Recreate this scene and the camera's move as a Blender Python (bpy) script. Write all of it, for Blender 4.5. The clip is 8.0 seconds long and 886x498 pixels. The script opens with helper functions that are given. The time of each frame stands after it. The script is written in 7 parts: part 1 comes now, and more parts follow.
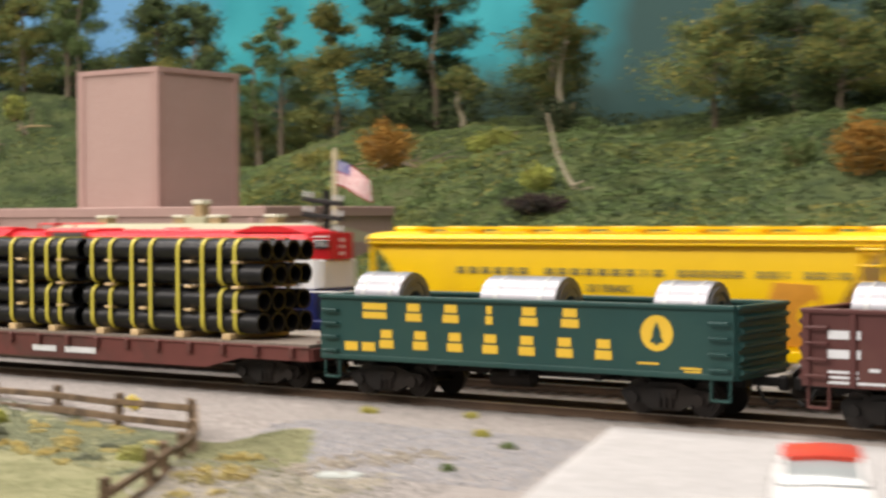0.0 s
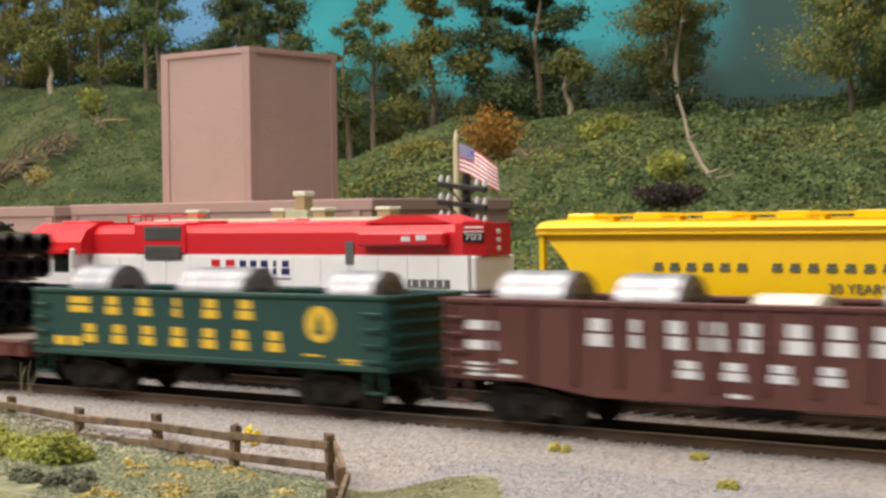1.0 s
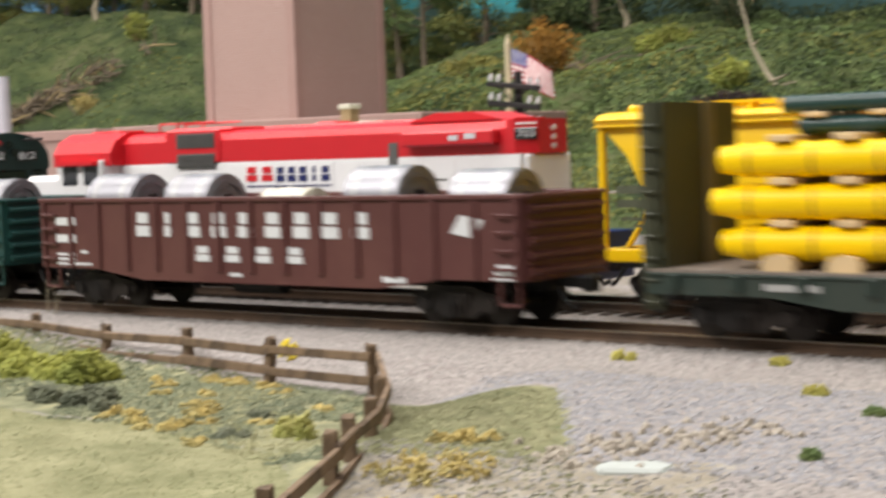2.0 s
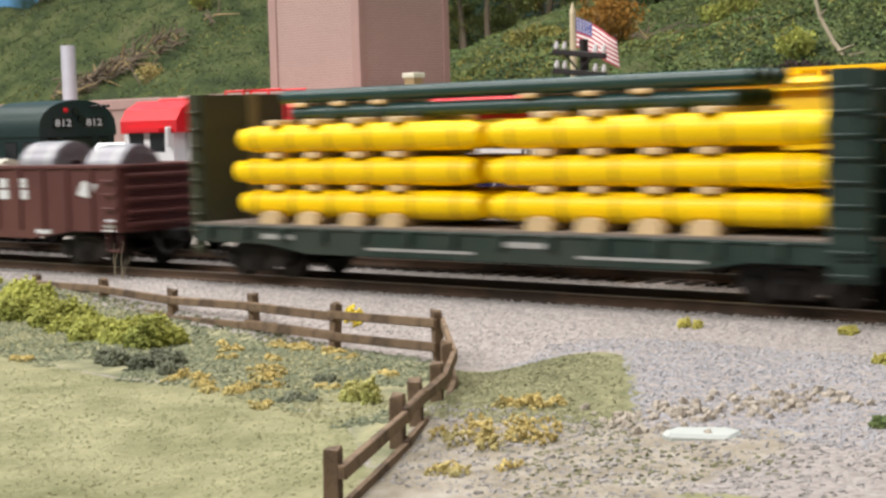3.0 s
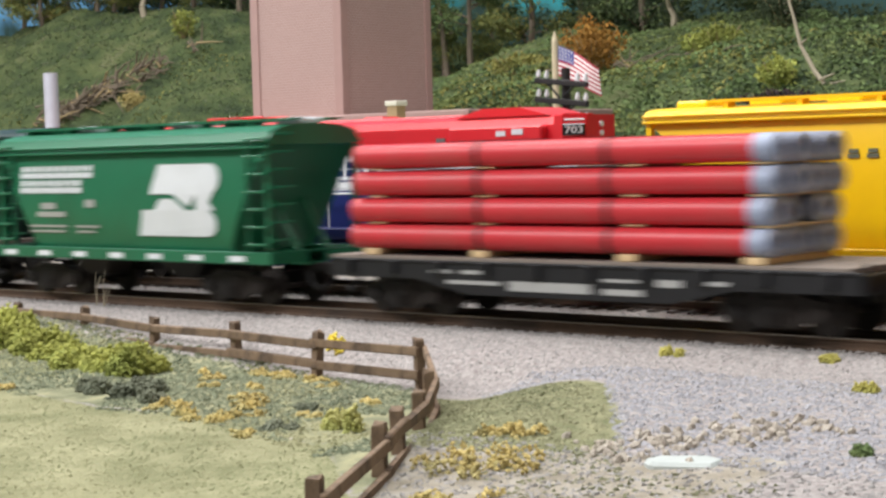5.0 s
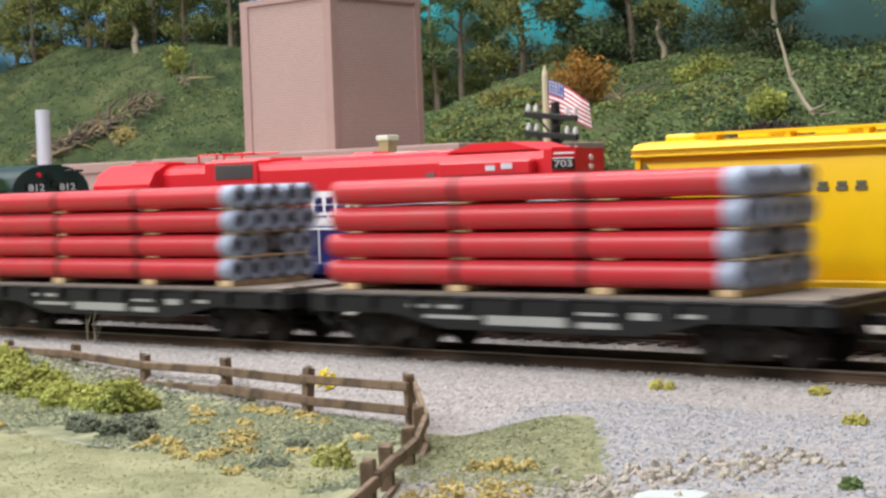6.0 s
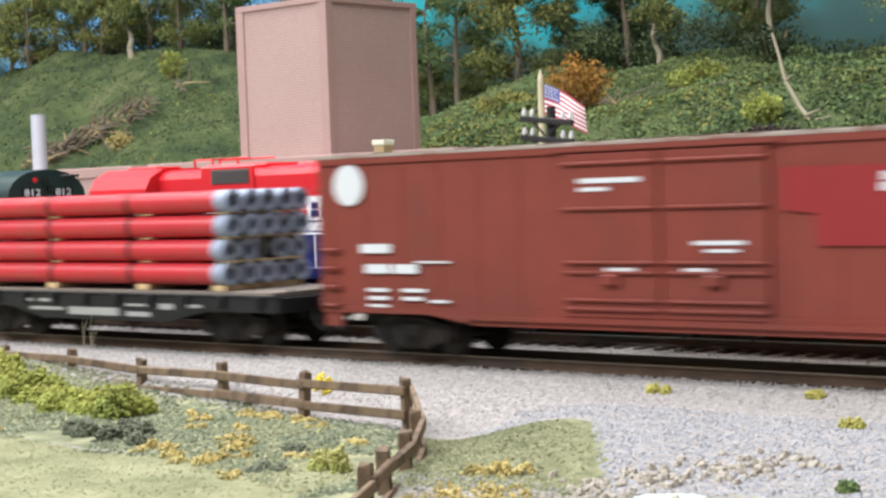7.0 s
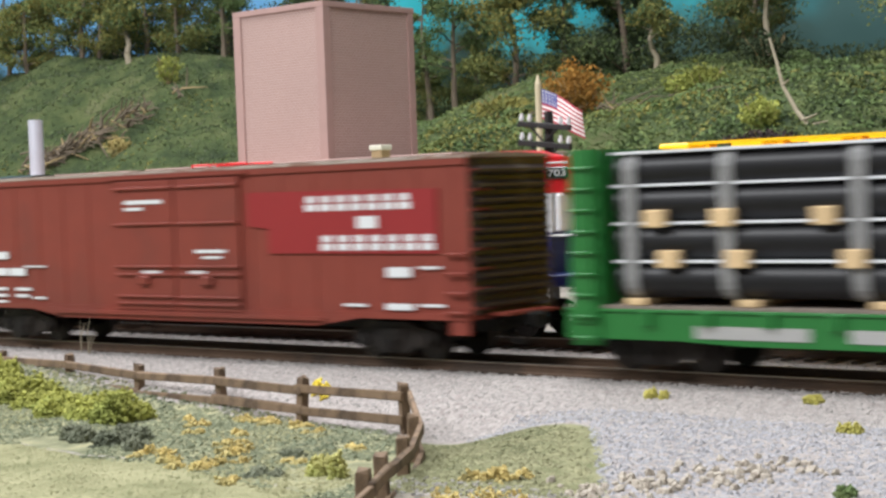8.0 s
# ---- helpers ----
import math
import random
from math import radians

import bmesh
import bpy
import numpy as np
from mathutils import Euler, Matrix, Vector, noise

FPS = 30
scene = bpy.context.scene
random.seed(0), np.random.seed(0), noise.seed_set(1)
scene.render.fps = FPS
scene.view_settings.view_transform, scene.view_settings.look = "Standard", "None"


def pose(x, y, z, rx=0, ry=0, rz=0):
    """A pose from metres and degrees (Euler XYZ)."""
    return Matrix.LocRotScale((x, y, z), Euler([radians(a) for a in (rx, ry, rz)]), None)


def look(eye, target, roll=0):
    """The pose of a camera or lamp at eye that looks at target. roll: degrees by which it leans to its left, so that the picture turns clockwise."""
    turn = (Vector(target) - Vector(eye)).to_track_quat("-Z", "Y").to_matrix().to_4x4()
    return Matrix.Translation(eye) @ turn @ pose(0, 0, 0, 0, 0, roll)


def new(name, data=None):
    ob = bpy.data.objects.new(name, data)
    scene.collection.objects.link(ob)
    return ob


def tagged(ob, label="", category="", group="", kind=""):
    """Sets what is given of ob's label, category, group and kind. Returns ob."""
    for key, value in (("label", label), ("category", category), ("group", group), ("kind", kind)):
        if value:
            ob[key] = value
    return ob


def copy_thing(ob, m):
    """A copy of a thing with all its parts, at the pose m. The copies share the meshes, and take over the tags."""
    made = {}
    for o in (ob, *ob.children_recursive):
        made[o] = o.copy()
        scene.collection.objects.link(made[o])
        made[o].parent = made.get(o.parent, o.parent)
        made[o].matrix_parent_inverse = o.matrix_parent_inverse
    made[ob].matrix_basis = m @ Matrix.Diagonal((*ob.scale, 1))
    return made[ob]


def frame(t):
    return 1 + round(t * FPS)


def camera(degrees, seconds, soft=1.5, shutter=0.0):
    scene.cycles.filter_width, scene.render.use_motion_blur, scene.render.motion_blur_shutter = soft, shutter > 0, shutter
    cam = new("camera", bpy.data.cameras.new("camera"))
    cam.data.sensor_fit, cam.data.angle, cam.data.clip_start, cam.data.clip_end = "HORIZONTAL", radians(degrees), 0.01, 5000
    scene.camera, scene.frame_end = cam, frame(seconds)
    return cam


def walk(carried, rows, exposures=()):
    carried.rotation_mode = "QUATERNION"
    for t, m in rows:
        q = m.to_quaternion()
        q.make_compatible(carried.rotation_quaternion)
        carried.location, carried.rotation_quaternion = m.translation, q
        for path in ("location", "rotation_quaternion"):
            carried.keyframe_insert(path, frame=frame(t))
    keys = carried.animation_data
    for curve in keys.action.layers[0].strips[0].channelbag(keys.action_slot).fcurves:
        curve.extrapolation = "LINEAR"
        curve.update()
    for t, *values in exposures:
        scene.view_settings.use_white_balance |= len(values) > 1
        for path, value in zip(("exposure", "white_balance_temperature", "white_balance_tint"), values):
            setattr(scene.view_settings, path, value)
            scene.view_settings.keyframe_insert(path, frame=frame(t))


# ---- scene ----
# Model railway in 1:87. Lengths below are prototype metres; K brings them to the model.
K = 1 / 87.1
cam = camera(29.7, 8.0, soft=2.7, shutter=0.75)
PATH = [
    (0, (0.43624, -0.43271, 0.05650), (-0.14064, 0.38389, 0.03739), -0.27),
    (0.5, (0.37817, -0.39743, 0.05691), (-0.22628, 0.39897, 0.03720), -0.20),
    (1, (0.34234, -0.35781, 0.05259), (-0.26836, 0.43382, 0.03369), -0.75),
    (1.5, (0.32509, -0.33634, 0.04815), (-0.29431, 0.44774, 0.00857), -1.43),
    (2, (0.32065, -0.32740, 0.04304), (-0.31638, 0.44112, -0.01671), -1.87),
    (2.2, (0.31912, -0.32626, 0.04239), (-0.33337, 0.42880, -0.02178), -2.04),
    (3.3, (0.31991, -0.32836, 0.04191), (-0.34478, 0.41487, -0.03408), -1.67),
    (3.5, (0.32000, -0.32771, 0.04197), (-0.34428, 0.41649, -0.02807), -1.64),
    (4, (0.32016, -0.32772, 0.04217), (-0.34297, 0.41842, -0.01729), -1.74),
    (4.5, (0.32008, -0.32778, 0.04193), (-0.33906, 0.42199, -0.01618), -1.60),
    (4.7, (0.31992, -0.32823, 0.04195), (-0.33769, 0.42267, -0.01898), -1.53),
    (5.8, (0.32091, -0.32804, 0.04262), (-0.33333, 0.42696, -0.00144), -1.95),
    (6, (0.32104, -0.32775, 0.04254), (-0.33341, 0.42729, 0.00259), -2.00),
    (6.5, (0.32091, -0.32768, 0.04254), (-0.33260, 0.42818, 0.00256), -2.13),
    (7, (0.32104, -0.32815, 0.04246), (-0.33132, 0.42885, 0.00524), -2.06),
    (7.5, (0.32121, -0.32832, 0.04258), (-0.33050, 0.42926, 0.00588), -2.06),
    (8, (0.32096, -0.32811, 0.04255), (-0.33024, 0.43002, 0.00814), -2.10),
]
TONE = [(0, -0.08, 7350, 13), (0.5, -0.40, 7550, 14), (1.0, -0.20, 7400, 13), (1.5, -0.15, 7200, 12), (2.2, -0.08, 6950, 11), (3.4, -0.08, 6800, 11), (4.0, -0.14, 6600, 10), (4.7, -0.05, 6550, 10), (6.0, 0.0, 6450, 9), (6.5, -0.02, 6350, 9), (7.0, 0.28, 6300, 8), (7.5, 0.24, 6300, 8), (8.0, 0.08, 6400, 9)]
walk(cam, [(t, look(eye, target, roll)) for t, eye, target, roll in PATH], TONE)

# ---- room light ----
world = bpy.data.worlds.new("room_dark")
world.use_nodes = True
world.node_tree.nodes["Background"].inputs[0].default_value = (0.9, 0.95, 1.0, 1)
world.node_tree.nodes["Background"].inputs[1].default_value = 0.05
scene.world = world
scene.view_settings.exposure = 0.0


def unseen_ceiling_lamp(x, y, power, size_x=0.6, size_y=0.6, color=(0.965, 0.965, 0.985)):
    data = bpy.data.lights.new("unseen_ceiling_lamp", "AREA")
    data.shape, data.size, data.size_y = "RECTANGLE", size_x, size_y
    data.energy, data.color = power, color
    ob = new("unseen_ceiling_lamp", data)
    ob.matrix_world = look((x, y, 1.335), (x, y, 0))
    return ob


# Unseen ceiling lamps, tuned to the brightness; the last brightens right-hand car ends.
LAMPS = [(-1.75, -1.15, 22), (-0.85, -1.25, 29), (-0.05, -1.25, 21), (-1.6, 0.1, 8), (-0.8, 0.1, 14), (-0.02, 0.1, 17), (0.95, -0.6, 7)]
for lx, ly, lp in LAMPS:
    unseen_ceiling_lamp(lx, ly, lp)

# ---- materials ----
def mat(name, color, rough=0.6, metal=0.0, vary=0.12, scale=120.0, bump=0.0, bump_scale=600.0, second=None, second_scale=25.0, edge=0.5, spec=0.4, random=0.0):
    """Painted or natural surface: base colour, fine mottling, broad stains of a second colour, fine relief."""
    m = bpy.data.materials.new(name)
    m.use_nodes = True
    t = m.node_tree
    b = t.nodes["Principled BSDF"]
    b.inputs["Roughness"].default_value = rough
    b.inputs["Metallic"].default_value = metal
    b.inputs["Specular IOR Level"].default_value = spec
    co = t.nodes.new("ShaderNodeTexCoord")
    n1 = t.nodes.new("ShaderNodeTexNoise")
    n1.inputs["Scale"].default_value, n1.inputs["Detail"].default_value = scale, 5
    t.links.new(co.outputs["Object"], n1.inputs["Vector"])
    mix = t.nodes.new("ShaderNodeMix")
    mix.data_type = "RGBA"
    mix.inputs[6].default_value = (*[c * (1 - vary) for c in color], 1)
    mix.inputs[7].default_value = (*[min(1, c * (1 + vary)) for c in color], 1)
    t.links.new(n1.outputs["Fac"], mix.inputs[0])
    out = mix.outputs[2]
    if second:
        n2 = t.nodes.new("ShaderNodeTexNoise")
        n2.inputs["Scale"].default_value, n2.inputs["Detail"].default_value, n2.inputs["Roughness"].default_value = second_scale, 7, 0.65
        t.links.new(co.outputs["Object"], n2.inputs["Vector"])
        ramp = t.nodes.new("ShaderNodeMapRange")
        ramp.inputs[1].default_value, ramp.inputs[2].default_value = edge, edge + 0.12
        t.links.new(n2.outputs["Fac"], ramp.inputs[0])
        mix2 = t.nodes.new("ShaderNodeMix")
        mix2.data_type = "RGBA"
        mix2.inputs[7].default_value = (*second, 1)
        t.links.new(ramp.outputs[0], mix2.inputs[0])
        t.links.new(out, mix2.inputs[6])
        out = mix2.outputs[2]
    if random:
        geo = t.nodes.new("ShaderNodeNewGeometry")
        info = t.nodes.new("ShaderNodeObjectInfo")
        add = t.nodes.new("ShaderNodeMath")
        add.operation = "ADD"
        t.links.new(geo.outputs["Random Per Island"], add.inputs[0])
        t.links.new(info.outputs["Random"], add.inputs[1])
        half = t.nodes.new("ShaderNodeMapRange")
        half.inputs[2].default_value = 2.0
        half.inputs[3].default_value, half.inputs[4].default_value = 1 - random, 1 + random
        t.links.new(add.outputs[0], half.inputs[0])
        hsv = t.nodes.new("ShaderNodeHueSaturation")
        t.links.new(half.outputs[0], hsv.inputs["Value"])
        t.links.new(out, hsv.inputs["Color"])
        out = hsv.outputs[0]
    t.links.new(out, b.inputs["Base Color"])
    if bump:
        n3 = t.nodes.new("ShaderNodeTexNoise")
        n3.inputs["Scale"].default_value, n3.inputs["Detail"].default_value = bump_scale, 4
        t.links.new(co.outputs["Object"], n3.inputs["Vector"])
        bn = t.nodes.new("ShaderNodeBump")
        bn.inputs["Strength"].default_value, bn.inputs["Distance"].default_value = bump, 0.0006
        t.links.new(n3.outputs["Fac"], bn.inputs["Height"])
        t.links.new(bn.outputs[0], b.inputs["Normal"])
    return m


M = {}
M["maine_green"] = mat("green_car_paint", (0.010, 0.055, 0.052), 0.5, vary=0.15, second=(0.016, 0.062, 0.055), bump=0.1)
M["maine_yellow"] = mat("yellow_lettering", (0.78, 0.50, 0.05), 0.55, vary=0.1)
M["milw_brown"] = mat("maroon_car_paint", (0.095, 0.030, 0.028), 0.55, vary=0.15, second=(0.115, 0.042, 0.036), bump=0.1)
M["white_letter"] = mat("white_lettering", (0.66, 0.68, 0.71), 0.55, vary=0.12)
M["black_plastic"] = mat("black_plastic", (0.008, 0.008, 0.010), 0.5, vary=0.3, bump=0.15)
M["truck"] = mat("truck_black", (0.007, 0.0065, 0.0065), 0.65, vary=0.3, second=(0.014, 0.010, 0.008), bump=0.2, spec=0.25)
M["wheel"] = mat("wheel_steel", (0.030, 0.024, 0.022), 0.5, 0.3, vary=0.3)
M["rail"] = mat("rail_rust", (0.10, 0.062, 0.040), 0.6, 0.3, vary=0.3, second=(0.055, 0.038, 0.028), bump=0.2)
M["rail_top"] = mat("rail_head_steel", (0.35, 0.31, 0.27), 0.3, 0.9, vary=0.15)
M["tie"] = mat("tie_wood", (0.045, 0.033, 0.026), 0.85, vary=0.3, bump=0.5, random=0.35)
M["coil"] = mat("aluminium_coil", (0.33, 0.33, 0.36), 0.42, 0.65, vary=0.2, bump=0.1)
M["coil_edge"] = mat("coil_edge", (0.24, 0.24, 0.26), 0.45, 0.6, vary=0.25, scale=500, bump=0.5, bump_scale=900)
# Weathered black darkened for shade; the paler patches stand for rib highlights.
M["end_black"] = mat("shaded_black_car_end", (0.034, 0.022, 0.018), 0.45, vary=0.3, second=(0.13, 0.105, 0.08), second_scale=70, edge=0.55)
M["deep_green"] = mat("dark_green_paint", (0.012, 0.030, 0.024), 0.5, vary=0.25, second=(0.030, 0.042, 0.034), bump=0.1)
# Dark green paint with the yellow pipes' reflection mixed into its colour.
M["bulk_reflected"] = mat("bulkhead_paint_yellow_reflection", (0.040, 0.043, 0.022), 0.6, vary=0.25, second=(0.026, 0.032, 0.020), second_scale=60)
M["yellow_pipe"] = mat("yellow_shrink_wrap", (0.90, 0.58, 0.003), 0.42, vary=0.07, bump=0.12, spec=0.28)
M["wood_block"] = mat("pine_block", (0.62, 0.45, 0.25), 0.8, vary=0.2, random=0.18)
M["deck_wood"] = mat("deck_wood", (0.20, 0.165, 0.14), 0.8, vary=0.25, second=(0.12, 0.10, 0.085), second_scale=80, random=0.2)
M["green_pipe"] = mat("dark_green_pipe", (0.012, 0.042, 0.038), 0.35, vary=0.15)
M["bn_green"] = mat("bright_green_car_paint", (0.008, 0.135, 0.062), 0.38, vary=0.1, second=(0.010, 0.115, 0.052), spec=0.5)
M["red_pipe"] = mat("red_pipe_paint", (0.49, 0.028, 0.038), 0.4, vary=0.12, second=(0.44, 0.04, 0.045), second_scale=50)
M["gray_pipe"] = mat("grey_pipe_end", (0.33, 0.37, 0.48), 0.55, vary=0.15, second=(0.24, 0.28, 0.38), second_scale=70)
M["band_grey"] = mat("grey_band", (0.24, 0.24, 0.24), 0.5, vary=0.12)
M["car_glass"] = mat("pale_car_glass", (0.30, 0.33, 0.34), 0.12, vary=0.1, spec=0.7)
M["pipe_inside"] = mat("pipe_bore", (0.05, 0.055, 0.075), 0.7, vary=0.2)
M["box_brown"] = mat("boxcar_oxide_red", (0.198, 0.034, 0.021), 0.6, vary=0.16, second=(0.165, 0.033, 0.022), bump=0.1)
M["box_red"] = mat("boxcar_red_panel", (0.25, 0.014, 0.016), 0.6, vary=0.08)
M["green_frame"] = mat("green_bulkhead_paint", (0.018, 0.150, 0.030), 0.45, vary=0.12)
M["black_pipe"] = mat("black_pipe", (0.009, 0.009, 0.011), 0.42, vary=0.25, spec=0.3)
M["strap_yellow"] = mat("yellow_strap", (0.50, 0.43, 0.06), 0.5, vary=0.12)
M["strap_steel"] = mat("grey_steel_strap", (0.45, 0.45, 0.45), 0.4, 0.4, vary=0.12)
M["flat_red"] = mat("flatcar_oxide", (0.14, 0.040, 0.035), 0.6, vary=0.2, second=(0.09, 0.035, 0.03))
M["loco_red"] = mat("loco_red_paint", (0.66, 0.018, 0.028), 0.38, vary=0.06, spec=0.5)
M["loco_white"] = mat("loco_white_paint", (0.86, 0.86, 0.87), 0.45, vary=0.05)
M["loco_blue"] = mat("loco_blue_paint", (0.014, 0.022, 0.12), 0.4, vary=0.1)
M["grille"] = mat("grille_grey", (0.12, 0.12, 0.115), 0.6, vary=0.2)
M["handrail"] = mat("handrail_white", (0.70, 0.70, 0.70), 0.45)
M["hopper_yellow"] = mat("hopper_yellow_paint", (0.93, 0.58, 0.004), 0.4, vary=0.05, second=(0.88, 0.54, 0.006), spec=0.5)
M["dark_letter"] = mat("dark_lettering", (0.10, 0.11, 0.07), 0.6)
M["orange_stain"] = mat("orange_emblem", (0.70, 0.30, 0.03), 0.6, vary=0.3, scale=250)
M["loco_green"] = mat("loco_dark_green", (0.009, 0.028, 0.026), 0.4, vary=0.15)
M["loco_grey"] = mat("loco_grey_green", (0.24, 0.33, 0.30), 0.5, vary=0.12)
M["glass_dark"] = mat("cab_glass", (0.012, 0.016, 0.018), 0.08, vary=0.1, spec=0.7)
M["roof_tan"] = mat("tan_roof", (0.40, 0.38, 0.27), 0.8, vary=0.15, bump=0.3)
M["cap_stone"] = mat("chimney_cap", (0.62, 0.59, 0.50), 0.75, vary=0.12)
M["chimney_brick"] = mat("tan_brick", (0.40, 0.28, 0.16), 0.85, vary=0.2, bump=0.3)
M["pole_wood"] = mat("pole_wood", (0.55, 0.47, 0.32), 0.7, vary=0.15)
M["pole_black"] = mat("pole_black", (0.018, 0.016, 0.016), 0.6, vary=0.2)
M["insulator"] = mat("glass_insulator", (0.80, 0.80, 0.82), 0.15, vary=0.03, spec=0.7)
M["flag_white"] = mat("flag_white", (0.84, 0.81, 0.80), 0.8)
M["flag_red"] = mat("flag_red", (0.44, 0.055, 0.085), 0.8)
M["flag_blue"] = mat("flag_blue", (0.10, 0.11, 0.30), 0.8)
M["steel_pipe"] = mat("zinc_pipe", (0.55, 0.57, 0.64), 0.45, 0.35, vary=0.1)
M["fence"] = mat("weathered_fence", (0.185, 0.125, 0.080), 0.85, vary=0.35, second=(0.085, 0.058, 0.040), second_scale=90, bump=0.5, random=0.25)
M["bark"] = mat("bark", (0.16, 0.125, 0.09), 0.9, vary=0.3, bump=0.6)
M["dry_twig"] = mat("dry_twig", (0.34, 0.25, 0.13), 0.9, vary=0.25)
M["pale_trunk"] = mat("bare_pale_trunk", (0.33, 0.285, 0.205), 0.85, vary=0.2)
M["stone_pale"] = mat("pale_flat_stone", (0.42, 0.45, 0.43), 0.8, vary=0.15, bump=0.3)
M["car_white"] = mat("white_car_paint", (0.80, 0.79, 0.79), 0.3, vary=0.03, spec=0.6)
M["car_red"] = mat("red_car_roof", (0.60, 0.060, 0.035), 0.35, vary=0.05)
M["boxcar_roof"] = mat("weathered_galvanised_roof", (0.34, 0.28, 0.24), 0.55, vary=0.2, second=(0.20, 0.09, 0.06), second_scale=40, bump=0.2)
M["tan_post"] = mat("tan_weathered_wood_post", (0.15, 0.125, 0.065), 0.75, vary=0.25, bump=0.3)
M["bed_stone"] = mat("blue_grey_gravel", (0.25, 0.248, 0.262), 0.9, vary=0.2, scale=400, random=0.4, spec=0.2)
M["wall_paint"] = mat("room_wall_paint", (0.55, 0.54, 0.50), 0.9, vary=0.05, scale=8)
M["room_floor"] = mat("room_floor_carpet", (0.16, 0.15, 0.14), 0.95, vary=0.2, scale=60)
M["fascia"] = mat("fascia_board", (0.06, 0.09, 0.06), 0.6, vary=0.1)


def leaf_mat(name, color, other, rough=0.85, random=0.35):
    return mat(name, color, rough, vary=0.25, scale=60, second=other, second_scale=18, edge=0.47, random=random, spec=0.15)


M["leaf_dark"] = leaf_mat("dark_foliage", (0.058, 0.080, 0.042), (0.075, 0.100, 0.046))
M["leaf_mid"] = leaf_mat("mid_foliage", (0.120, 0.172, 0.066), (0.160, 0.188, 0.068), random=0.45)
M["leaf_grass"] = leaf_mat("hill_grass", (0.084, 0.108, 0.056), (0.058, 0.080, 0.040), random=0.3)
M["leaf_olive"] = leaf_mat("olive_foliage", (0.255, 0.225, 0.066), (0.185, 0.195, 0.060), random=0.4)
M["leaf_rust"] = leaf_mat("rust_foliage", (0.34, 0.17, 0.038), (0.26, 0.145, 0.036))
M["leaf_bright"] = leaf_mat("bright_foliage", (0.33, 0.35, 0.085), (0.22, 0.265, 0.070), random=0.45)
M["leaf_yellow"] = leaf_mat("yellow_foliage", (0.52, 0.41, 0.16), (0.38, 0.34, 0.16))
M["leaf_grey"] = leaf_mat("grey_green_foliage", (0.150, 0.165, 0.105), (0.115, 0.130, 0.085))
# Strap yellow darkened to stand for the shading where straps press in.
M["strap_groove_shade"] = mat("groove_shaded_strap", (0.42, 0.24, 0.012), 0.6, vary=0.15)
M["turf"] = leaf_mat("pale_turf", (0.27, 0.262, 0.15), (0.215, 0.225, 0.12), random=0.12)
M["stone"] = mat("ballast_stone", (0.300, 0.284, 0.272), 0.9, vary=0.15, scale=400, random=0.3, spec=0.2)
M["stone_dark"] = mat("track_ballast", (0.27, 0.245, 0.225), 0.9, vary=0.2, scale=400, random=0.3)


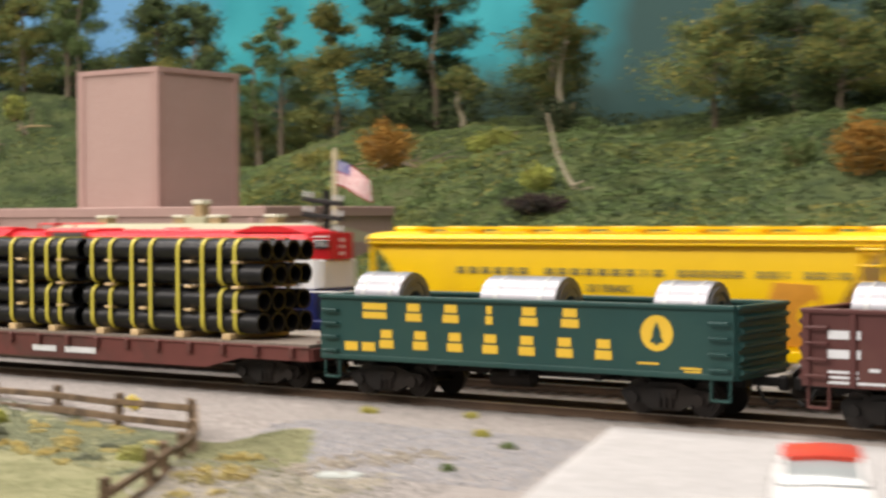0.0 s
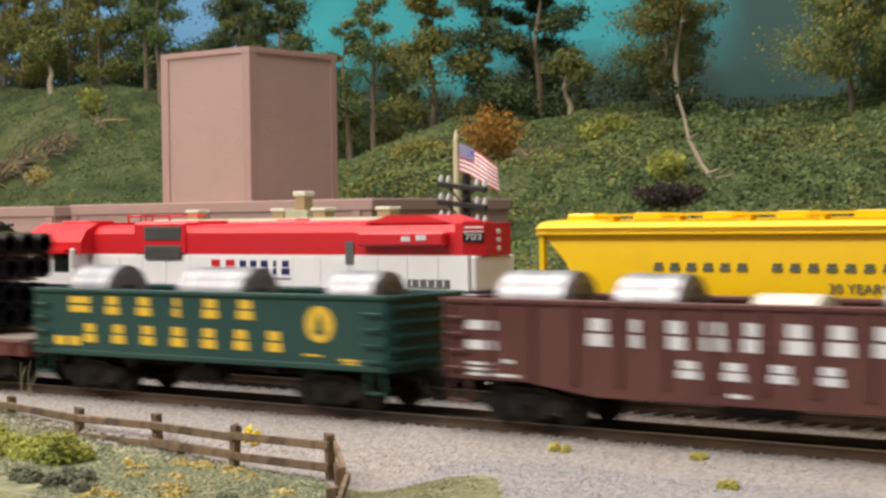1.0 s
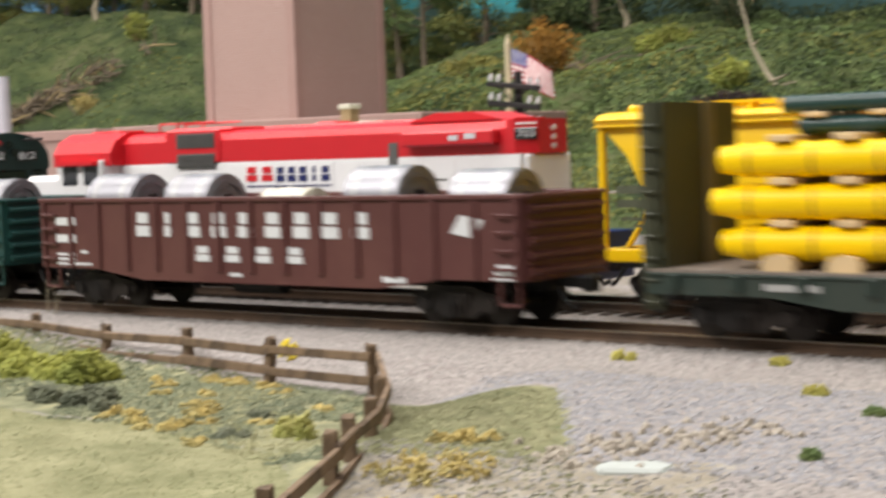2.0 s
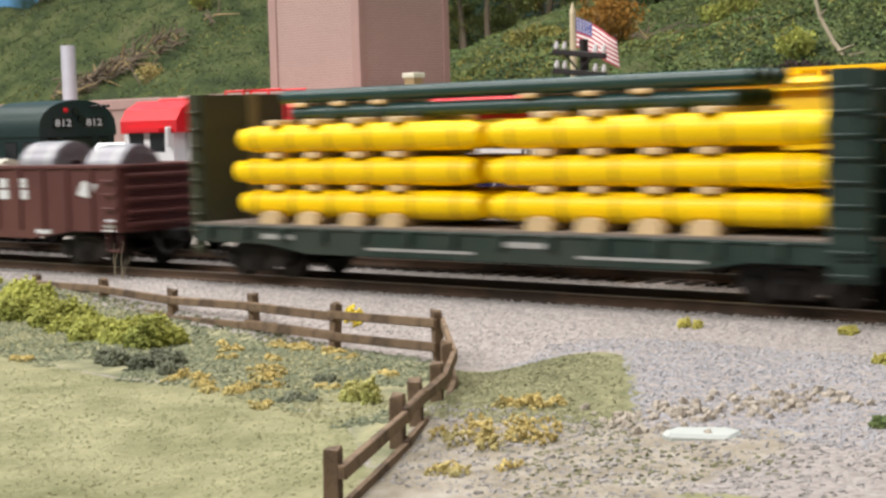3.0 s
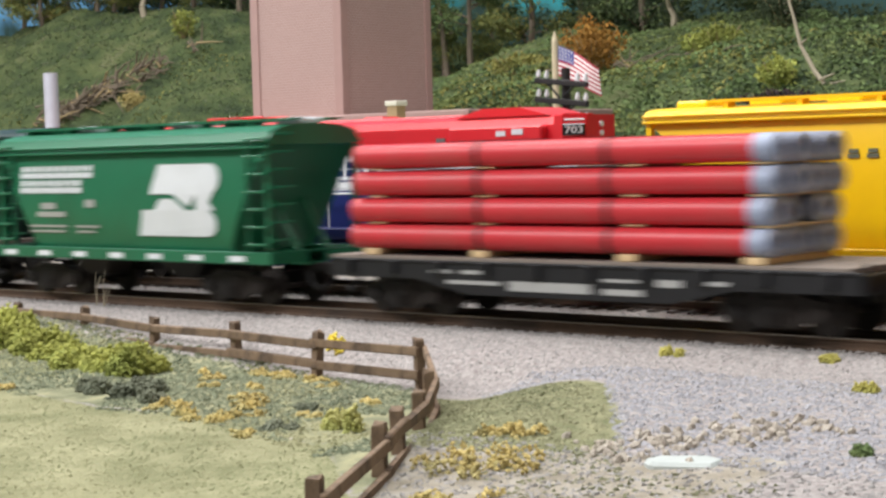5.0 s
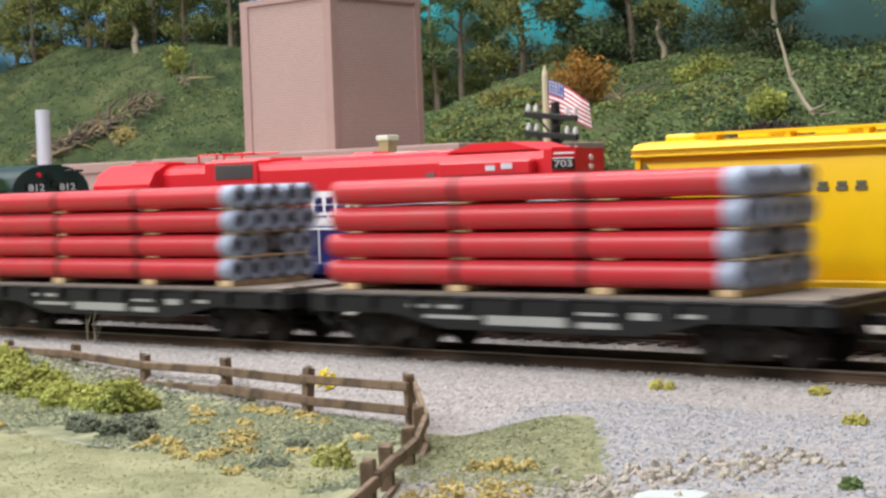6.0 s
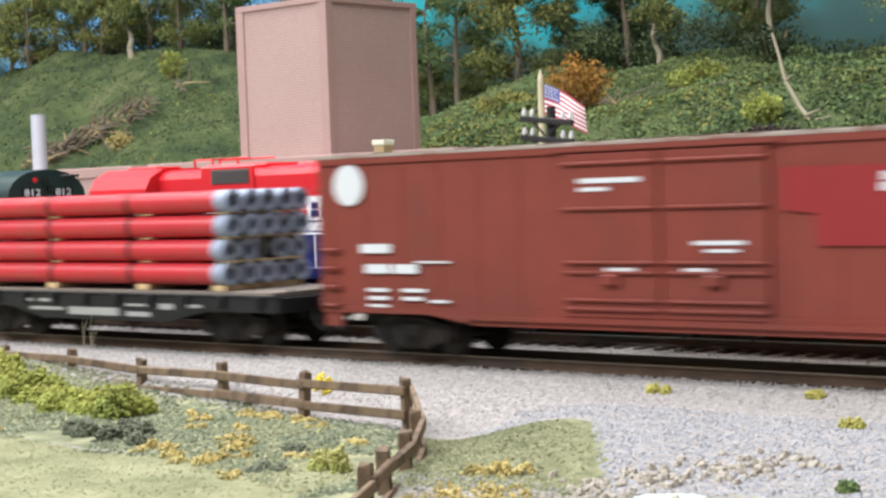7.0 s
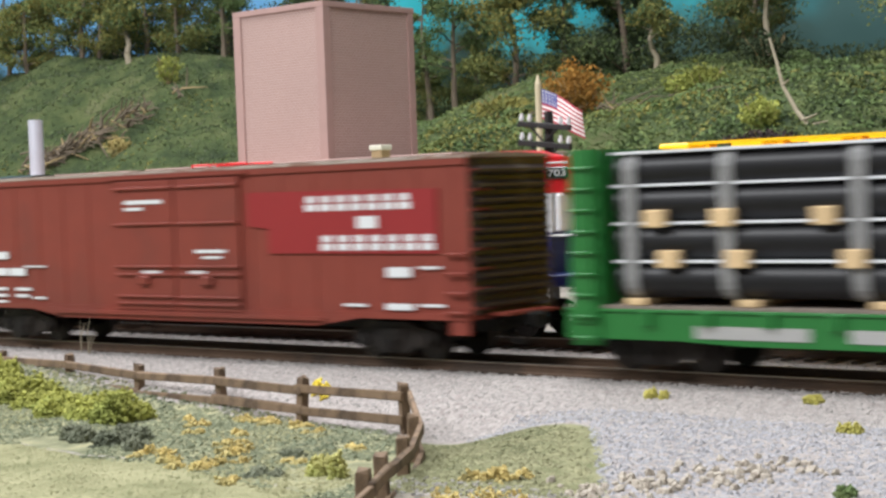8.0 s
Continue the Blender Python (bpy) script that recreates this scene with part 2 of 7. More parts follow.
def ground_mat():
    """Gravel, lawn, hillside and road, blended by the zone weights of the ground sheet."""
    m = bpy.data.materials.new("layout_ground")
    m.use_nodes = True
    t = m.node_tree
    b = t.nodes["Principled BSDF"]
    b.inputs["Roughness"].default_value, b.inputs["Specular IOR Level"].default_value = 0.95, 0.1
    co = t.nodes.new("ShaderNodeTexCoord")

    def noise_of(scale, detail=6, rough=0.6):
        n = t.nodes.new("ShaderNodeTexNoise")
        n.inputs["Scale"].default_value, n.inputs["Detail"].default_value, n.inputs["Roughness"].default_value = scale, detail, rough
        t.links.new(co.outputs["Object"], n.inputs["Vector"])
        return n.outputs["Fac"]

    def ramp(fac, stops):
        r = t.nodes.new("ShaderNodeValToRGB")
        while len(r.color_ramp.elements) < len(stops):
            r.color_ramp.elements.new(0.5)
        for e, (p, c) in zip(r.color_ramp.elements, stops):
            e.position, e.color = p, (*c, 1)
        t.links.new(fac, r.inputs[0])
        return r.outputs[0]

    def blend(fac, a, c):
        x = t.nodes.new("ShaderNodeMix")
        x.data_type = "RGBA"
        t.links.new(fac, x.inputs[0])
        t.links.new(a, x.inputs[6])
        t.links.new(c, x.inputs[7])
        return x.outputs[2]

    def zone(name, wobble=0.5, scale=90):
        a = t.nodes.new("ShaderNodeAttribute")
        a.attribute_name = name
        s = t.nodes.new("ShaderNodeMath")
        s.operation = "MULTIPLY_ADD"
        t.links.new(noise_of(scale), s.inputs[0])
        s.inputs[1].default_value, s.inputs[2].default_value = wobble * 2, -wobble
        u = t.nodes.new("ShaderNodeMath")
        t.links.new(a.outputs["Fac"], u.inputs[0])
        t.links.new(s.outputs[0], u.inputs[1])
        r = t.nodes.new("ShaderNodeMapRange")
        r.inputs[1].default_value, r.inputs[2].default_value = 0.4, 0.6
        t.links.new(u.outputs[0], r.inputs[0])
        return r.outputs[0]

    gravel = ramp(noise_of(700, 3), [(0.3, (0.23, 0.20, 0.19)), (0.5, (0.325, 0.295, 0.28)), (0.7, (0.39, 0.36, 0.34))])
    lawn = ramp(noise_of(60, 9, 0.72), [(0.34, (0.16, 0.165, 0.085)), (0.5, (0.25, 0.245, 0.14)), (0.68, (0.34, 0.325, 0.195))])
    hill = ramp(noise_of(22, 9, 0.72), [(0.34, (0.030, 0.043, 0.024)), (0.47, (0.062, 0.084, 0.036)), (0.58, (0.100, 0.120, 0.050)), (0.7, (0.145, 0.145, 0.08))])
    road = ramp(noise_of(160), [(0.3, (0.42, 0.41, 0.41)), (0.7, (0.49, 0.48, 0.48))])
    dirt = ramp(noise_of(300), [(0.3, (0.16, 0.14, 0.11)), (0.7, (0.34, 0.30, 0.25))])
    c = blend(zone("lawn"), gravel, lawn)
    c = blend(zone("dirt"), c, dirt)
    scrub = ramp(noise_of(120), [(0.3, (0.13, 0.14, 0.085)), (0.5, (0.24, 0.24, 0.15)), (0.68, (0.36, 0.34, 0.20))])
    patch = ramp(noise_of(200), [(0.3, (0.13, 0.14, 0.07)), (0.5, (0.21, 0.21, 0.12)), (0.7, (0.30, 0.29, 0.17))])
    soil = ramp(noise_of(150), [(0.3, (0.20, 0.175, 0.13)), (0.5, (0.31, 0.275, 0.22)), (0.7, (0.39, 0.36, 0.31))])
    c = blend(zone("scrub"), c, scrub)
    c = blend(zone("patch"), c, patch)
    c = blend(zone("soil"), c, soil)
    c = blend(zone("hill"), c, hill)
    c = blend(zone("road", 0.06, 200), c, road)
    t.links.new(c, b.inputs["Base Color"])
    bn = t.nodes.new("ShaderNodeBump")
    bn.inputs["Strength"].default_value, bn.inputs["Distance"].default_value = 0.7, 0.0012
    t.links.new(noise_of(800, 5), bn.inputs["Height"])
    t.links.new(bn.outputs[0], b.inputs["Normal"])
    return m


M["ground"] = ground_mat()


def brick_mat(name, c1, c2, mortar):
    """Moulded brick sheet: courses of small bricks with shallow joints."""
    m = bpy.data.materials.new(name)
    m.use_nodes = True
    t = m.node_tree
    b = t.nodes["Principled BSDF"]
    b.inputs["Roughness"].default_value, b.inputs["Specular IOR Level"].default_value = 0.7, 0.3
    co = t.nodes.new("ShaderNodeTexCoord")
    sep = t.nodes.new("ShaderNodeSeparateXYZ")
    t.links.new(co.outputs["Object"], sep.inputs[0])
    add = t.nodes.new("ShaderNodeMath")
    t.links.new(sep.outputs[0], add.inputs[0])
    t.links.new(sep.outputs[1], add.inputs[1])
    comb = t.nodes.new("ShaderNodeCombineXYZ")
    t.links.new(add.outputs[0], comb.inputs[0])
    t.links.new(sep.outputs[2], comb.inputs[1])
    br = t.nodes.new("ShaderNodeTexBrick")
    br.inputs["Color1"].default_value, br.inputs["Color2"].default_value, br.inputs["Mortar"].default_value = (*c1, 1), (*c2, 1), (*mortar, 1)
    br.inputs["Scale"].default_value = 1.0
    br.inputs["Brick Width"].default_value, br.inputs["Row Height"].default_value = 0.30 * K, 0.15 * K
    br.inputs["Mortar Size"].default_value = 0.022 * K
    t.links.new(comb.outputs[0], br.inputs["Vector"])
    n = t.nodes.new("ShaderNodeTexNoise")
    n.inputs["Scale"].default_value, n.inputs["Detail"].default_value = 14, 6
    t.links.new(co.outputs["Object"], n.inputs["Vector"])
    hsv = t.nodes.new("ShaderNodeHueSaturation")
    mr = t.nodes.new("ShaderNodeMapRange")
    mr.inputs[3].default_value, mr.inputs[4].default_value = 0.9, 1.1
    t.links.new(n.outputs["Fac"], mr.inputs[0])
    t.links.new(mr.outputs[0], hsv.inputs["Value"])
    t.links.new(br.outputs["Color"], hsv.inputs["Color"])
    t.links.new(hsv.outputs[0], b.inputs["Base Color"])
    bn = t.nodes.new("ShaderNodeBump")
    bn.inputs["Strength"].default_value, bn.inputs["Distance"].default_value = 0.5, 0.0003
    bn.invert = True
    t.links.new(br.outputs["Fac"], bn.inputs["Height"])
    t.links.new(bn.outputs[0], b.inputs["Normal"])
    return m


M["brick"] = brick_mat("mauve_brick", (0.365, 0.240, 0.214), (0.335, 0.216, 0.194), (0.45, 0.335, 0.305))
M["brick_trim"] = mat("mauve_pilaster", (0.36, 0.235, 0.212), 0.7, vary=0.08)


def backdrop_mat():
    """Painted sky board: turquoise, a little cloud, dim painted woods low down."""
    m = bpy.data.materials.new("painted_backdrop")
    m.use_nodes = True
    t = m.node_tree
    b = t.nodes["Principled BSDF"]
    b.inputs["Roughness"].default_value = 0.7
    co = t.nodes.new("ShaderNodeTexCoord")
    sep = t.nodes.new("ShaderNodeSeparateXYZ")
    t.links.new(co.outputs["Object"], sep.inputs[0])

    def noise_of(scale, detail=5):
        n = t.nodes.new("ShaderNodeTexNoise")
        n.inputs["Scale"].default_value, n.inputs["Detail"].default_value = scale, detail
        t.links.new(co.outputs["Object"], n.inputs["Vector"])
        return n.outputs["Fac"]

    def mixc(fac, a, c):
        x = t.nodes.new("ShaderNodeMix")
        x.data_type = "RGBA"
        t.links.new(fac, x.inputs[0])
        for sock, v in ((x.inputs[6], a), (x.inputs[7], c)):
            if isinstance(v, tuple):
                sock.default_value = (*v, 1)
            else:
                t.links.new(v, sock)
        return x.outputs[2]

    def band(src, lo, hi):
        r = t.nodes.new("ShaderNodeMapRange")
        r.inputs[1].default_value, r.inputs[2].default_value = lo, hi
        t.links.new(src, r.inputs[0])
        return r.outputs[0]

    sky = mixc(band(noise_of(5), 0.42, 0.62), (0.010, 0.30, 0.36), (0.035, 0.44, 0.50))
    blue = mixc(band(sep.outputs[0], -1.05, -1.22), sky, (0.16, 0.42, 0.72))
    wav = t.nodes.new("ShaderNodeMath")
    wav.operation = "MULTIPLY_ADD"
    t.links.new(noise_of(9, 7), wav.inputs[0])
    wav.inputs[1].default_value = -0.20
    t.links.new(sep.outputs[2], wav.inputs[2])
    woods = mixc(band(noise_of(40), 0.4, 0.6), (0.018, 0.045, 0.035), (0.030, 0.075, 0.060))
    c = mixc(band(wav.outputs[0], 0.155, 0.105), blue, woods)
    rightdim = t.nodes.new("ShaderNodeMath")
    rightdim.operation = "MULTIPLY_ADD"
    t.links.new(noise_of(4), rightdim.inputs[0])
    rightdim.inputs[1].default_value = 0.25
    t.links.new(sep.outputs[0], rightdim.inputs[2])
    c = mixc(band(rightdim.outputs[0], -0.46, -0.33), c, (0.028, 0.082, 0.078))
    t.links.new(c, b.inputs["Base Color"])
    return m


M["backdrop"] = backdrop_mat()

# ---- mesh helpers (prototype metres in, model metres out) ----
def finish(bm, material, smooth=False):
    for v in bm.verts:
        v.co *= K
    bmesh.ops.recalc_face_normals(bm, faces=bm.faces[:])
    me = bpy.data.meshes.new("mesh")
    bm.to_mesh(me)
    bm.free()
    me.materials.append(M[material])
    if smooth:
        me.shade_smooth()
        me.set_sharp_from_angle(angle=radians(35))
    return me


def part(name, bm, material, parent=None, label="", smooth=False, at=None):
    ob = new(name, finish(bm, material, smooth) if isinstance(bm, bmesh.types.BMesh) else bm)
    ob.parent = parent
    if at is not None:
        ob.matrix_basis = pose(at[0] * K, at[1] * K, at[2] * K, *at[3:])
    return tagged(ob, label)


def thing(name, x, y, z, label, category, group="", kind="", rz=0.0):
    ob = new(name)
    ob.empty_display_size = 0.01
    ob.matrix_basis = pose(x * K, y * K, z * K, 0, 0, rz)
    return tagged(ob, label, category, group, kind)


def box(bm, x0, x1, y0, y1, z0, z1, bevel=0.0, seg=1):
    vs = [bm.verts.new((x, y, z)) for x in (x0, x1) for y in (y0, y1) for z in (z0, z1)]
    fs = [bm.faces.new([vs[i] for i in f]) for f in ((0, 1, 3, 2), (4, 6, 7, 5), (0, 4, 5, 1), (2, 3, 7, 6), (0, 2, 6, 4), (1, 5, 7, 3))]
    if bevel:
        es = list({e for f in fs for e in f.edges})
        bmesh.ops.bevel(bm, geom=es, offset=bevel, segments=seg, affect="EDGES", profile=0.5)
    return bm


def prism(bm, profile, axis, lo, hi, cap=True):
    """A polygon of (a, b) pairs pushed along an axis: x takes (y, z), y takes (x, z), z takes (x, y)."""
    def at(a, b, c):
        return (c, a, b) if axis == "x" else (a, c, b) if axis == "y" else (a, b, c)
    p = [bm.verts.new(at(a, b, lo)) for a, b in profile]
    q = [bm.verts.new(at(a, b, hi)) for a, b in profile]
    n = len(p)
    for i in range(n):
        bm.faces.new((p[i], p[(i + 1) % n], q[(i + 1) % n], q[i]))
    if cap:
        bm.faces.new(p[::-1])
        bm.faces.new(q)
    return bm


def ring(bm, axis, a, b, r, lo, hi, n=18, inner=None, wob=0.0):
    """A cylinder along an axis round (a, b), bored through where inner is given."""
    circle = lambda rad: [(a + rad * math.cos(2 * math.pi * i / n), b + rad * math.sin(2 * math.pi * i / n)) for i in range(n)]
    if not inner:
        return prism(bm, circle(r), axis, lo, hi)
    def at(u, v, c):
        return (c, u, v) if axis == "x" else (u, c, v) if axis == "y" else (u, v, c)
    loops = [[bm.verts.new(at(u, v, c)) for u, v in circle(rad)] for rad, c in ((r, lo), (r, hi), (inner, hi), (inner, lo))]
    for k in range(4):
        p, q = loops[k], loops[(k + 1) % 4]
        for i in range(n):
            bm.faces.new((p[i], p[(i + 1) % n], q[(i + 1) % n], q[i]))
    return bm


def rod(bm, p, q, r, n=6, r2=None):
    p, q = Vector(p), Vector(q)
    d = (q - p).normalized()
    u = d.orthogonal().normalized()
    w = d.cross(u)
    r2 = r if r2 is None else r2
    a = [bm.verts.new(p + r * (u * math.cos(2 * math.pi * i / n) + w * math.sin(2 * math.pi * i / n))) for i in range(n)]
    b = [bm.verts.new(q + r2 * (u * math.cos(2 * math.pi * i / n) + w * math.sin(2 * math.pi * i / n))) for i in range(n)]
    for i in range(n):
        bm.faces.new((a[i], a[(i + 1) % n], b[(i + 1) % n], b[i]))
    bm.faces.new(a[::-1])
    bm.faces.new(b)
    return bm


def nb():
    return bmesh.new()


def words(text, x0, x1, z0, z1, y, material, parent, name="lettering", bold=0.012, slant=0.0, face=-1, label=""):
    """Raised lettering on a side wall, fitted to a rectangle; face -1 looks to -y."""
    cu = bpy.data.curves.new("letters", "FONT")
    cu.body, cu.offset, cu.extrude, cu.resolution_u, cu.shear = text, bold, 0.0, 3, slant
    tmp = new("letters", cu)
    bpy.context.view_layer.update()
    me = bpy.data.meshes.new_from_object(tmp.evaluated_get(bpy.context.evaluated_depsgraph_get()))
    bpy.data.objects.remove(tmp)
    co = np.empty(len(me.vertices) * 3)
    me.vertices.foreach_get("co", co)
    co = co.reshape(-1, 3)
    lo, hi = co.min(0), co.max(0)
    u = (co[:, 0] - lo[0]) / (hi[0] - lo[0])
    v = (co[:, 1] - lo[1]) / max(1e-6, hi[1] - lo[1])
    out = np.stack([(x0 + u * (x1 - x0)) * K, np.full(len(u), y * K), (z0 + v * (z1 - z0)) * K], 1)
    me.vertices.foreach_set("co", out.ravel())
    me.materials.clear()
    me.materials.append(M[material])
    me.update()
    ob = new(name, me)
    ob.parent = parent
    return tagged(ob, label)


def bars(rects, y, material, parent, name="lettering", t=0.012):
    """Plain bars in place of small writing: (x0, x1, z0, z1) on a side wall."""
    for x0, x1, z0, z1 in rects:
        bm = nb()
        box(bm, x0, x1, y - t, y + 0.01, z0, z1)
        part(name, bm, material, parent)


def scatter(name, base, faces, pos, scale, material, parent=None, seed=1, squash=1.0, jitter=0.25, normal_tilt=True):
    """Many small copies of a base shape, turned at random, joined into one mesh."""
    rng = np.random.default_rng(seed)
    base, pos, scale = np.asarray(base, float), np.asarray(pos, float), np.asarray(scale, float)
    n, k = len(pos), len(base)
    q = rng.normal(size=(n, 4))
    q /= np.linalg.norm(q, axis=1, keepdims=True)
    w, x, y, z = q.T
    rot = np.stack([1 - 2 * (y * y + z * z), 2 * (x * y - z * w), 2 * (x * z + y * w), 2 * (x * y + z * w), 1 - 2 * (x * x + z * z), 2 * (y * z - x * w),
                    2 * (x * z - y * w), 2 * (y * z + x * w), 1 - 2 * (x * x + y * y)], 1).reshape(n, 3, 3)
    shape = base[None] * (1 + rng.normal(0, jitter, (n, k, 1)).clip(-0.6, 0.6))
    co = np.einsum("nij,nkj->nki", rot, shape) * scale[:, None, None]
    co[:, :, 2] *= squash
    co = (co + pos[:, None, :]).reshape(-1, 3) * K
    f = (np.asarray(faces)[None] + (np.arange(n) * k)[:, None, None]).reshape(-1, len(faces[0]))
    me = bpy.data.meshes.new("mesh")
    me.from_pydata(co, [], f)
    me.materials.append(M[material])
    ob = new(name, me)
    ob.parent = parent
    return ob


OCTA = [(1, 0, 0), (-1, 0, 0), (0, 1, 0), (0, -1, 0), (0, 0, 1), (0, 0, -1)]
OCTA_F = [(0, 2, 4), (2, 1, 4), (1, 3, 4), (3, 0, 4), (2, 0, 5), (1, 2, 5), (3, 1, 5), (0, 3, 5)]
LEAF = [(-1, -0.5, 0), (0.2, -0.7, 0.25), (1, 0.1, -0.1), (0.1, 0.7, 0.3), (0.0, 0.1, -0.75)]
LEAF_F = [(0, 1, 3), (1, 2, 3), (0, 4, 1), (3, 4, 2)]

# ---- room round the layout ----
def room():
    bm = nb()
    box(bm, -3.6 / K, 3.2 / K, -2.6 / K, 1.33 / K, -1.16 / K, -1.1 / K)
    tagged(part("room_floor", bm, "room_floor"), "dark carpet floor of the layout room", "floor", kind="structure")
    bm = nb()
    box(bm, -3.6 / K, 3.2 / K, -2.6 / K, 1.33 / K, 1.36 / K, 1.42 / K)
    tagged(part("ceiling", bm, "wall_paint"), "plain off-white ceiling over the layout room", "ceiling", kind="structure")
    for n, a in (("wall_west", (-3.7, -3.6, -2.6, 1.33)), ("wall_east", (3.2, 3.3, -2.6, 1.33)), ("wall_south", (-3.6, 3.2, -2.7, -2.6)), ("wall_north", (-3.6, 3.2, 1.33, 1.43))):
        bm = nb()
        box(bm, a[0] / K, a[1] / K, a[2] / K, a[3] / K, -1.1 / K, 1.36 / K)
        tagged(part(n, bm, "wall_paint"), "plain painted wall of the layout room", "wall", kind="structure")
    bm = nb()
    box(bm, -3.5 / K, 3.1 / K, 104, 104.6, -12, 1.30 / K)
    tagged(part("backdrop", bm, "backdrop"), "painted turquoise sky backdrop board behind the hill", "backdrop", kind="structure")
    bm = nb()
    box(bm, -2.2 / K, 162.0, -19.4, -18.9, -30, -2.0)
    tagged(part("trim", bm, "fascia"), "dark green fascia board along the layout edge", "fascia", kind="structure")


room()


# ---- ground sheet ----
def smooth01(a, lo, hi):
    t = np.clip((a - lo) / (hi - lo), 0, 1)
    return t * t * (3 - 2 * t)


RNG = np.random.default_rng(7)
WAVES = [(RNG.normal(size=2) * f, RNG.uniform(0, 6.28), a) for f, a in [(0.05, 0.9)] * 4 + [(0.16, 0.45)] * 5 + [(0.5, 0.16)] * 7 + [(1.4, 0.06)] * 8]


def rough(x, y, lo=0, hi=99):
    return sum(a * np.sin(k[0] * x + k[1] * y + p) for i, (k, p, a) in enumerate(WAVES) if lo <= i < hi)


RIDGE_X = [-190, -125, -105, -90, -76, -66, -58, -50, -42, -30, -10, 10, 60, 100]
RIDGE_Z = [17, 17.0, 17.3, 16.2, 12.5, 10.8, 13.2, 14.2, 14.8, 13.9, 14.2, 15, 16, 16]


def height(x, y):
    x, y = np.asarray(x, float), np.asarray(y, float)
    left = 1 - smooth01(x + 0.25 * (y + 4), 7.0, 10.5)
    z = -0.42 - 0.63 * left * smooth01(-y, 2.6, 4.2) - 0.35 * (1 - left) * smooth01(-y, 8, 16)
    z = z + 0.05 * rough(x * 1.5, y * 1.5, 4) * smooth01(-y, 2.6, 5)
    bed = np.maximum(1 - smooth01(np.abs(y), 1.5, 2.6), 1 - smooth01(np.abs(y - 5.0), 1.5, 2.6))
    z = z + 0.16 * bed + 0.045 * smooth01(np.abs(y), 0.80, 0.9) * (1 - smooth01(np.abs(y), 1.4, 2.2))
    ridge = np.interp(x, RIDGE_X, RIDGE_Z)
    foot = 40 + 5 * np.sin(x * 0.05) + 6 * smooth01(-x, 30, 50)
    up = np.clip((y - foot) / (78 - foot), 0, 1.35)
    rise = np.where(up < 1, up ** 0.85, 1 + 0.05 * (up - 1)) * (ridge + 0.4)
    z = z + rise + rough(x, y) * 0.8 * smooth01(y, foot, foot + 12)
    rib = np.abs(np.sin(0.42 * x - 0.30 * y + 0.9 * np.sin(0.11 * x + 0.2 * y))) ** 0.7
    z = z + 0.75 * (rib - 0.5) * smooth01(-x, 64, 76) * smooth01(y, foot + 4, foot + 14) * (1 - smooth01(y, 76, 82))
    return z


def road_weight(x, y):
    return smooth01(x - 0.37 * (-y - 2.0) - 17.7, -0.12, 0.12) * smooth01(-y, 1.6, 1.8)


def ground():
    xs = np.concatenate([np.arange(-190, -26, 1.0), np.arange(-26, 38, 0.2), np.arange(38, 164, 2.0)])
    ys = np.concatenate([np.arange(-19, -1.6, 0.16), np.arange(-1.6, 9, 0.4), np.arange(9, 36, 1.5), np.arange(36, 103.9, 0.75)])
    gx, gy = np.meshgrid(xs, ys, indexing="ij")
    gz = height(gx, gy)
    rw = road_weight(gx, gy)
    gz = gz * (1 - rw) + rw * -0.28
    nx, ny = gx.shape
    co = np.stack([gx, gy, gz], -1).reshape(-1, 3) * K
    idx = np.arange(nx * ny).reshape(nx, ny)
    f = np.stack([idx[:-1, :-1], idx[1:, :-1], idx[1:, 1:], idx[:-1, 1:]], -1).reshape(-1, 4)
    me = bpy.data.meshes.new("ground")
    me.from_pydata(co, [], f)
    me.materials.append(M["ground"])
    me.shade_smooth()
    leg = np.interp(-gy, [2.0, 4.4, 7.6, 10.9, 12.4, 15.2, 19], [3.5, 6.0, 9.0, 11.4, 12.5, 14.0, 15.4])
    inside = 1 - smooth01(gx - leg, -0.15, 0.25)
    edge = np.interp(gx, [-20, -10, -3.4, 2.2, 4.5, 9.0, 13.0], [-6.5, -7.2, -8.1, -9.3, -8.8, -10.0, -13.5])
    behind = np.interp(gx, [-30, -10.7, -6.6, -0.3, 3.0, 6.0, 9.0], [1.5, -2.3, -3.1, -3.7, -4.3, -4.6, -4.6])
    lawn = inside * smooth01(edge - gy, -0.3, 0.3)
    zones = {
        "lawn": np.maximum(lawn, smooth01(-gy + 0.25 * (gx - 14), 13.0, 13.8)),
        "scrub": inside * smooth01(behind - gy, -0.2, 0.4) * (1 - lawn),
        "patch": (1 - inside) * smooth01(-gy, 4.7, 5.4) * smooth01(11.3 - gx + 0.76 * (-gy - 5.4), -0.5, 0.5) * (1 - smooth01(-gy + 0.3 * (gx - 13), 10.2, 11.0)),
        "soil": (1 - inside) * smooth01(-gy + 0.3 * (gx - 13), 10.3, 11.0) * (1 - smooth01(gx, 16.5, 18)),
        "dirt": np.maximum(0.8 * (1 - smooth01(np.abs(gy), 0.9, 1.15)), 0.5 * smooth01(gy, 7.0, 9.0)),
        "hill": smooth01(gy, 33, 38),
        "road": rw,
    }
    for n, w in zones.items():
        me.attributes.new(n, "FLOAT", "POINT").data.foreach_set("value", np.clip(w, 0, 1).astype(np.float32).ravel())
    tagged(new("ground", me), "layout ground of gravel, pale turf and green hillside", "ground", kind="structure")


ground()


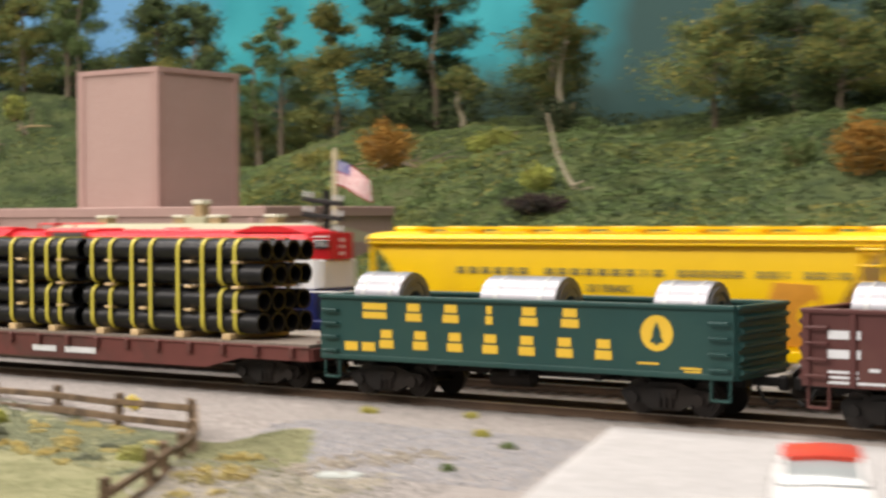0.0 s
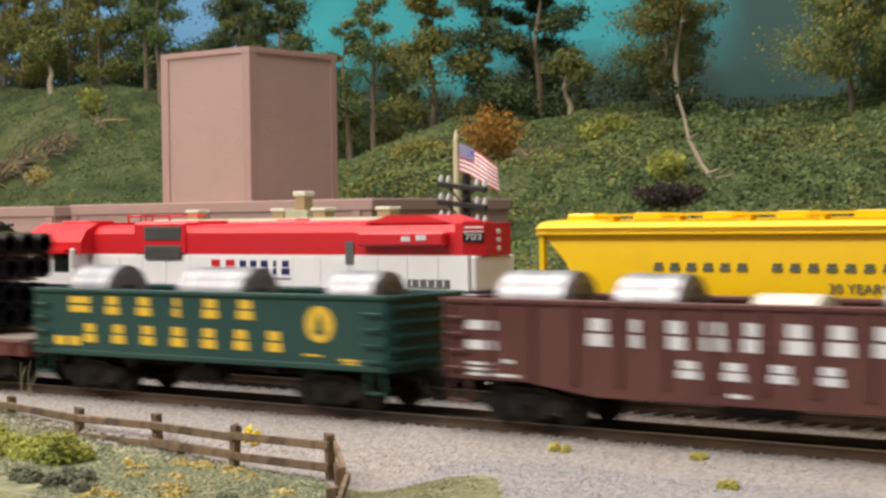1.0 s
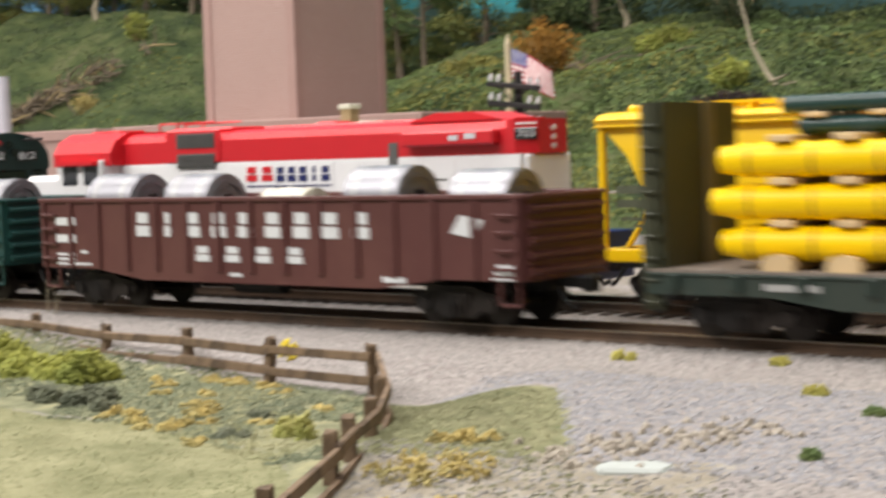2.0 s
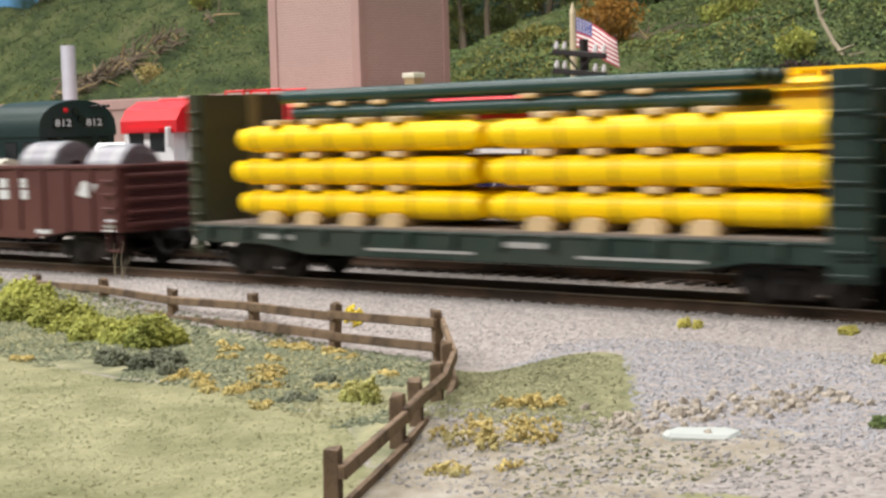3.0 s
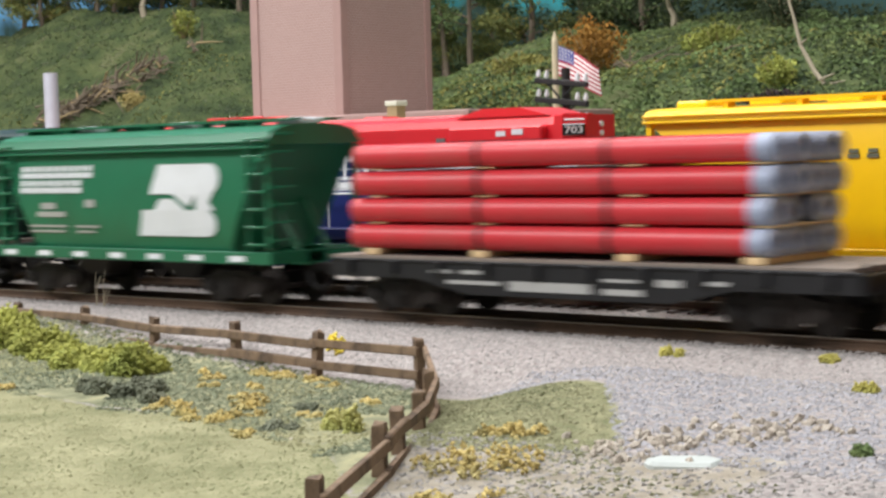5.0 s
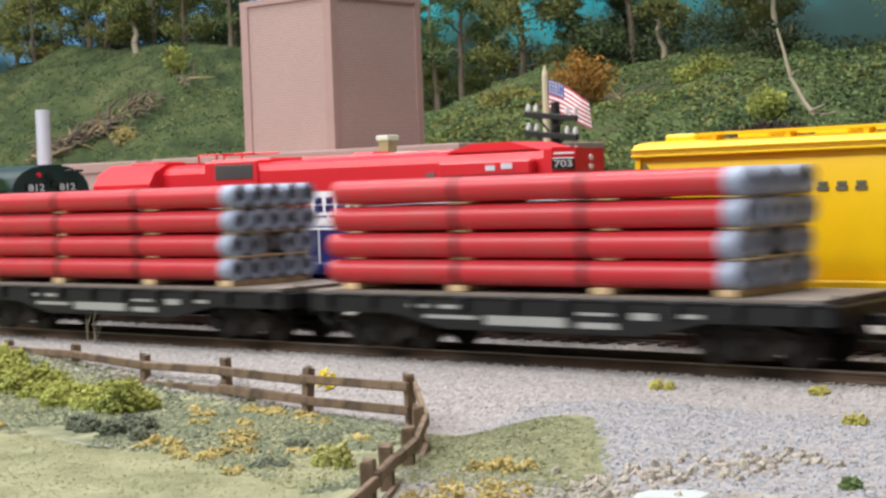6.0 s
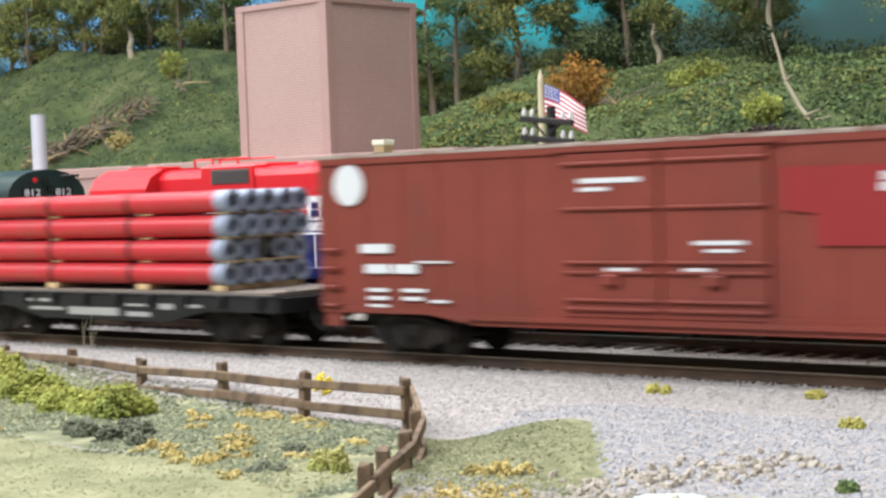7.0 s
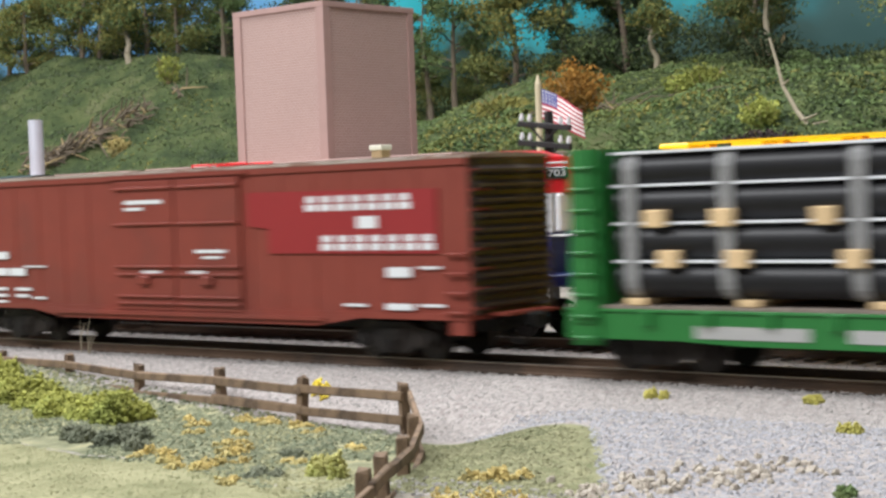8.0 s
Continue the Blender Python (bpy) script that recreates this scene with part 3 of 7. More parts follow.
# ---- track ----
def track(y, x0, x1, label):
    t = thing("track", 0, y, -0.22, label, "railway track", kind="structure")
    for s in (-0.75, 0.75):
        bm = nb()
        w, h = 0.035, 0.0
        prof = [(s - 0.09, h), (s + 0.09, h), (s + 0.09, 0.03), (s + 0.02, 0.06), (s + 0.02, 0.15), (s + w + 0.01, 0.17), (s + w + 0.01, 0.205), (s - w - 0.01, 0.205), (s - w - 0.01, 0.17), (s - 0.02, 0.15), (s - 0.02, 0.06), (s - 0.09, 0.03)]
        prism(bm, prof, "x", x0, x1)
        r = part("rail", bm, "rail", t)
        bm = nb()
        box(bm, x0, x1, s - 0.036, s + 0.036, 0.2055, 0.22)
        part("rail_head", bm, "rail_top", r, "worn bright rail head")
    bm = nb()
    box(bm, -0.11, 0.11, -1.25, 1.25, -0.16, 0.0, 0.012)
    tie = finish(bm, "tie")
    x, near = x0, 0
    rest = nb()
    while x < x1:
        if -24 < x < 36 and near < 110:
            part("tie", tie, "", t, at=(x, 0, 0))
            near += 1
        else:
            box(rest, x - 0.11, x + 0.11, -1.25, 1.25, -0.16, 0.0)
        x += 0.56
    tagged(part("ties", rest, "tie", t), kind="stuff")


track(0.0, -185, 160, "rusty main line track on dark ties and ballast")
track(5.0, -185, 160, "rusty second track on dark ties behind the main line")

# ---- buildings ----
def tower():
    """Tall brick block on the low factory."""
    t = thing("brick_tower", -43.35, 36.9, 4.9, "tall windowless mauve brick tower of the factory", "building")
    w, d, h = 7.05, 7.3, 9.45
    bm = nb()
    box(bm, 0, w, 0, d, 0, h - 0.3)
    part("wall", bm, "brick", t)
    for px, py in ((0, 0), (w - 0.42, 0)):
        bm = nb()
        box(bm, px - 0.09, px + 0.51, -0.09, -0.002, 0.22, h - 0.32)
        part("pilaster", bm, "brick_trim", t)
    for py in (0.0, d - 0.45):
        bm = nb()
        box(bm, w + 0.002, w + 0.09, py + 0.004, py + 0.46, 0.22, h - 0.32)
        part("pilaster", bm, "brick_trim", t)
    bm = nb()
    box(bm, -0.10, w + 0.10, -0.10, d + 0.10, h - 0.32, h, 0.02)
    part("parapet", bm, "brick_trim", t, "plain mauve coping")
    bm = nb()
    box(bm, -0.1, w + 0.1, -0.1, d + 0.1, 0, 0.22)
    part("base_course", bm, "brick_trim", t)


def factory():
    t = thing("brick_factory", -82, 34.0, -0.5, "low mauve brick factory with a long parapet", "building")
    for n, (x0, x1, y0, y1, h) in enumerate(((0, 33.6, -1.2, 12, 6.05), (33.8, 57, 0, 12, 6.1))):
        bm = nb()
        box(bm, x0, x1, y0, y1, 0, h - 0.62)
        w = part("wall", bm, "brick", t)
        bm = nb()
        box(bm, x0 - 0.12, x1 + 0.12, y0 - 0.12, y1 + 0.12, h - 0.62, h, 0.05)
        part("parapet", bm, "brick_trim", t, "plain mauve coping")
        x = x0
        while x <= x1 - 0.4:
            bm = nb()
            box(bm, x, x + 0.5, y0 - 0.12, y0, 0, h - 0.63)
            part("pilaster", bm, "brick_trim", w)
            x += 5.5
    bm = nb()
    x = 17.7
    ring(bm, "z", x, 4.0, 0.48, 5.4, 9.9, 20, 0.40)
    part("flue", bm, "steel_pipe", t, "plain zinc flue pipe", smooth=True)


def station():
    """Low depot whose roof and chimney show over the locomotive."""
    t = thing("depot", -31.5, 22, -0.5, "low depot with tan roof and brick chimney", "building")
    bm = nb()
    box(bm, 0.5, 16.5, 0.6, 7.4, 0, 4.2)
    part("wall", bm, "chimney_brick", t)
    bm = nb()
    prism(bm, [(-0.6, 4.2), (8.6, 4.2), (8.6, 4.4), (4.4, 5.15), (3.6, 5.15), (-0.6, 4.4)], "x", -0.4, 17.6)
    roof = part("roof", bm, "roof_tan", t)
    bm = nb()
    box(bm, 8.0, 9.4, 3.9, 4.9, 5.0, 5.5, 0.03)
    part("chimney_base", bm, "roof_tan", roof)
    bm = nb()
    box(bm, 8.45, 9.03, 4.15, 4.73, 5.4, 6.15)
    ch = part("chimney", bm, "chimney_brick", t)
    bm = nb()
    box(bm, 8.37, 9.11, 4.07, 4.81, 6.15, 6.38, 0.03)
    part("cap", bm, "cap_stone", ch, "pale stone cap")
    for x in (1.5, 7.2, 9.75, 13.6):
        bm = nb()
        box(bm, x, x + 0.75, 3.9, 4.6, 5.05, 5.45, 0.03)
        part("roof_vent", bm, "chimney_brick", roof)
        bm = nb()
        box(bm, x - 0.06, x + 0.81, 3.84, 4.66, 5.45, 5.6, 0.03)
        part("vent_cap", bm, "cap_stone", roof)


tower()
factory()
station()

# ---- rolling stock: shared parts ----
MOVING = []
WHEELS = []


def truck(parent, x, moving=True, material="truck"):
    bm = nb()
    prof = [(-1.25, 0.52), (-1.2, 0.66), (-0.72, 0.72), (-0.4, 0.84), (0.4, 0.84), (0.72, 0.72), (1.2, 0.66), (1.25, 0.52), (1.1, 0.3), (0.72, 0.34), (0.38, 0.16), (-0.38, 0.16), (-0.72, 0.34), (-1.1, 0.3)]
    for s in (-1, 1):
        prism(bm, prof, "y", s * 1.08 - 0.07, s * 1.08 + 0.07)
        for jx in (-0.9, 0.9):
            ring(bm, "y", jx, 0.44, 0.16, s * 1.14, s * 1.14 + s * 0.1, 10)
        for k in (-0.16, 0.0, 0.16):
            ring(bm, "z", k, s * 1.17, 0.06, 0.22, 0.6, 6)
        box(bm, -0.34, 0.34, s * 1.17 - 0.04, s * 1.17 + 0.04, 0.6, 0.7)
    box(bm, -0.28, 0.28, -1.2, 1.2, 0.45, 0.72)
    t = part("truck", bm, material, parent, at=(x, 0, 0))
    for wx in (-0.9, 0.9):
        bm = nb()
        ring(bm, "y", 0, 0, 0.07, -1.05, 1.05, 8)
        for s in (-1, 1):
            ring(bm, "y", 0, 0, 0.42, s * 0.70, s * 0.84, 20)
            ring(bm, "y", 0, 0, 0.47, s * 0.66, s * 0.70, 20)
            ring(bm, "y", 0, 0, 0.3, s * 0.84, s * 0.87, 12)
            box(bm, -0.22, 0.22, s * 0.87 - 0.012, s * 0.87 + 0.012, -0.05, 0.05)
        w = part("wheelset", bm, "wheel", t, "dull steel wheelset", at=(wx, 0, 0.42))
        if moving:
            WHEELS.append((w, wx))
    return t


def coupler(parent, x, s, hose=True):
    bm = nb()
    box(bm, min(x - 0.2 * s, x + 0.55 * s), max(x - 0.2 * s, x + 0.55 * s), -0.12, 0.12, 0.78, 1.0, 0.03)
    box(bm, min(x + 0.5 * s, x + 0.78 * s), max(x + 0.5 * s, x + 0.78 * s), -0.22, 0.22, 0.7, 1.06, 0.06)
    if hose:
        for a, b in (((x + 0.1 * s, -0.4, 0.8), (x + 0.25 * s, -0.45, 0.55)), ((x + 0.25 * s, -0.45, 0.55), (x + 0.45 * s, -0.4, 0.38)), ((x + 0.45 * s, -0.4, 0.38), (x + 0.6 * s, -0.35, 0.5))):
            rod(bm, a, b, 0.05)
    return part("coupler", bm, "truck", parent)


def rungs(parent, x0, x1, zs, y, material, name="grab_iron"):
    for z in zs:
        bm = nb()
        rod(bm, (x0, y - 0.1, z), (x1, y - 0.1, z), 0.035)
        rod(bm, (x0, y - 0.1, z), (x0, y + 0.03, z), 0.035)
        rod(bm, (x1, y - 0.1, z), (x1, y + 0.03, z), 0.035)
        part(name, bm, material, parent)


def end_rungs(parent, x, y0, y1, zs, s, material):
    for z in zs:
        bm = nb()
        rod(bm, (x + 0.1 * s, y0, z), (x + 0.1 * s, y1, z), 0.03)
        rod(bm, (x + 0.1 * s, y0, z), (x - 0.03 * s, y0, z), 0.03)
        rod(bm, (x + 0.1 * s, y1, z), (x - 0.03 * s, y1, z), 0.03)
        part("grab_iron", bm, material, parent)


def blocks(text, x0, x1, z0, z1, y, material, parent, wide=0.62):
    """A line of painted name as one plain block to each letter."""
    n = len(text)
    step = (x1 - x0) / (n - 1 + wide)
    for i, ch in enumerate(text):
        if ch != " ":
            bm = nb()
            a = x0 + i * step
            w = step * wide * (0.42 if ch == "i" else 1.0)
            off = step * wide * (0.29 if ch == "i" else 0.0)
            mid, gap = (z0 + z1) / 2, 0.05 * (z1 - z0)
            box(bm, a + off, a + off + w, y - 0.014, y + 0.01, z0, mid - gap)
            box(bm, a + off + 0.1 * w, a + off + 0.9 * w, y - 0.014, y + 0.01, mid + gap, z1)
            part("letter_block", bm, material, parent)


def gondola(name, x, L, label, paint, fish, ribs, group):
    t = thing(name, x, 0, 0, label, "freight car", group)
    MOVING.append((t, x, 0, 0))
    zt, zb, W = 2.70, 1.06, 1.46
    if fish:
        low = [(0, 1.0), (2.1, 1.0), (4.0, 0.76), (L - 4.0, 0.76), (L - 2.1, 1.0), (L, 1.0)]
    else:
        low = [(0, zb), (L, zb)]
    for s in (-1, 1):
        bm = nb()
        prism(bm, low + [(L, zt), (0, zt)], "y", s * W - 0.05, s * W + 0.05)
        side = part("side", bm, paint, t)
        bm = nb()
        box(bm, -0.04, L + 0.04, s * W - 0.12, s * W + 0.12, zt - 0.02, zt + 0.09, 0.02)
        part("top_chord", bm, paint, t)
        if ribs:
            bm = nb()
            box(bm, -0.08, 0.08, -0.07, 0.0, 1.0, zt - 0.02, 0.02)
            rib = finish(bm, paint)
            for i in range(ribs):
                rx = 0.12 + i * (L - 0.24) / (ribs - 1)
                part("rib", rib, "", side, at=(rx, s * (W + 0.05) if s < 0 else W + 0.12, 0))
        else:
            bm = nb()
            box(bm, 0.0, L, s * W - 0.09, s * W + 0.09, zb - 0.06, zb + 0.08, 0.02)
            part("side_sill", bm, paint, t)
    for e, s in ((0.0, -1), (L, 1)):
        bm = nb()
        box(bm, e - 0.06, e + 0.06, -W + 0.051, W - 0.051, 1.0, zt - 0.01)
        end = part("end", bm, paint, t)
        for z in (1.2, 1.52, 1.84, 2.16, 2.48):
            bm = nb()
            prism(bm, [(e + s * 0.05, z - 0.11), (e + s * 0.17, z - 0.03), (e + s * 0.17, z + 0.03), (e + s * 0.05, z + 0.11)], "y", -W + 0.12, W - 0.12)
            part("end_rib", bm, paint, end)
        bm = nb()
        box(bm, e - 0.1, e + 0.14, -W, W, zt - 0.015, zt + 0.085, 0.02)
        part("end_chord", bm, paint, t)
        end_rungs(t, e, -W + 0.1, -W + 0.75, (1.35, 1.75, 2.15, 2.5), s, paint)
    bm = nb()
    box(bm, 0.06, L - 0.06, -W + 0.06, W - 0.06, 1.08, 1.2)
    part("floor", bm, paint, t)
    bm = nb()
    box(bm, 0.3, L - 0.3, -0.3, 0.3, 0.72, 1.08)
    for fx in (L * 0.3, L * 0.5, L * 0.7):
        box(bm, fx - 0.1, fx + 0.1, -1.4, 1.4, 0.82, 1.08)
    ring(bm, "x", -0.75, 0.7, 0.24, L * 0.42, L * 0.52, 12)
    part("underframe", bm, "truck", t)
    for tx in (2.0, L - 2.0):
        truck(t, tx)
    coupler(t, 0, -1)
    coupler(t, L, 1)
    for a, b in ((0.12, 0.62), (L - 0.62, L - 0.12)):
        rungs(t, a, b, (1.25, 1.63, 2.0, 2.36), -W - 0.05, paint)
        bm = nb()
        rod(bm, (a, -W, 1.05), (a, -W, 0.5), 0.035)
        rod(bm, (b, -W, 1.05), (b, -W, 0.5), 0.035)
        rod(bm, (a, -W, 0.5), (b, -W, 0.5), 0.04)
        part("step", bm, paint, t)
    return t


def coil(x, r, w, label, material="coil", lift=0.66):
    """A coil of sheet lying in a wooden cradle with its bore along the car."""
    t = thing("metal_coil", x, 0, 1.2, label, "coil", "metal coils in the gondolas")
    MOVING.append((t, x, 0, 1.2))
    n = 32
    rnd = random.Random(int(x * 10))
    bm = nb()
    ring(bm, "x", 0, r + lift, r, -w / 2, w / 2, n, r * 0.30)
    for v in bm.verts:
        if abs(v.co.x) > 0.1:
            v.co.x += rnd.uniform(-0.02, 0.02)
    part("winding", bm, material, t, smooth=True)
    # loose wraps standing out of the ends in steps
    for s in (-1, 1):
        for k, f in enumerate((0.97, 0.80, 0.64, 0.48)):
            bm = nb()
            e = s * (w / 2 + 0.02 + 0.035 * (k % 2) + rnd.uniform(0, 0.025))
            ring(bm, "x", 0, r + lift, r * f, min(0, e), max(0, e), n, r * (f - 0.15))
            part("edge", bm, material if material == "cap_stone" else "coil_edge", t, "grey layered coil edge")
    for s in (-0.3, 0.3):
        bm = nb()
        ring(bm, "x", 0, r + lift, r + 0.012, s * w - 0.06, s * w + 0.06, n, r - 0.02)
        part("band", bm, "strap_steel", t, smooth=True)
    bm = nb()
    for s in (-1, 1):
        prism(bm, [(s * 0.15, 0.0), (s * 1.05, 0.0), (s * 1.05, lift + 0.35), (s * 0.75, lift + 0.3), (s * 0.15, lift - 0.01)], "x", -w * 0.4, w * 0.4)
    part("cradle", bm, "wood_block", t, "rough timber cradle")
    return t


# ---- the two gondolas ----
def maine_car():
    g = gondola("gondola", 8.25, 12.6, "dark green gondola with yellow name blocks and emblem", "maine_green", False, 0, "freight cars of the moving train")
    y = -1.51
    blocks("oaiue", 2.95, 8.35, 2.12, 2.6, y, "maine_yellow", g, 0.42)
    blocks("oeuteoe", 2.06, 9.3, 1.36, 1.86, y, "maine_yellow", g, 0.42)
    bars([(1.49, 2.3, 2.4, 2.58), (1.49, 2.3, 2.16, 2.34), (0.85, 1.3, 1.26, 1.5), (1.45, 1.9, 1.26, 1.5), (10.03, 10.6, 1.30, 1.35), (11.2, 11.75, 1.22, 1.27), (11.3, 11.75, 1.15, 1.19)], y, "maine_yellow", g, "small_lettering")
    bm = nb()
    ring(bm, "y", 10.55, 2.07, 0.44, y - 0.012, y + 0.01, 32, 0.37)
    part("emblem_ring", bm, "maine_yellow", g)
    bm = nb()
    ring(bm, "y", 10.55, 2.07, 0.37, y - 0.008, y + 0.01, 32, 0.02)
    e = part("emblem", bm, "maine_yellow", g, "yellow disc with a dark fir tree shape")
    bm = nb()
    prism(bm, [(10.36, 1.84), (10.50, 1.84), (10.50, 1.78), (10.60, 1.78), (10.60, 1.84), (10.74, 1.84), (10.64, 2.05), (10.68, 2.05), (10.55, 2.36), (10.42, 2.05), (10.46, 2.05)], "y", y - 0.016, y)
    part("fir_shape", bm, "maine_green", e)
    for xo, r, w in ((1.35, 0.76, 1.55), (6.0, 0.74, 2.3), (10.75, 0.72, 1.4)):
        coil(8.25 + xo, r, w, "bright aluminium sheet coil lying in a gondola")


def maroon_car():
    L = 15.7
    g = gondola("gondola", 22.57, L, "maroon ribbed gondola with white name blocks", "milw_brown", True, 15, "freight cars of the moving train")
    y = -1.52
    blocks("uieuaoeoo", 3.8, 11.55, 1.84, 2.42, y, "white_letter", g, 0.55)
    blocks("eoae", 5.95, 9.5, 1.26, 1.62, y, "white_letter", g, 0.46)
    bars([(0.62, 1.4, 2.1, 2.3), (0.62, 1.4, 1.66, 1.86), (0.62, 1.35, 1.32, 1.38), (0.62, 1.35, 1.2, 1.26), (0.62, 2.0, 1.08, 1.14), (1.6, 1.85, 1.38, 1.46), (11.9, 12.55, 0.9, 1.02), (15.05, 15.5, 1.26, 1.34), (15.0, 15.55, 1.12, 1.2), (7.1, 7.5, 0.92, 1.0), (14.9, 15.5, 1.02, 1.06)], y, "white_letter", g, "small_lettering")
    bm = nb()
    prism(bm, [(13.85, 1.98), (14.45, 1.88), (14.72, 2.26), (14.12, 2.36)], "y", y - 0.012, y + 0.02)
    part("emblem", bm, "white_letter", g, "white tilted block emblem")
    for xo, r, w in ((1.75, 0.75, 1.75), (4.7, 0.73, 1.5), (10.9, 0.78, 1.6), (13.9, 0.72, 1.5)):
        coil(22.57 + xo, r, w, "bright aluminium sheet coil lying in a gondola")
    coil(22.57 + 7.8, 0.62, 1.4, "tan wrapped coil lying low in a gondola", "cap_stone", 0.5)


# ---- flat cars and their loads ----
def flatcar(name, x, L, label, paint, deck="deck_wood", zt=1.28, depth=0.42, belly=0.75, group="freight cars of the moving train"):
    t = thing(name, x, 0, 0, label, "freight car", group)
    MOVING.append((t, x, 0, 0))
    W = 1.45
    for s in (-1, 1):
        bm = nb()
        prism(bm, [(0, zt - depth), (2.6, zt - depth), (4.0, zt - belly), (L - 4.0, zt - belly), (L - 2.6, zt - depth), (L, zt - depth), (L, zt), (0, zt)], "y", s * W - 0.06, s * W + 0.06)
        side = part("side_sill", bm, paint, t)
        bm = nb()
        box(bm, -0.09, 0.09, -0.12, 0.0, -0.3, 0.0, 0.02)
        pocket = finish(bm, paint)
        n = int(L / 1.25)
        for i in range(n):
            part("stake_pocket", pocket, "", side, at=(0.6 + i * (L - 1.2) / (n - 1), s * (W + 0.06) if s < 0 else W + 0.18, zt - 0.03))
        bm = nb()
        box(bm, 0.0, L, s * W - 0.1, s * W + 0.1, zt - 0.07, zt - 0.004, 0.015)
        part("sill_flange", bm, paint, t)
    bm = nb()
    box(bm, -0.118, 0.118, -W - 0.06, W + 0.06, zt - 0.05, zt + 0.06)
    plank = finish(bm, deck)
    for i in range(int(L / 0.25)):
        part("deck_plank", plank, "", t, at=(0.14 + 0.25 * i, 0, 0))
    for e, s in ((0.0, -1), (L, 1)):
        bm = nb()
        box(bm, e - 0.08, e + 0.08, -W, W, zt - depth, zt - 0.055, 0.02)
        part("end_sill", bm, paint, t)
        coupler(t, e, s)
    bm = nb()
    box(bm, 0.3, L - 0.3, -0.35, 0.35, 0.62, zt - 0.06)
    for fx in (L * 0.35, L * 0.5, L * 0.65):
        box(bm, fx - 0.1, fx + 0.1, -1.38, 1.38, 0.75, zt - 0.06)
    part("underframe", bm, "truck", t)
    for tx in (1.9, L - 1.9):
        truck(t, tx)
    # brake wheel
    bm = nb()
    rod(bm, (L - 0.15, -0.9, zt), (L - 0.15, -0.9, zt + 0.12), 0.04)
    part("brake_staff", bm, paint, t)
    return t


def strap_loop(bm, x, w, y0, y1, z0, z1, r, th=0.025):
    pts = []
    for cy, cz, a0 in ((y1 - r, z1 - r, 0), (y0 + r, z1 - r, 90), (y0 + r, z0 + r, 180), (y1 - r, z0 + r, 270)):
        for k in range(5):
            a = radians(a0 + 22.5 * k)
            pts.append((cy, cz, math.cos(a), math.sin(a)))
    loops = []
    for rad, xx in ((r, x - w / 2), (r, x + w / 2), (r + th, x + w / 2), (r + th, x - w / 2)):
        loops.append([bm.verts.new((xx, cy + rad * c, cz + rad * s)) for cy, cz, c, s in pts])
    n = len(pts)
    for k in range(4):
        p, q = loops[k], loops[(k + 1) % 4]
        for i in range(n):
            bm.faces.new((p[i], p[(i + 1) % n], q[(i + 1) % n], q[i]))


def pipe_mesh(L, r, material, inner=0.82, n=18):
    bm = nb()
    ring(bm, "x", 0, 0, r, 0, L, n, r * inner)
    return finish(bm, material, True)


def wood(parent, x, y, z, lx, ly, lz, seed=0):
    bm = nb()
    box(bm, -lx / 2, lx / 2, -ly / 2, ly / 2, 0, lz, 0.02)
    return part("dunnage_block", bm, "wood_block", parent, at=(x, y, z, 0, 0, seed))


def black_pipe_car():
    """Oxide flat with two stacks of black pipe tied with yellow strap."""
    L = 21.0
    x = 7.8 - L
    flatcar("flatcar", x, L, "oxide red flat car with a grey plank deck", "flat_red")
    R, P = 0.315, 0.66
    for k, (lo, hi) in enumerate(((-9.5, -2.2), (-17.0, -9.9))):
        t = thing("pipe_bundle", 7.8 + lo, 0, 1.34, "stack of black pipes tied with yellow straps on a flat car", "pipe stack", "pipe stacks on the oxide flat car")
        MOVING.append((t, 7.8 + lo, 0, 1.34))
        PL = hi - lo
        me = pipe_mesh(PL, R, "black_pipe", 0.80)
        rnd = random.Random(5 + k)
        zs = (0.50, 1.15, 1.92, 2.62)
        for zi, z in enumerate(zs):
            for yi in range(4):
                part("pipe", me, "", t, at=(rnd.uniform(-0.08, 0.08) + (0.12 if zi > 1 else 0), -0.93 + yi * 0.62, z))
        for wx in (0.9, 2.4, 4.3, 6.2):
            if wx < PL:
                for z in (0.0,):
                    wood(t, wx, 0, z, 0.34, 2.7, 0.18)
                for z in (0.80, 1.50, 2.24):
                    wood(t, wx + 0.3, 0, z, 0.3, 2.6, 0.08)
        for sx in (0.5, 1.3, 2.25, 3.05, 4.2, 5.2, 5.9, 6.5):
            if sx < PL - 0.1:
                full = sx in (2.25, 3.05, 4.2, 5.2)
                for z0, z1 in (((0.18, 2.96),) if full else ((0.18, 1.50), (1.58, 2.96))):
                    bm = nb()
                    strap_loop(bm, sx, 0.15, -1.265, 1.265, z0, z1, 0.3)
                    part("strap", bm, "strap_yellow", t, "flat yellow strap")
    bars([(9.5, 10.6, 0.72, 0.9), (11.0, 12.4, 0.72, 0.9)], -1.52, "white_letter", bpy.data.objects["flatcar"], "small_lettering")


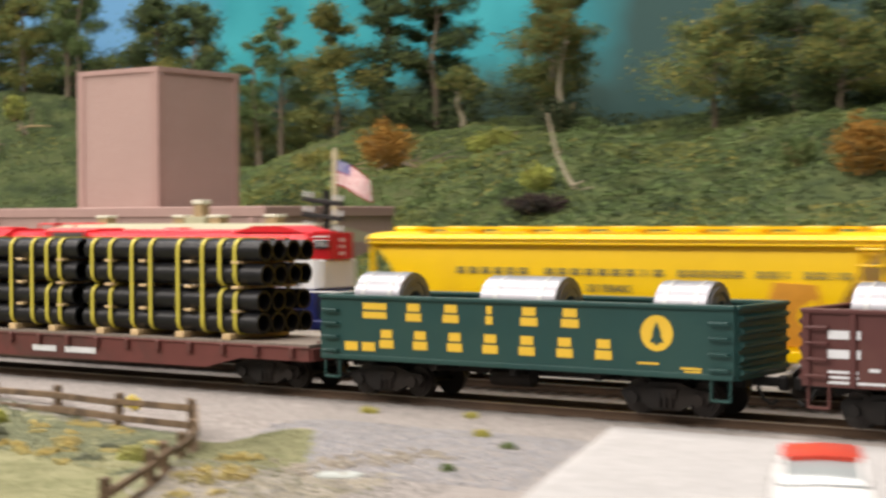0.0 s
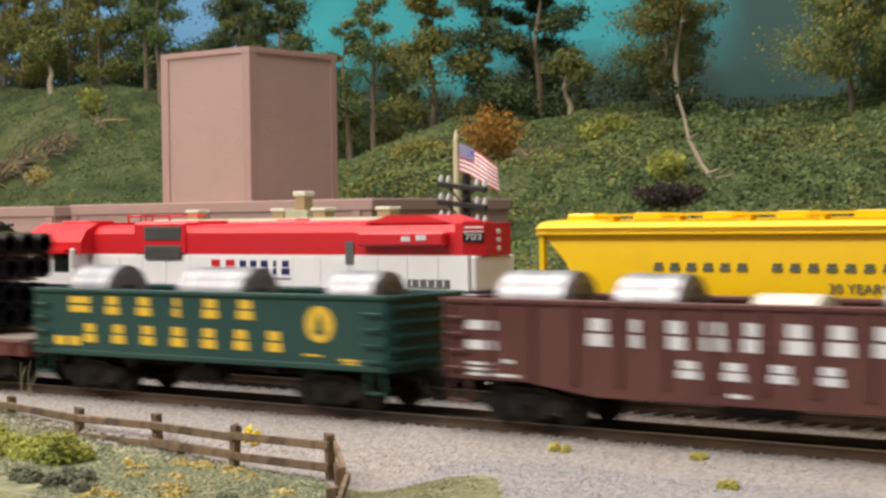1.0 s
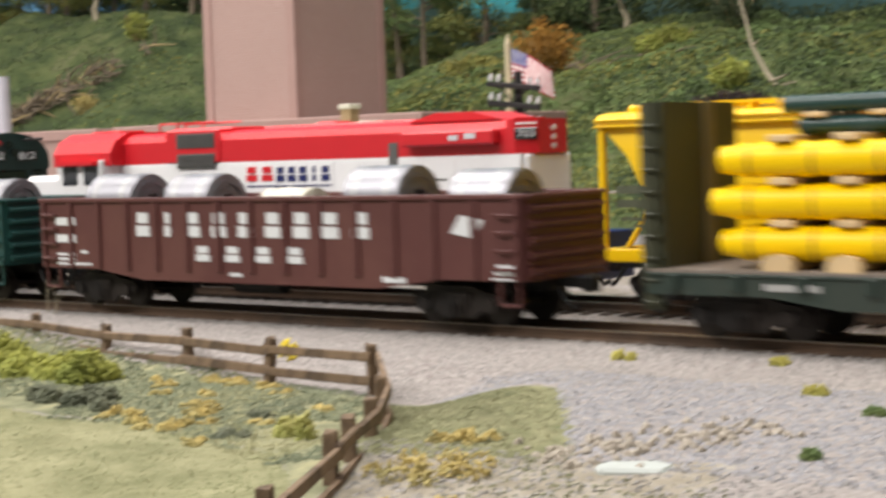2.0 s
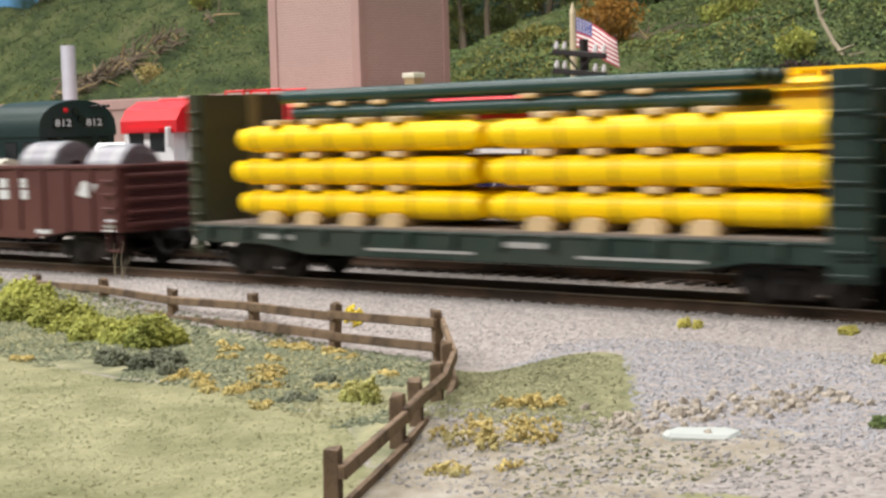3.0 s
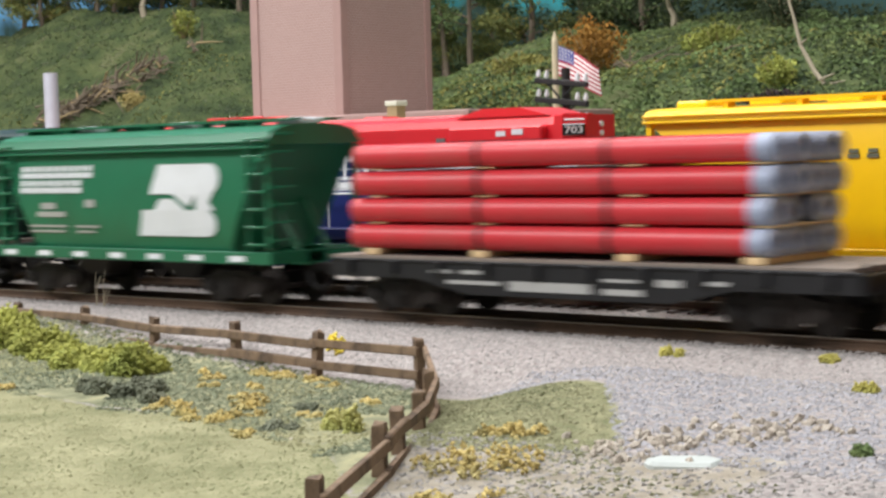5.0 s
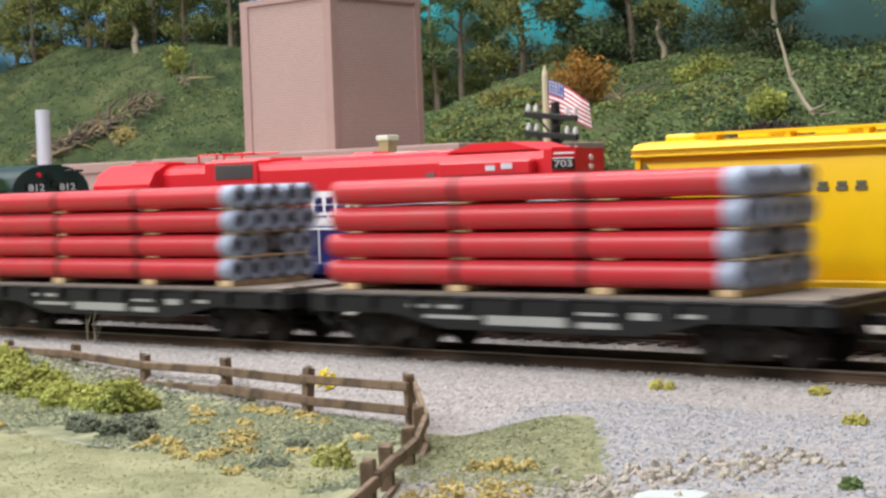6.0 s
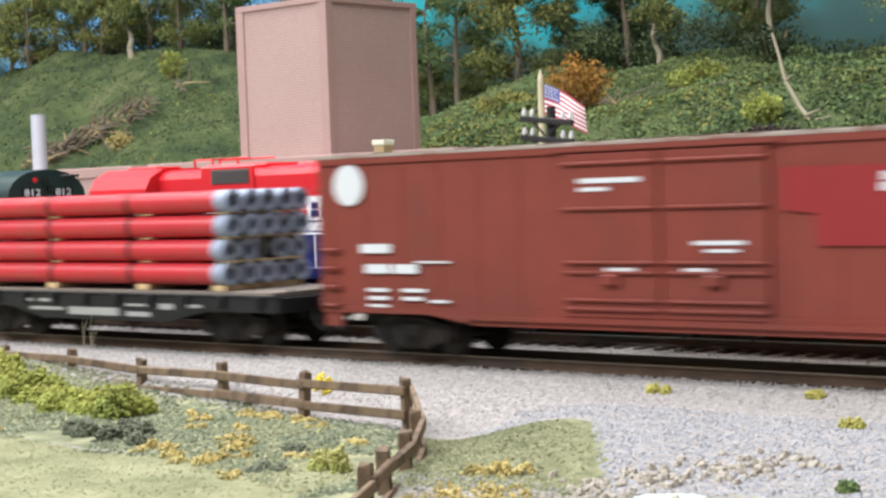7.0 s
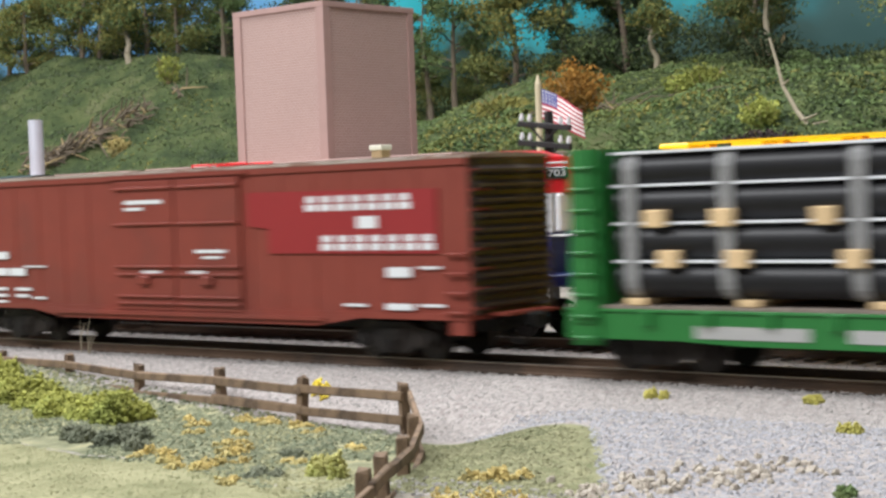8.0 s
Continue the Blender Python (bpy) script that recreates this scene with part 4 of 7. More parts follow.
def bulkhead_end(parent, x0, x1, zt, paint, face, outer, W=1.55):
    """Tall end of a bulkhead flat: plate, posts and ladder."""
    lo, hi = min(x0, x1), max(x0, x1)
    s = 1 if outer > face else -1
    bm = nb()
    box(bm, min(face, face + s * 0.16), max(face, face + s * 0.16), -W + 0.02, W - 0.02, 1.3, zt)
    b = part("bulkhead", bm, paint, parent)
    for y in (-W, -0.55, 0.55, W):
        bm = nb()
        a0, a1 = face + s * 0.16, outer
        prism(bm, [(a0, 1.0), (a1, 1.0), (a1, 2.2), (a0 + s * 0.35, zt), (a0, zt)] if abs(a1 - a0) > 0.5 else [(a0, 1.0), (a1, 1.0), (a1, zt), (a0, zt)], "y", y - 0.09, y + 0.09)
        part("post", bm, paint, b)
    for z in (1.8, 2.5, 3.2, 3.9):
        bm = nb()
        box(bm, min(face + s * 0.16, face + s * 0.28), max(face + s * 0.16, face + s * 0.28), -W + 0.05, W - 0.05, z, z + 0.12)
        part("crossbar", bm, paint, b)
    a, c = sorted((face + s * 0.05, outer))
    bm = nb()
    box(bm, a, c, -W - 0.03, -W + 0.06, 0.55, zt)
    part("ladder_panel", bm, paint, b)
    rungs(b, a + 0.06, c - 0.06, [0.7 + 0.42 * i for i in range(9)], -W - 0.03, paint, "rung")
    end_rungs(b, outer, -W + 0.15, -W + 0.85, [1.3 + 0.45 * i for i in range(7)], s, paint)
    return b


def yellow_pipe_car():
    x, L = 41.25, 18.6
    t = flatcar("bulkhead_flatcar", x, L, "dark green bulkhead flat car with tall ends", "deep_green", belly=0.62)
    b = bulkhead_end(t, 0, 0.6, 4.5, "bulk_reflected", 0.34, -0.12, 1.40)
    bm = nb()
    box(bm, 0.345, 0.42, 0.05, 0.42, 1.35, 4.52, 0.02)
    part("face_board", bm, "tan_post", b, "pale tan upright board")
    bulkhead_end(t, 17.65, 18.6, 4.4, "deep_green", 17.65, 18.55)
    bars([(10.0, 11.2, 0.98, 1.1), (6.0, 9.2, 0.80, 0.86), (12, 15, 0.80, 0.86), (2.5, 3.6, 0.98, 1.1)], -1.52, "strap_steel", t, "small_lettering")
    for k, (lo, hi) in enumerate(((1.45, 9.15), (9.45, 17.45))):
        q = thing("wrapped_pipe_stack", x + lo, 0, 1.34, "stack of yellow wrapped pipe bundles on wooden blocks", "pipe stack", "yellow pipe stacks on the bulkhead car")
        MOVING.append((q, x + lo, 0, 1.34))
        PL = hi - lo
        rnd = random.Random(31 + k)
        for zi, z in enumerate((0.48, 1.24, 2.02)):
            for yi in range(4):
                bm = nb()
                n, m = 16, 48
                dx = 0.18 if zi == 1 and k == 0 else 0.0
                rings = []
                for j in range(m + 1):
                    u = j / m
                    r = 0.325 * (1 - 0.05 * (abs((u * 6) % 1 - 0.5) < 0.07)) + rnd.uniform(-0.006, 0.006)
                    if u < 0.06 or u > 0.94:
                        r *= 0.93 if 0.03 < u < 0.97 else 0.80
                    rings.append([bm.verts.new((u * PL - dx, r * math.cos(2 * math.pi * i / n), r * (1 + 0.02 * math.sin(3 * i + j)) * math.sin(2 * math.pi * i / n))) for i in range(n)])
                for a, b in zip(rings, rings[1:]):
                    for i in range(n):
                        bm.faces.new((a[i], a[(i + 1) % n], b[(i + 1) % n], b[i]))
                bm.faces.new(rings[0][::-1])
                bm.faces.new(rings[-1])
                part("wrapped_pipe", bm, "yellow_pipe", q, smooth=True, at=(0, -1.02 + yi * 0.68, z))
        for wx in (1.3, 2.6, 4.05, 5.3):
            for z, h in ((0.0, 0.17), (0.79, 0.13), (1.56, 0.13), (2.34, 0.13)):
                wood(q, wx + (0.2 if k else 0), 0, z, 0.46, 2.66, h)
            for s in (-1, 1):
                bm = nb()
                prism(bm, [(-0.32, 0.0), (0.32, 0.0), (0.33, 0.12), (0.24, 0.27), (0.0, 0.31), (-0.24, 0.27), (-0.33, 0.12)], "y", -0.09, 0.09)
                part("end_chock", bm, "wood_block", q, at=(wx + (0.2 if k else 0), s * 1.42, 0))
        for z in (0.48, 1.24, 2.02):
            for i in range(6):
                bm = nb()
                strap_loop(bm, (i + 0.5) / 6 * PL, 0.07, -1.335, 1.335, z - 0.3, z + 0.3, 0.29, 0.012)
                part("strap", bm, "strap_groove_shade", q, "thin yellow strap darkened for the groove shade")
    q = thing("green_pipe_stack", x + 2.5, 0, 3.82, "two layers of dark green pipe on wooden blocks", "pipe stack")
    MOVING.append((q, x + 2.5, 0, 3.82))
    for z, lo, hi in ((0.12, 0.35, 12.8), (0.52, 0.0, 13.1)):
        for y in (-0.62, -0.2, 0.2, 0.62):
            bm = nb()
            ring(bm, "x", y, z + 0.02, 0.165, lo, hi, 14, 0.13)
            part("pipe", bm, "green_pipe", q, smooth=True)
    for wx in (0.7, 2.0, 3.3, 7.7, 9.3, 10.6):
        wood(q, wx, 0, 0.285, 0.42, 1.7, 0.10)


def red_pipe_car(x, first):
    L = 13.2
    t = flatcar("flatcar", x, L, "black flat car with small white lettering", "black_plastic", belly=0.72)
    bars([(3.05, 3.6, 1.0, 1.08), (3.9, 4.6, 1.0, 1.08), (3.5, 4.95, 0.78, 0.86), (5.2, 7.3, 0.68, 0.88), (7.6, 8.5, 0.94, 1.0), (7.6, 8.55, 0.68, 0.80), (8.9, 9.45, 0.88, 1.02), (9.9, 10.5, 0.94, 1.02)], -1.52, "strap_steel", t, "small_lettering")
    q = thing("red_pipe_stack", x + 0.55, 0, 1.34, "stack of red pipes with grey ends on wooden blocks", "pipe stack", "red pipe stacks on the black flat cars")
    MOVING.append((q, x + 0.55, 0, 1.34))
    PL = 10.7
    R = 0.275
    shell = pipe_mesh(PL, R, "red_pipe", 0.9)
    bm = nb()
    ring(bm, "x", 0, 0, R * 1.02, -0.42, 0.05, 18, R * 0.60)
    lip = finish(bm, "gray_pipe", True)
    rnd = random.Random(int(x))
    for zi, z in enumerate((0.42, 1.0, 1.6, 2.2)):
        for yi in range(5):
            dx = rnd.uniform(-0.05, 0.05) + (0.15 if zi in (2, 3) else 0) - (0.35 if (zi, yi) == (1, 2) else 0)
            p = part("pipe", shell, "", q, at=(dx, -1.16 + yi * 0.58, z))
            part("pipe_end", lip, "", p, "grey unpainted pipe end", at=(PL, 0, 0))
        for sx in (3.75, 7.1):
            bm = nb()
            strap_loop(bm, sx, 0.12, -1.44, 1.44, z - 0.275, z + 0.275, 0.27, 0.012)
            part("strap", bm, "black_plastic", q, "thin dark strap")
    for wx in (0.55, 3.7, 7.5, 10.4):
        wood(q, wx, 0, 0.0, 0.45, 2.7, 0.145)
        for z in (0.70, 1.29, 1.89):
            wood(q, wx + 0.15, 0, z, 0.5, 2.6, 0.035)


def green_bulkhead_car():
    x, L = 125.0, 18.6
    t = flatcar("bulkhead_flatcar", x, L, "bright green bulkhead flat car with tall ends", "green_frame", belly=0.66, depth=0.6)
    bulkhead_end(t, 0.2, 0.9, 4.42, "green_frame", 0.88, 0.2)
    bulkhead_end(t, 17.5, 18.4, 4.42, "green_frame", 17.5, 18.4)
    bars([(3.0, 5.4, 0.74, 0.98), (6.2, 7.4, 0.74, 0.98), (9, 13, 0.74, 0.98)], -1.52, "strap_steel", t, "small_lettering")
    q = thing("black_pipe_stack", x + 1.2, 0, 1.34, "stack of black pipes banded with grey strap", "pipe stack")
    MOVING.append((q, x + 1.2, 0, 1.34))
    PL = 15.8
    me = pipe_mesh(PL, 0.36, "black_pipe", 0.85)
    for z in (0.50, 1.24, 1.98, 2.62):
        for yi in range(4):
            part("pipe", me, "", q, at=(0, -1.08 + yi * 0.72, z))
        bm = nb()
        box(bm, -0.05, PL, -1.43, 1.43, z + 0.335, z + 0.385)
        part("slip_sheet", bm, "white_letter", q, "thin pale sheet between pipe layers")
    for sx in (0.35, 2.5, 5.2, 8.0, 10.9, 13.6):
        bm = nb()
        strap_loop(bm, sx, 0.27, -1.452, 1.452, 0.14, 3.0, 0.34, 0.02)
        part("strap", bm, "band_grey", q, "wide grey band")
    for wx, z in ((0.4, 0.0), (2.9, 0.0), (5.6, 0.0), (0.95, 1.50), (2.45, 1.50), (4.55, 1.50), (1.25, 0.72), (2.75, 0.72), (5.1, 0.72), (7.7, 0.72), (7.5, 1.5)):
        wood(q, wx, -1.5 if z else 0, z + (0.0 if not z else 0.02), 0.46, 0.16 if z else 2.9, 0.14 if not z else 0.34)


maine_car()
maroon_car()
black_pipe_car()
yellow_pipe_car()
red_pipe_car(75.0, True)
red_pipe_car(89.1, False)
green_bulkhead_car()

# ---- covered hoppers ----
def hopper_side(x0, x1, W, zb, zs, slope, n=10):
    """Side plate outline in (x, z): slope sheets cut the lower corners."""
    return [(x0, zs - 0.05), (x0 + slope * 0.38, zs - 0.75), (x0 + slope, zb + 0.1), (x0 + slope, zb), (x1 - slope, zb), (x1 - slope, zb + 0.1), (x1 - slope * 0.38, zs - 0.75), (x1, zs - 0.05), (x1, zs), (x0, zs)]


def belly(z, W, zb, zs):
    """Half width of the rounded body at a height."""
    u = (z - zb) / (zs - zb) - 0.52
    return W - 0.62 * u * u


def wrap_lettering(t, W, zb, zs):
    """Lay the painted marks of a hopper onto its rounded side."""
    for ob in t.children:
        if ob.name.split(".")[0] in ("letter_block", "small_lettering", "emblem", "lettering"):
            for v in ob.data.vertices:
                v.co.y += (W - belly(v.co.z / K, W, zb, zs) - 0.012) * K


def covered_hopper(name, x, y, L, label, paint, zr, moving, W, slope, zs, zb, hatches, trough, group=""):
    t = thing(name, x, y, 0, label, "freight car", group)
    if moving:
        MOVING.append((t, x, y, 0))
    outline = hopper_side(0.0, L, W, zb, zs, slope)
    lz = [p[1] for p in outline[3::-1]] + [zs]
    lx = [p[0] for p in outline[3::-1]] + [0.0]
    bm = nb()
    rows = []
    for k in range(25):
        z = zb + (zs - zb) * k / 24
        a, w = float(np.interp(z, lz, lx)), belly(z, W, zb, zs)
        rows.append([bm.verts.new(p) for p in ((a, -w, z), (L - a, -w, z), (L - a, w, z), (a, w, z))])
    for p, q in zip(rows, rows[1:]):
        for i in range(4):
            bm.faces.new((p[i], p[(i + 1) % 4], q[(i + 1) % 4], q[i]))
    bm.faces.new(rows[0][::-1])
    bm.faces.new(rows[-1])
    part("body", bm, paint, t, "plump rounded side sheets", smooth=True)
    # arched roof with eave mouldings
    bm = nb()
    pts = [(-W - 0.04, zs - 0.02)]
    for k in range(11):
        a = math.pi * (1 - k / 10)
        pts.append(((W - 0.02) * math.cos(a) * (1.0 if 0 < k < 10 else 1.0), zs + 0.08 + (zr - zs - 0.1) * math.sin(a) ** 0.6))
    pts.append((W + 0.04, zs - 0.02))
    prism(bm, pts, "x", -0.05, L + 0.05)
    roof = part("roof", bm, paint, t, smooth=True)
    for s in (-1, 1):
        for zz in (zs - 0.12, zs + 0.02):
            bm = nb()
            box(bm, -0.06, L + 0.06, s * W - 0.08, s * W + 0.08, zz, zz + 0.07, 0.02)
            part("eave_moulding", bm, paint, roof)
    # running boards over the hatches
    ry = 0.62 if moving else 1.12
    for s in (-1, 1):
        bm = nb()
        box(bm, -0.1 if moving else 1.6, L + 0.1 if moving else L - 1.6, s * ry - 0.2, s * ry + 0.2, zr + 0.05, zr + 0.11)
        board = part("running_board", bm, paint, roof)
        bx = 0.3 if moving else 1.9
        while bx < L - 0.2:
            bm = nb()
            box(bm, bx, bx + 0.12, s * ry - 0.16, s * ry + 0.16, zs + 0.15, zr + 0.05)
            part("bracket", bm, paint, board)
            bx += 1.85
    n = hatches
    for i in range(n):
        hx = 0.5 + i * (L - 1.0) / (n - 1)
        bm = nb()
        box(bm, hx - 0.42, hx + 0.42, -0.4, 0.4, zr - 0.06, zr + 0.13, 0.05)
        part("hatch", bm, "white_letter" if paint == "bn_green" and i % 2 else paint, roof)
    # side sill, ends and hopper outlets
    for s in (-1, 1):
        bm = nb()
        box(bm, -0.1, L + 0.1, s * W - 0.09, s * W + 0.09, zb - 0.28, zb + 0.02, 0.02)
        part("side_sill", bm, paint, t)
    for e, s in ((0.0, -1), (L, 1)):
        bm = nb()
        box(bm, min(e, e - s * 0.16), max(e, e - s * 0.16), -W, W, zb - 0.28, zb + 0.0)
        box(bm, min(e, e - s * 1.6), max(e, e - s * 1.6), -0.3, 0.3, zb - 0.35, zb - 0.02)
        part("end_platform", bm, paint, t)
        for yy in (-W + 0.08, W - 0.08):
            bm = nb()
            box(bm, min(e, e - s * 0.14), max(e, e - s * 0.14), yy - 0.07, yy + 0.07, zb, zs - 0.03)
            part("corner_post", bm, paint, t)
        for yy in (-0.5, 0.5):
            bm = nb()
            rod(bm, (e - s * 0.1, yy, zb), (e - s * slope * 0.6, yy, zs - 1.4), 0.07)
            part("brace", bm, paint, t)
        a, b = sorted((e - s * 0.02, e - s * 0.7))
        if moving or s > 0:
            rungs(t, a, b, [zb + 0.2 + 0.42 * i for i in range(7)], -W - 0.02, paint, "rung")
            bm = nb()
            rod(bm, (e - s * 0.7, -W - 0.02, zb), (e - s * 0.7, -W - 0.02, zs), 0.04)
            part("ladder_stile", bm, paint, t)
            end_rungs(t, e, -W + 0.1, -W + 0.75, [zb + 0.3 + 0.42 * i for i in range(7)], s, paint)
        coupler(t, e, s)
        truck(t, e - s * 1.75, moving)
    m = 2 if L < 14 else 3
    for i in range(m):
        cx = L * (i + 1) / (m + 1)
        bm = nb()
        for sy in (-0.75, 0.75):
            v0 = [(cx - 1.2, sy - 0.6), (cx + 1.2, sy - 0.6), (cx + 1.2, sy + 0.6), (cx - 1.2, sy + 0.6)]
            top = [bm.verts.new((a, b, zb + 0.05)) for a, b in v0]
            bot = [bm.verts.new((cx + (a - cx) * 0.3, sy + (b - sy) * 0.55, 0.60)) for a, b in v0]
            for k in range(4):
                bm.faces.new((top[k], top[(k + 1) % 4], bot[(k + 1) % 4], bot[k]))
            bm.faces.new(bot)
            bm.faces.new(top[::-1])
        part("outlet", bm, "truck" if moving else paint, t)
    return t


def green_hopper():
    t = covered_hopper("covered_hopper", 62.05, 0, 10.95, "bright green two-bay covered hopper with a white emblem", "bn_green", 4.42, True, 1.55, 1.5, 3.92, 1.32, 6, True, "freight cars of the moving train")
    y = -1.56
    blocks("oooaoooooo", 1.05, 4.2, 3.18, 3.5, y, "white_letter", t, 0.8)
    blocks("ooooooou", 1.05, 3.75, 2.78, 3.12, y, "white_letter", t, 0.8)
    bars([(1.95, 2.6, 2.35, 2.52), (1.75, 3.0, 2.14, 2.28), (1.35, 3.0, 1.86, 1.92), (1.35, 2.9, 1.72, 1.78), (3.4, 4.4, 1.86, 1.92), (3.4, 4.2, 1.72, 1.78), (3.9, 4.3, 2.4, 2.6)], y, "strap_steel", t, "small_lettering", 0.014)
    # emblem of two rounded white shapes joined by a diagonal
    def rounded(x0, x1, z0, z1, slant, r=0.36):
        pts = [(x0, z0), (x1 - r, z0)]
        for k in range(7):
            a = radians(-90 + 15 * k)
            pts.append((x1 - r + r * math.cos(a), z0 + r + r * math.sin(a)))
        for k in range(7):
            a = radians(15 * k)
            pts.append((x1 - r + r * math.cos(a), z1 - r + r * math.sin(a)))
        return pts + [(x0 + slant, z1)]
    for pr in (rounded(6.6, 9.2, 2.74, 3.48, 0.3), rounded(6.05, 9.05, 1.68, 2.34, 0.22)):
        bm = nb()
        prism(bm, pr, "y", y - 0.016, y + 0.01)
        part("emblem", bm, "white_letter", t, "white rounded emblem block")
    for pr in ([(6.75, 2.33), (7.0, 2.62), (7.45, 2.62), (7.95, 2.33)], [(7.45, 2.75), (8.35, 2.75), (8.05, 2.42)], [(8.35, 2.33), (8.35, 2.75), (9.0, 2.75), (8.82, 2.54), (9.0, 2.33)]):
        bm = nb()
        prism(bm, pr, "y", y - 0.016, y + 0.01)
        part("emblem", bm, "white_letter", t)
    bars([(0.3 + 1.55 * i, 0.85 + 1.55 * i, 1.1, 1.24) for i in range(7)], -1.64, "white_letter", t, "sill_marker", 0.014)
    wrap_lettering(t, 1.55, 1.32, 3.92)


def yellow_hopper():
    t = covered_hopper("covered_hopper", 6.15, 5.0, 16.6, "yellow covered hopper with dark name blocks", "hopper_yellow", 4.5, False, 1.55, 2.0, 4.22, 1.32, 9, True)
    y = -1.56
    blocks("eoueeo aouaoaeie", 3.3, 10.2, 3.25, 3.44, y, "dark_letter", t, 0.6)
    blocks("oaueoe aei oaio", 10.7, 15.6, 3.25, 3.44, y, "dark_letter", t, 0.6)
    words("30 YEARS", 7.8, 9.2, 2.78, 3.0, y - 0.015, "dark_letter", t, "lettering", 0.02)
    bars([(0.5, 1.5, 2.6, 2.78), (0.5, 1.6, 2.28, 2.46), (0.55, 1.2, 1.98, 2.06), (0.9, 2.2, 1.84, 1.9)], y, "dark_letter", t, "small_lettering", 0.014)
    bm = nb()
    prism(bm, [(12.9, 1.5), (14.6, 1.45), (14.9, 2.4), (14.7, 3.1), (13.5, 3.15), (13.2, 2.3)], "y", y - 0.012, y + 0.01)
    part("emblem", bm, "orange_stain", t, "worn orange emblem patch")
    wrap_lettering(t, 1.55, 1.32, 4.22)


# ---- boxcar ----
def boxcar():
    x, L, W, zb, zt = 103.72, 18.7, 1.42, 0.95, 4.47
    t = thing("boxcar", x, 0, 0, "oxide red double-door boxcar with a bright red name panel", "freight car", "freight cars of the moving train")
    MOVING.append((t, x, 0, 0))
    bm = nb()
    box(bm, 0, L, -W, W, zb, zt - 0.02)
    body = part("body", bm, "box_brown", t)
    bm = nb()
    prism(bm, [(-W - 0.06, zt - 0.06), (W + 0.06, zt - 0.06), (W + 0.06, zt), (0.3, zt + 0.05), (-0.3, zt + 0.05), (-W - 0.06, zt)], "x", -0.06, L + 0.06)
    roof = part("roof", bm, "boxcar_roof", t, "weathered pale metal roof")
    for i in range(16):
        rx = 0.5 + i * (L - 1) / 15
        bm = nb()
        prism(bm, [(-W - 0.05, zt - 0.02), (W + 0.05, zt - 0.02), (W + 0.05, zt + 0.03), (0, zt + 0.08), (-W - 0.05, zt + 0.03)], "x", rx - 0.05, rx + 0.05)
        part("roof_seam", bm, "boxcar_roof", roof)
    for s in (-1, 1):
        bm = nb()
        prism(bm, [(3.2, 0.95), (4.6, 0.74), (L - 4.6, 0.74), (L - 3.2, 0.95), (L - 3.2, 1.0), (3.2, 1.0)], "y", s * W - 0.05 * (s < 0) - 0.02, s * W + 0.05 * (s > 0) + 0.02)
        part("side_sill", bm, "box_brown", t)
        bm = nb()
        box(bm, 0.03, L - 0.03, s * W - 0.045, s * W + 0.045, zb - 0.01, zb + 0.13)
        part("bottom_rail", bm, "box_brown", t)
        bm = nb()
        box(bm, 0.0, L, s * W - 0.05, s * W + 0.05, zt - 0.2, zt - 0.062)
        part("top_rail", bm, "box_brown", t)
    # panel posts on the near side
    bm = nb()
    box(bm, -0.03, 0.03, -0.014, 0.0, zb + 0.14, zt - 0.21)
    post = finish(bm, "box_brown")
    for px in [0.35 + 1.08 * i for i in range(6)] + [12.0 + 1.05 * i for i in range(7)]:
        part("side_post", post, "", body, at=(px, -W, 0))
    # double doors
    for a, b in ((6.95, 9.25), (9.3, 11.65)):
        bm = nb()
        box(bm, a, b, -W - 0.09, -W - 0.012, 0.98, zt - 0.22, 0.02)
        d = part("door", bm, "box_brown", t)
        for z in (1.12, 1.3, 1.85, 2.05, 3.12, 4.02):
            bm = nb()
            box(bm, a + 0.05, b - 0.05, -W - 0.16, -W - 0.085, z, z + 0.07, 0.02)
            part("door_rib", bm, "box_brown", d)
        bm = nb()
        box(bm, (a + b) / 2 - 0.2, (a + b) / 2 + 0.2, -W - 0.2, -W - 0.09, 1.62, 1.86, 0.04)
        part("latch", bm, "box_brown", d)
    bm = nb()
    box(bm, 6.7, 11.9, -W - 0.12, -W - 0.01, zt - 0.17, zt - 0.08)
    part("door_track", bm, "box_brown", t)
    bm = nb()
    box(bm, 4.3, 14.4, -W - 0.14, -W - 0.01, 0.86, 0.95)
    part("door_track", bm, "box_brown", t)
    # name panel, round emblem, data
    y = -W - 0.05
    bm = nb()
    prism(bm, [(11.9, 3.05), (12.6, 2.98), (12.6, 2.4), (17.85, 2.38), (17.85, 3.78), (11.9, 3.84)], "y", y, -W + 0.02)
    part("name_panel", bm, "box_red", t, "bright red painted panel")
    yb = y
    blocks("aoeuooa", 13.88, 17.1, 3.36, 3.70, yb, "white_letter", t, 0.72)
    bars([(15.5, 16.1, 2.95, 3.22)], yb, "white_letter", t, "name_block")
    blocks("ueooeeu", 14.35, 17.75, 2.46, 2.80, yb, "white_letter", t, 0.72)
    bm = nb()
    ring(bm, "y", 0.98, 3.80, 0.46, y - 0.01, y + 0.04, 28)
    e = part("emblem", bm, "white_letter", t, "white round emblem")
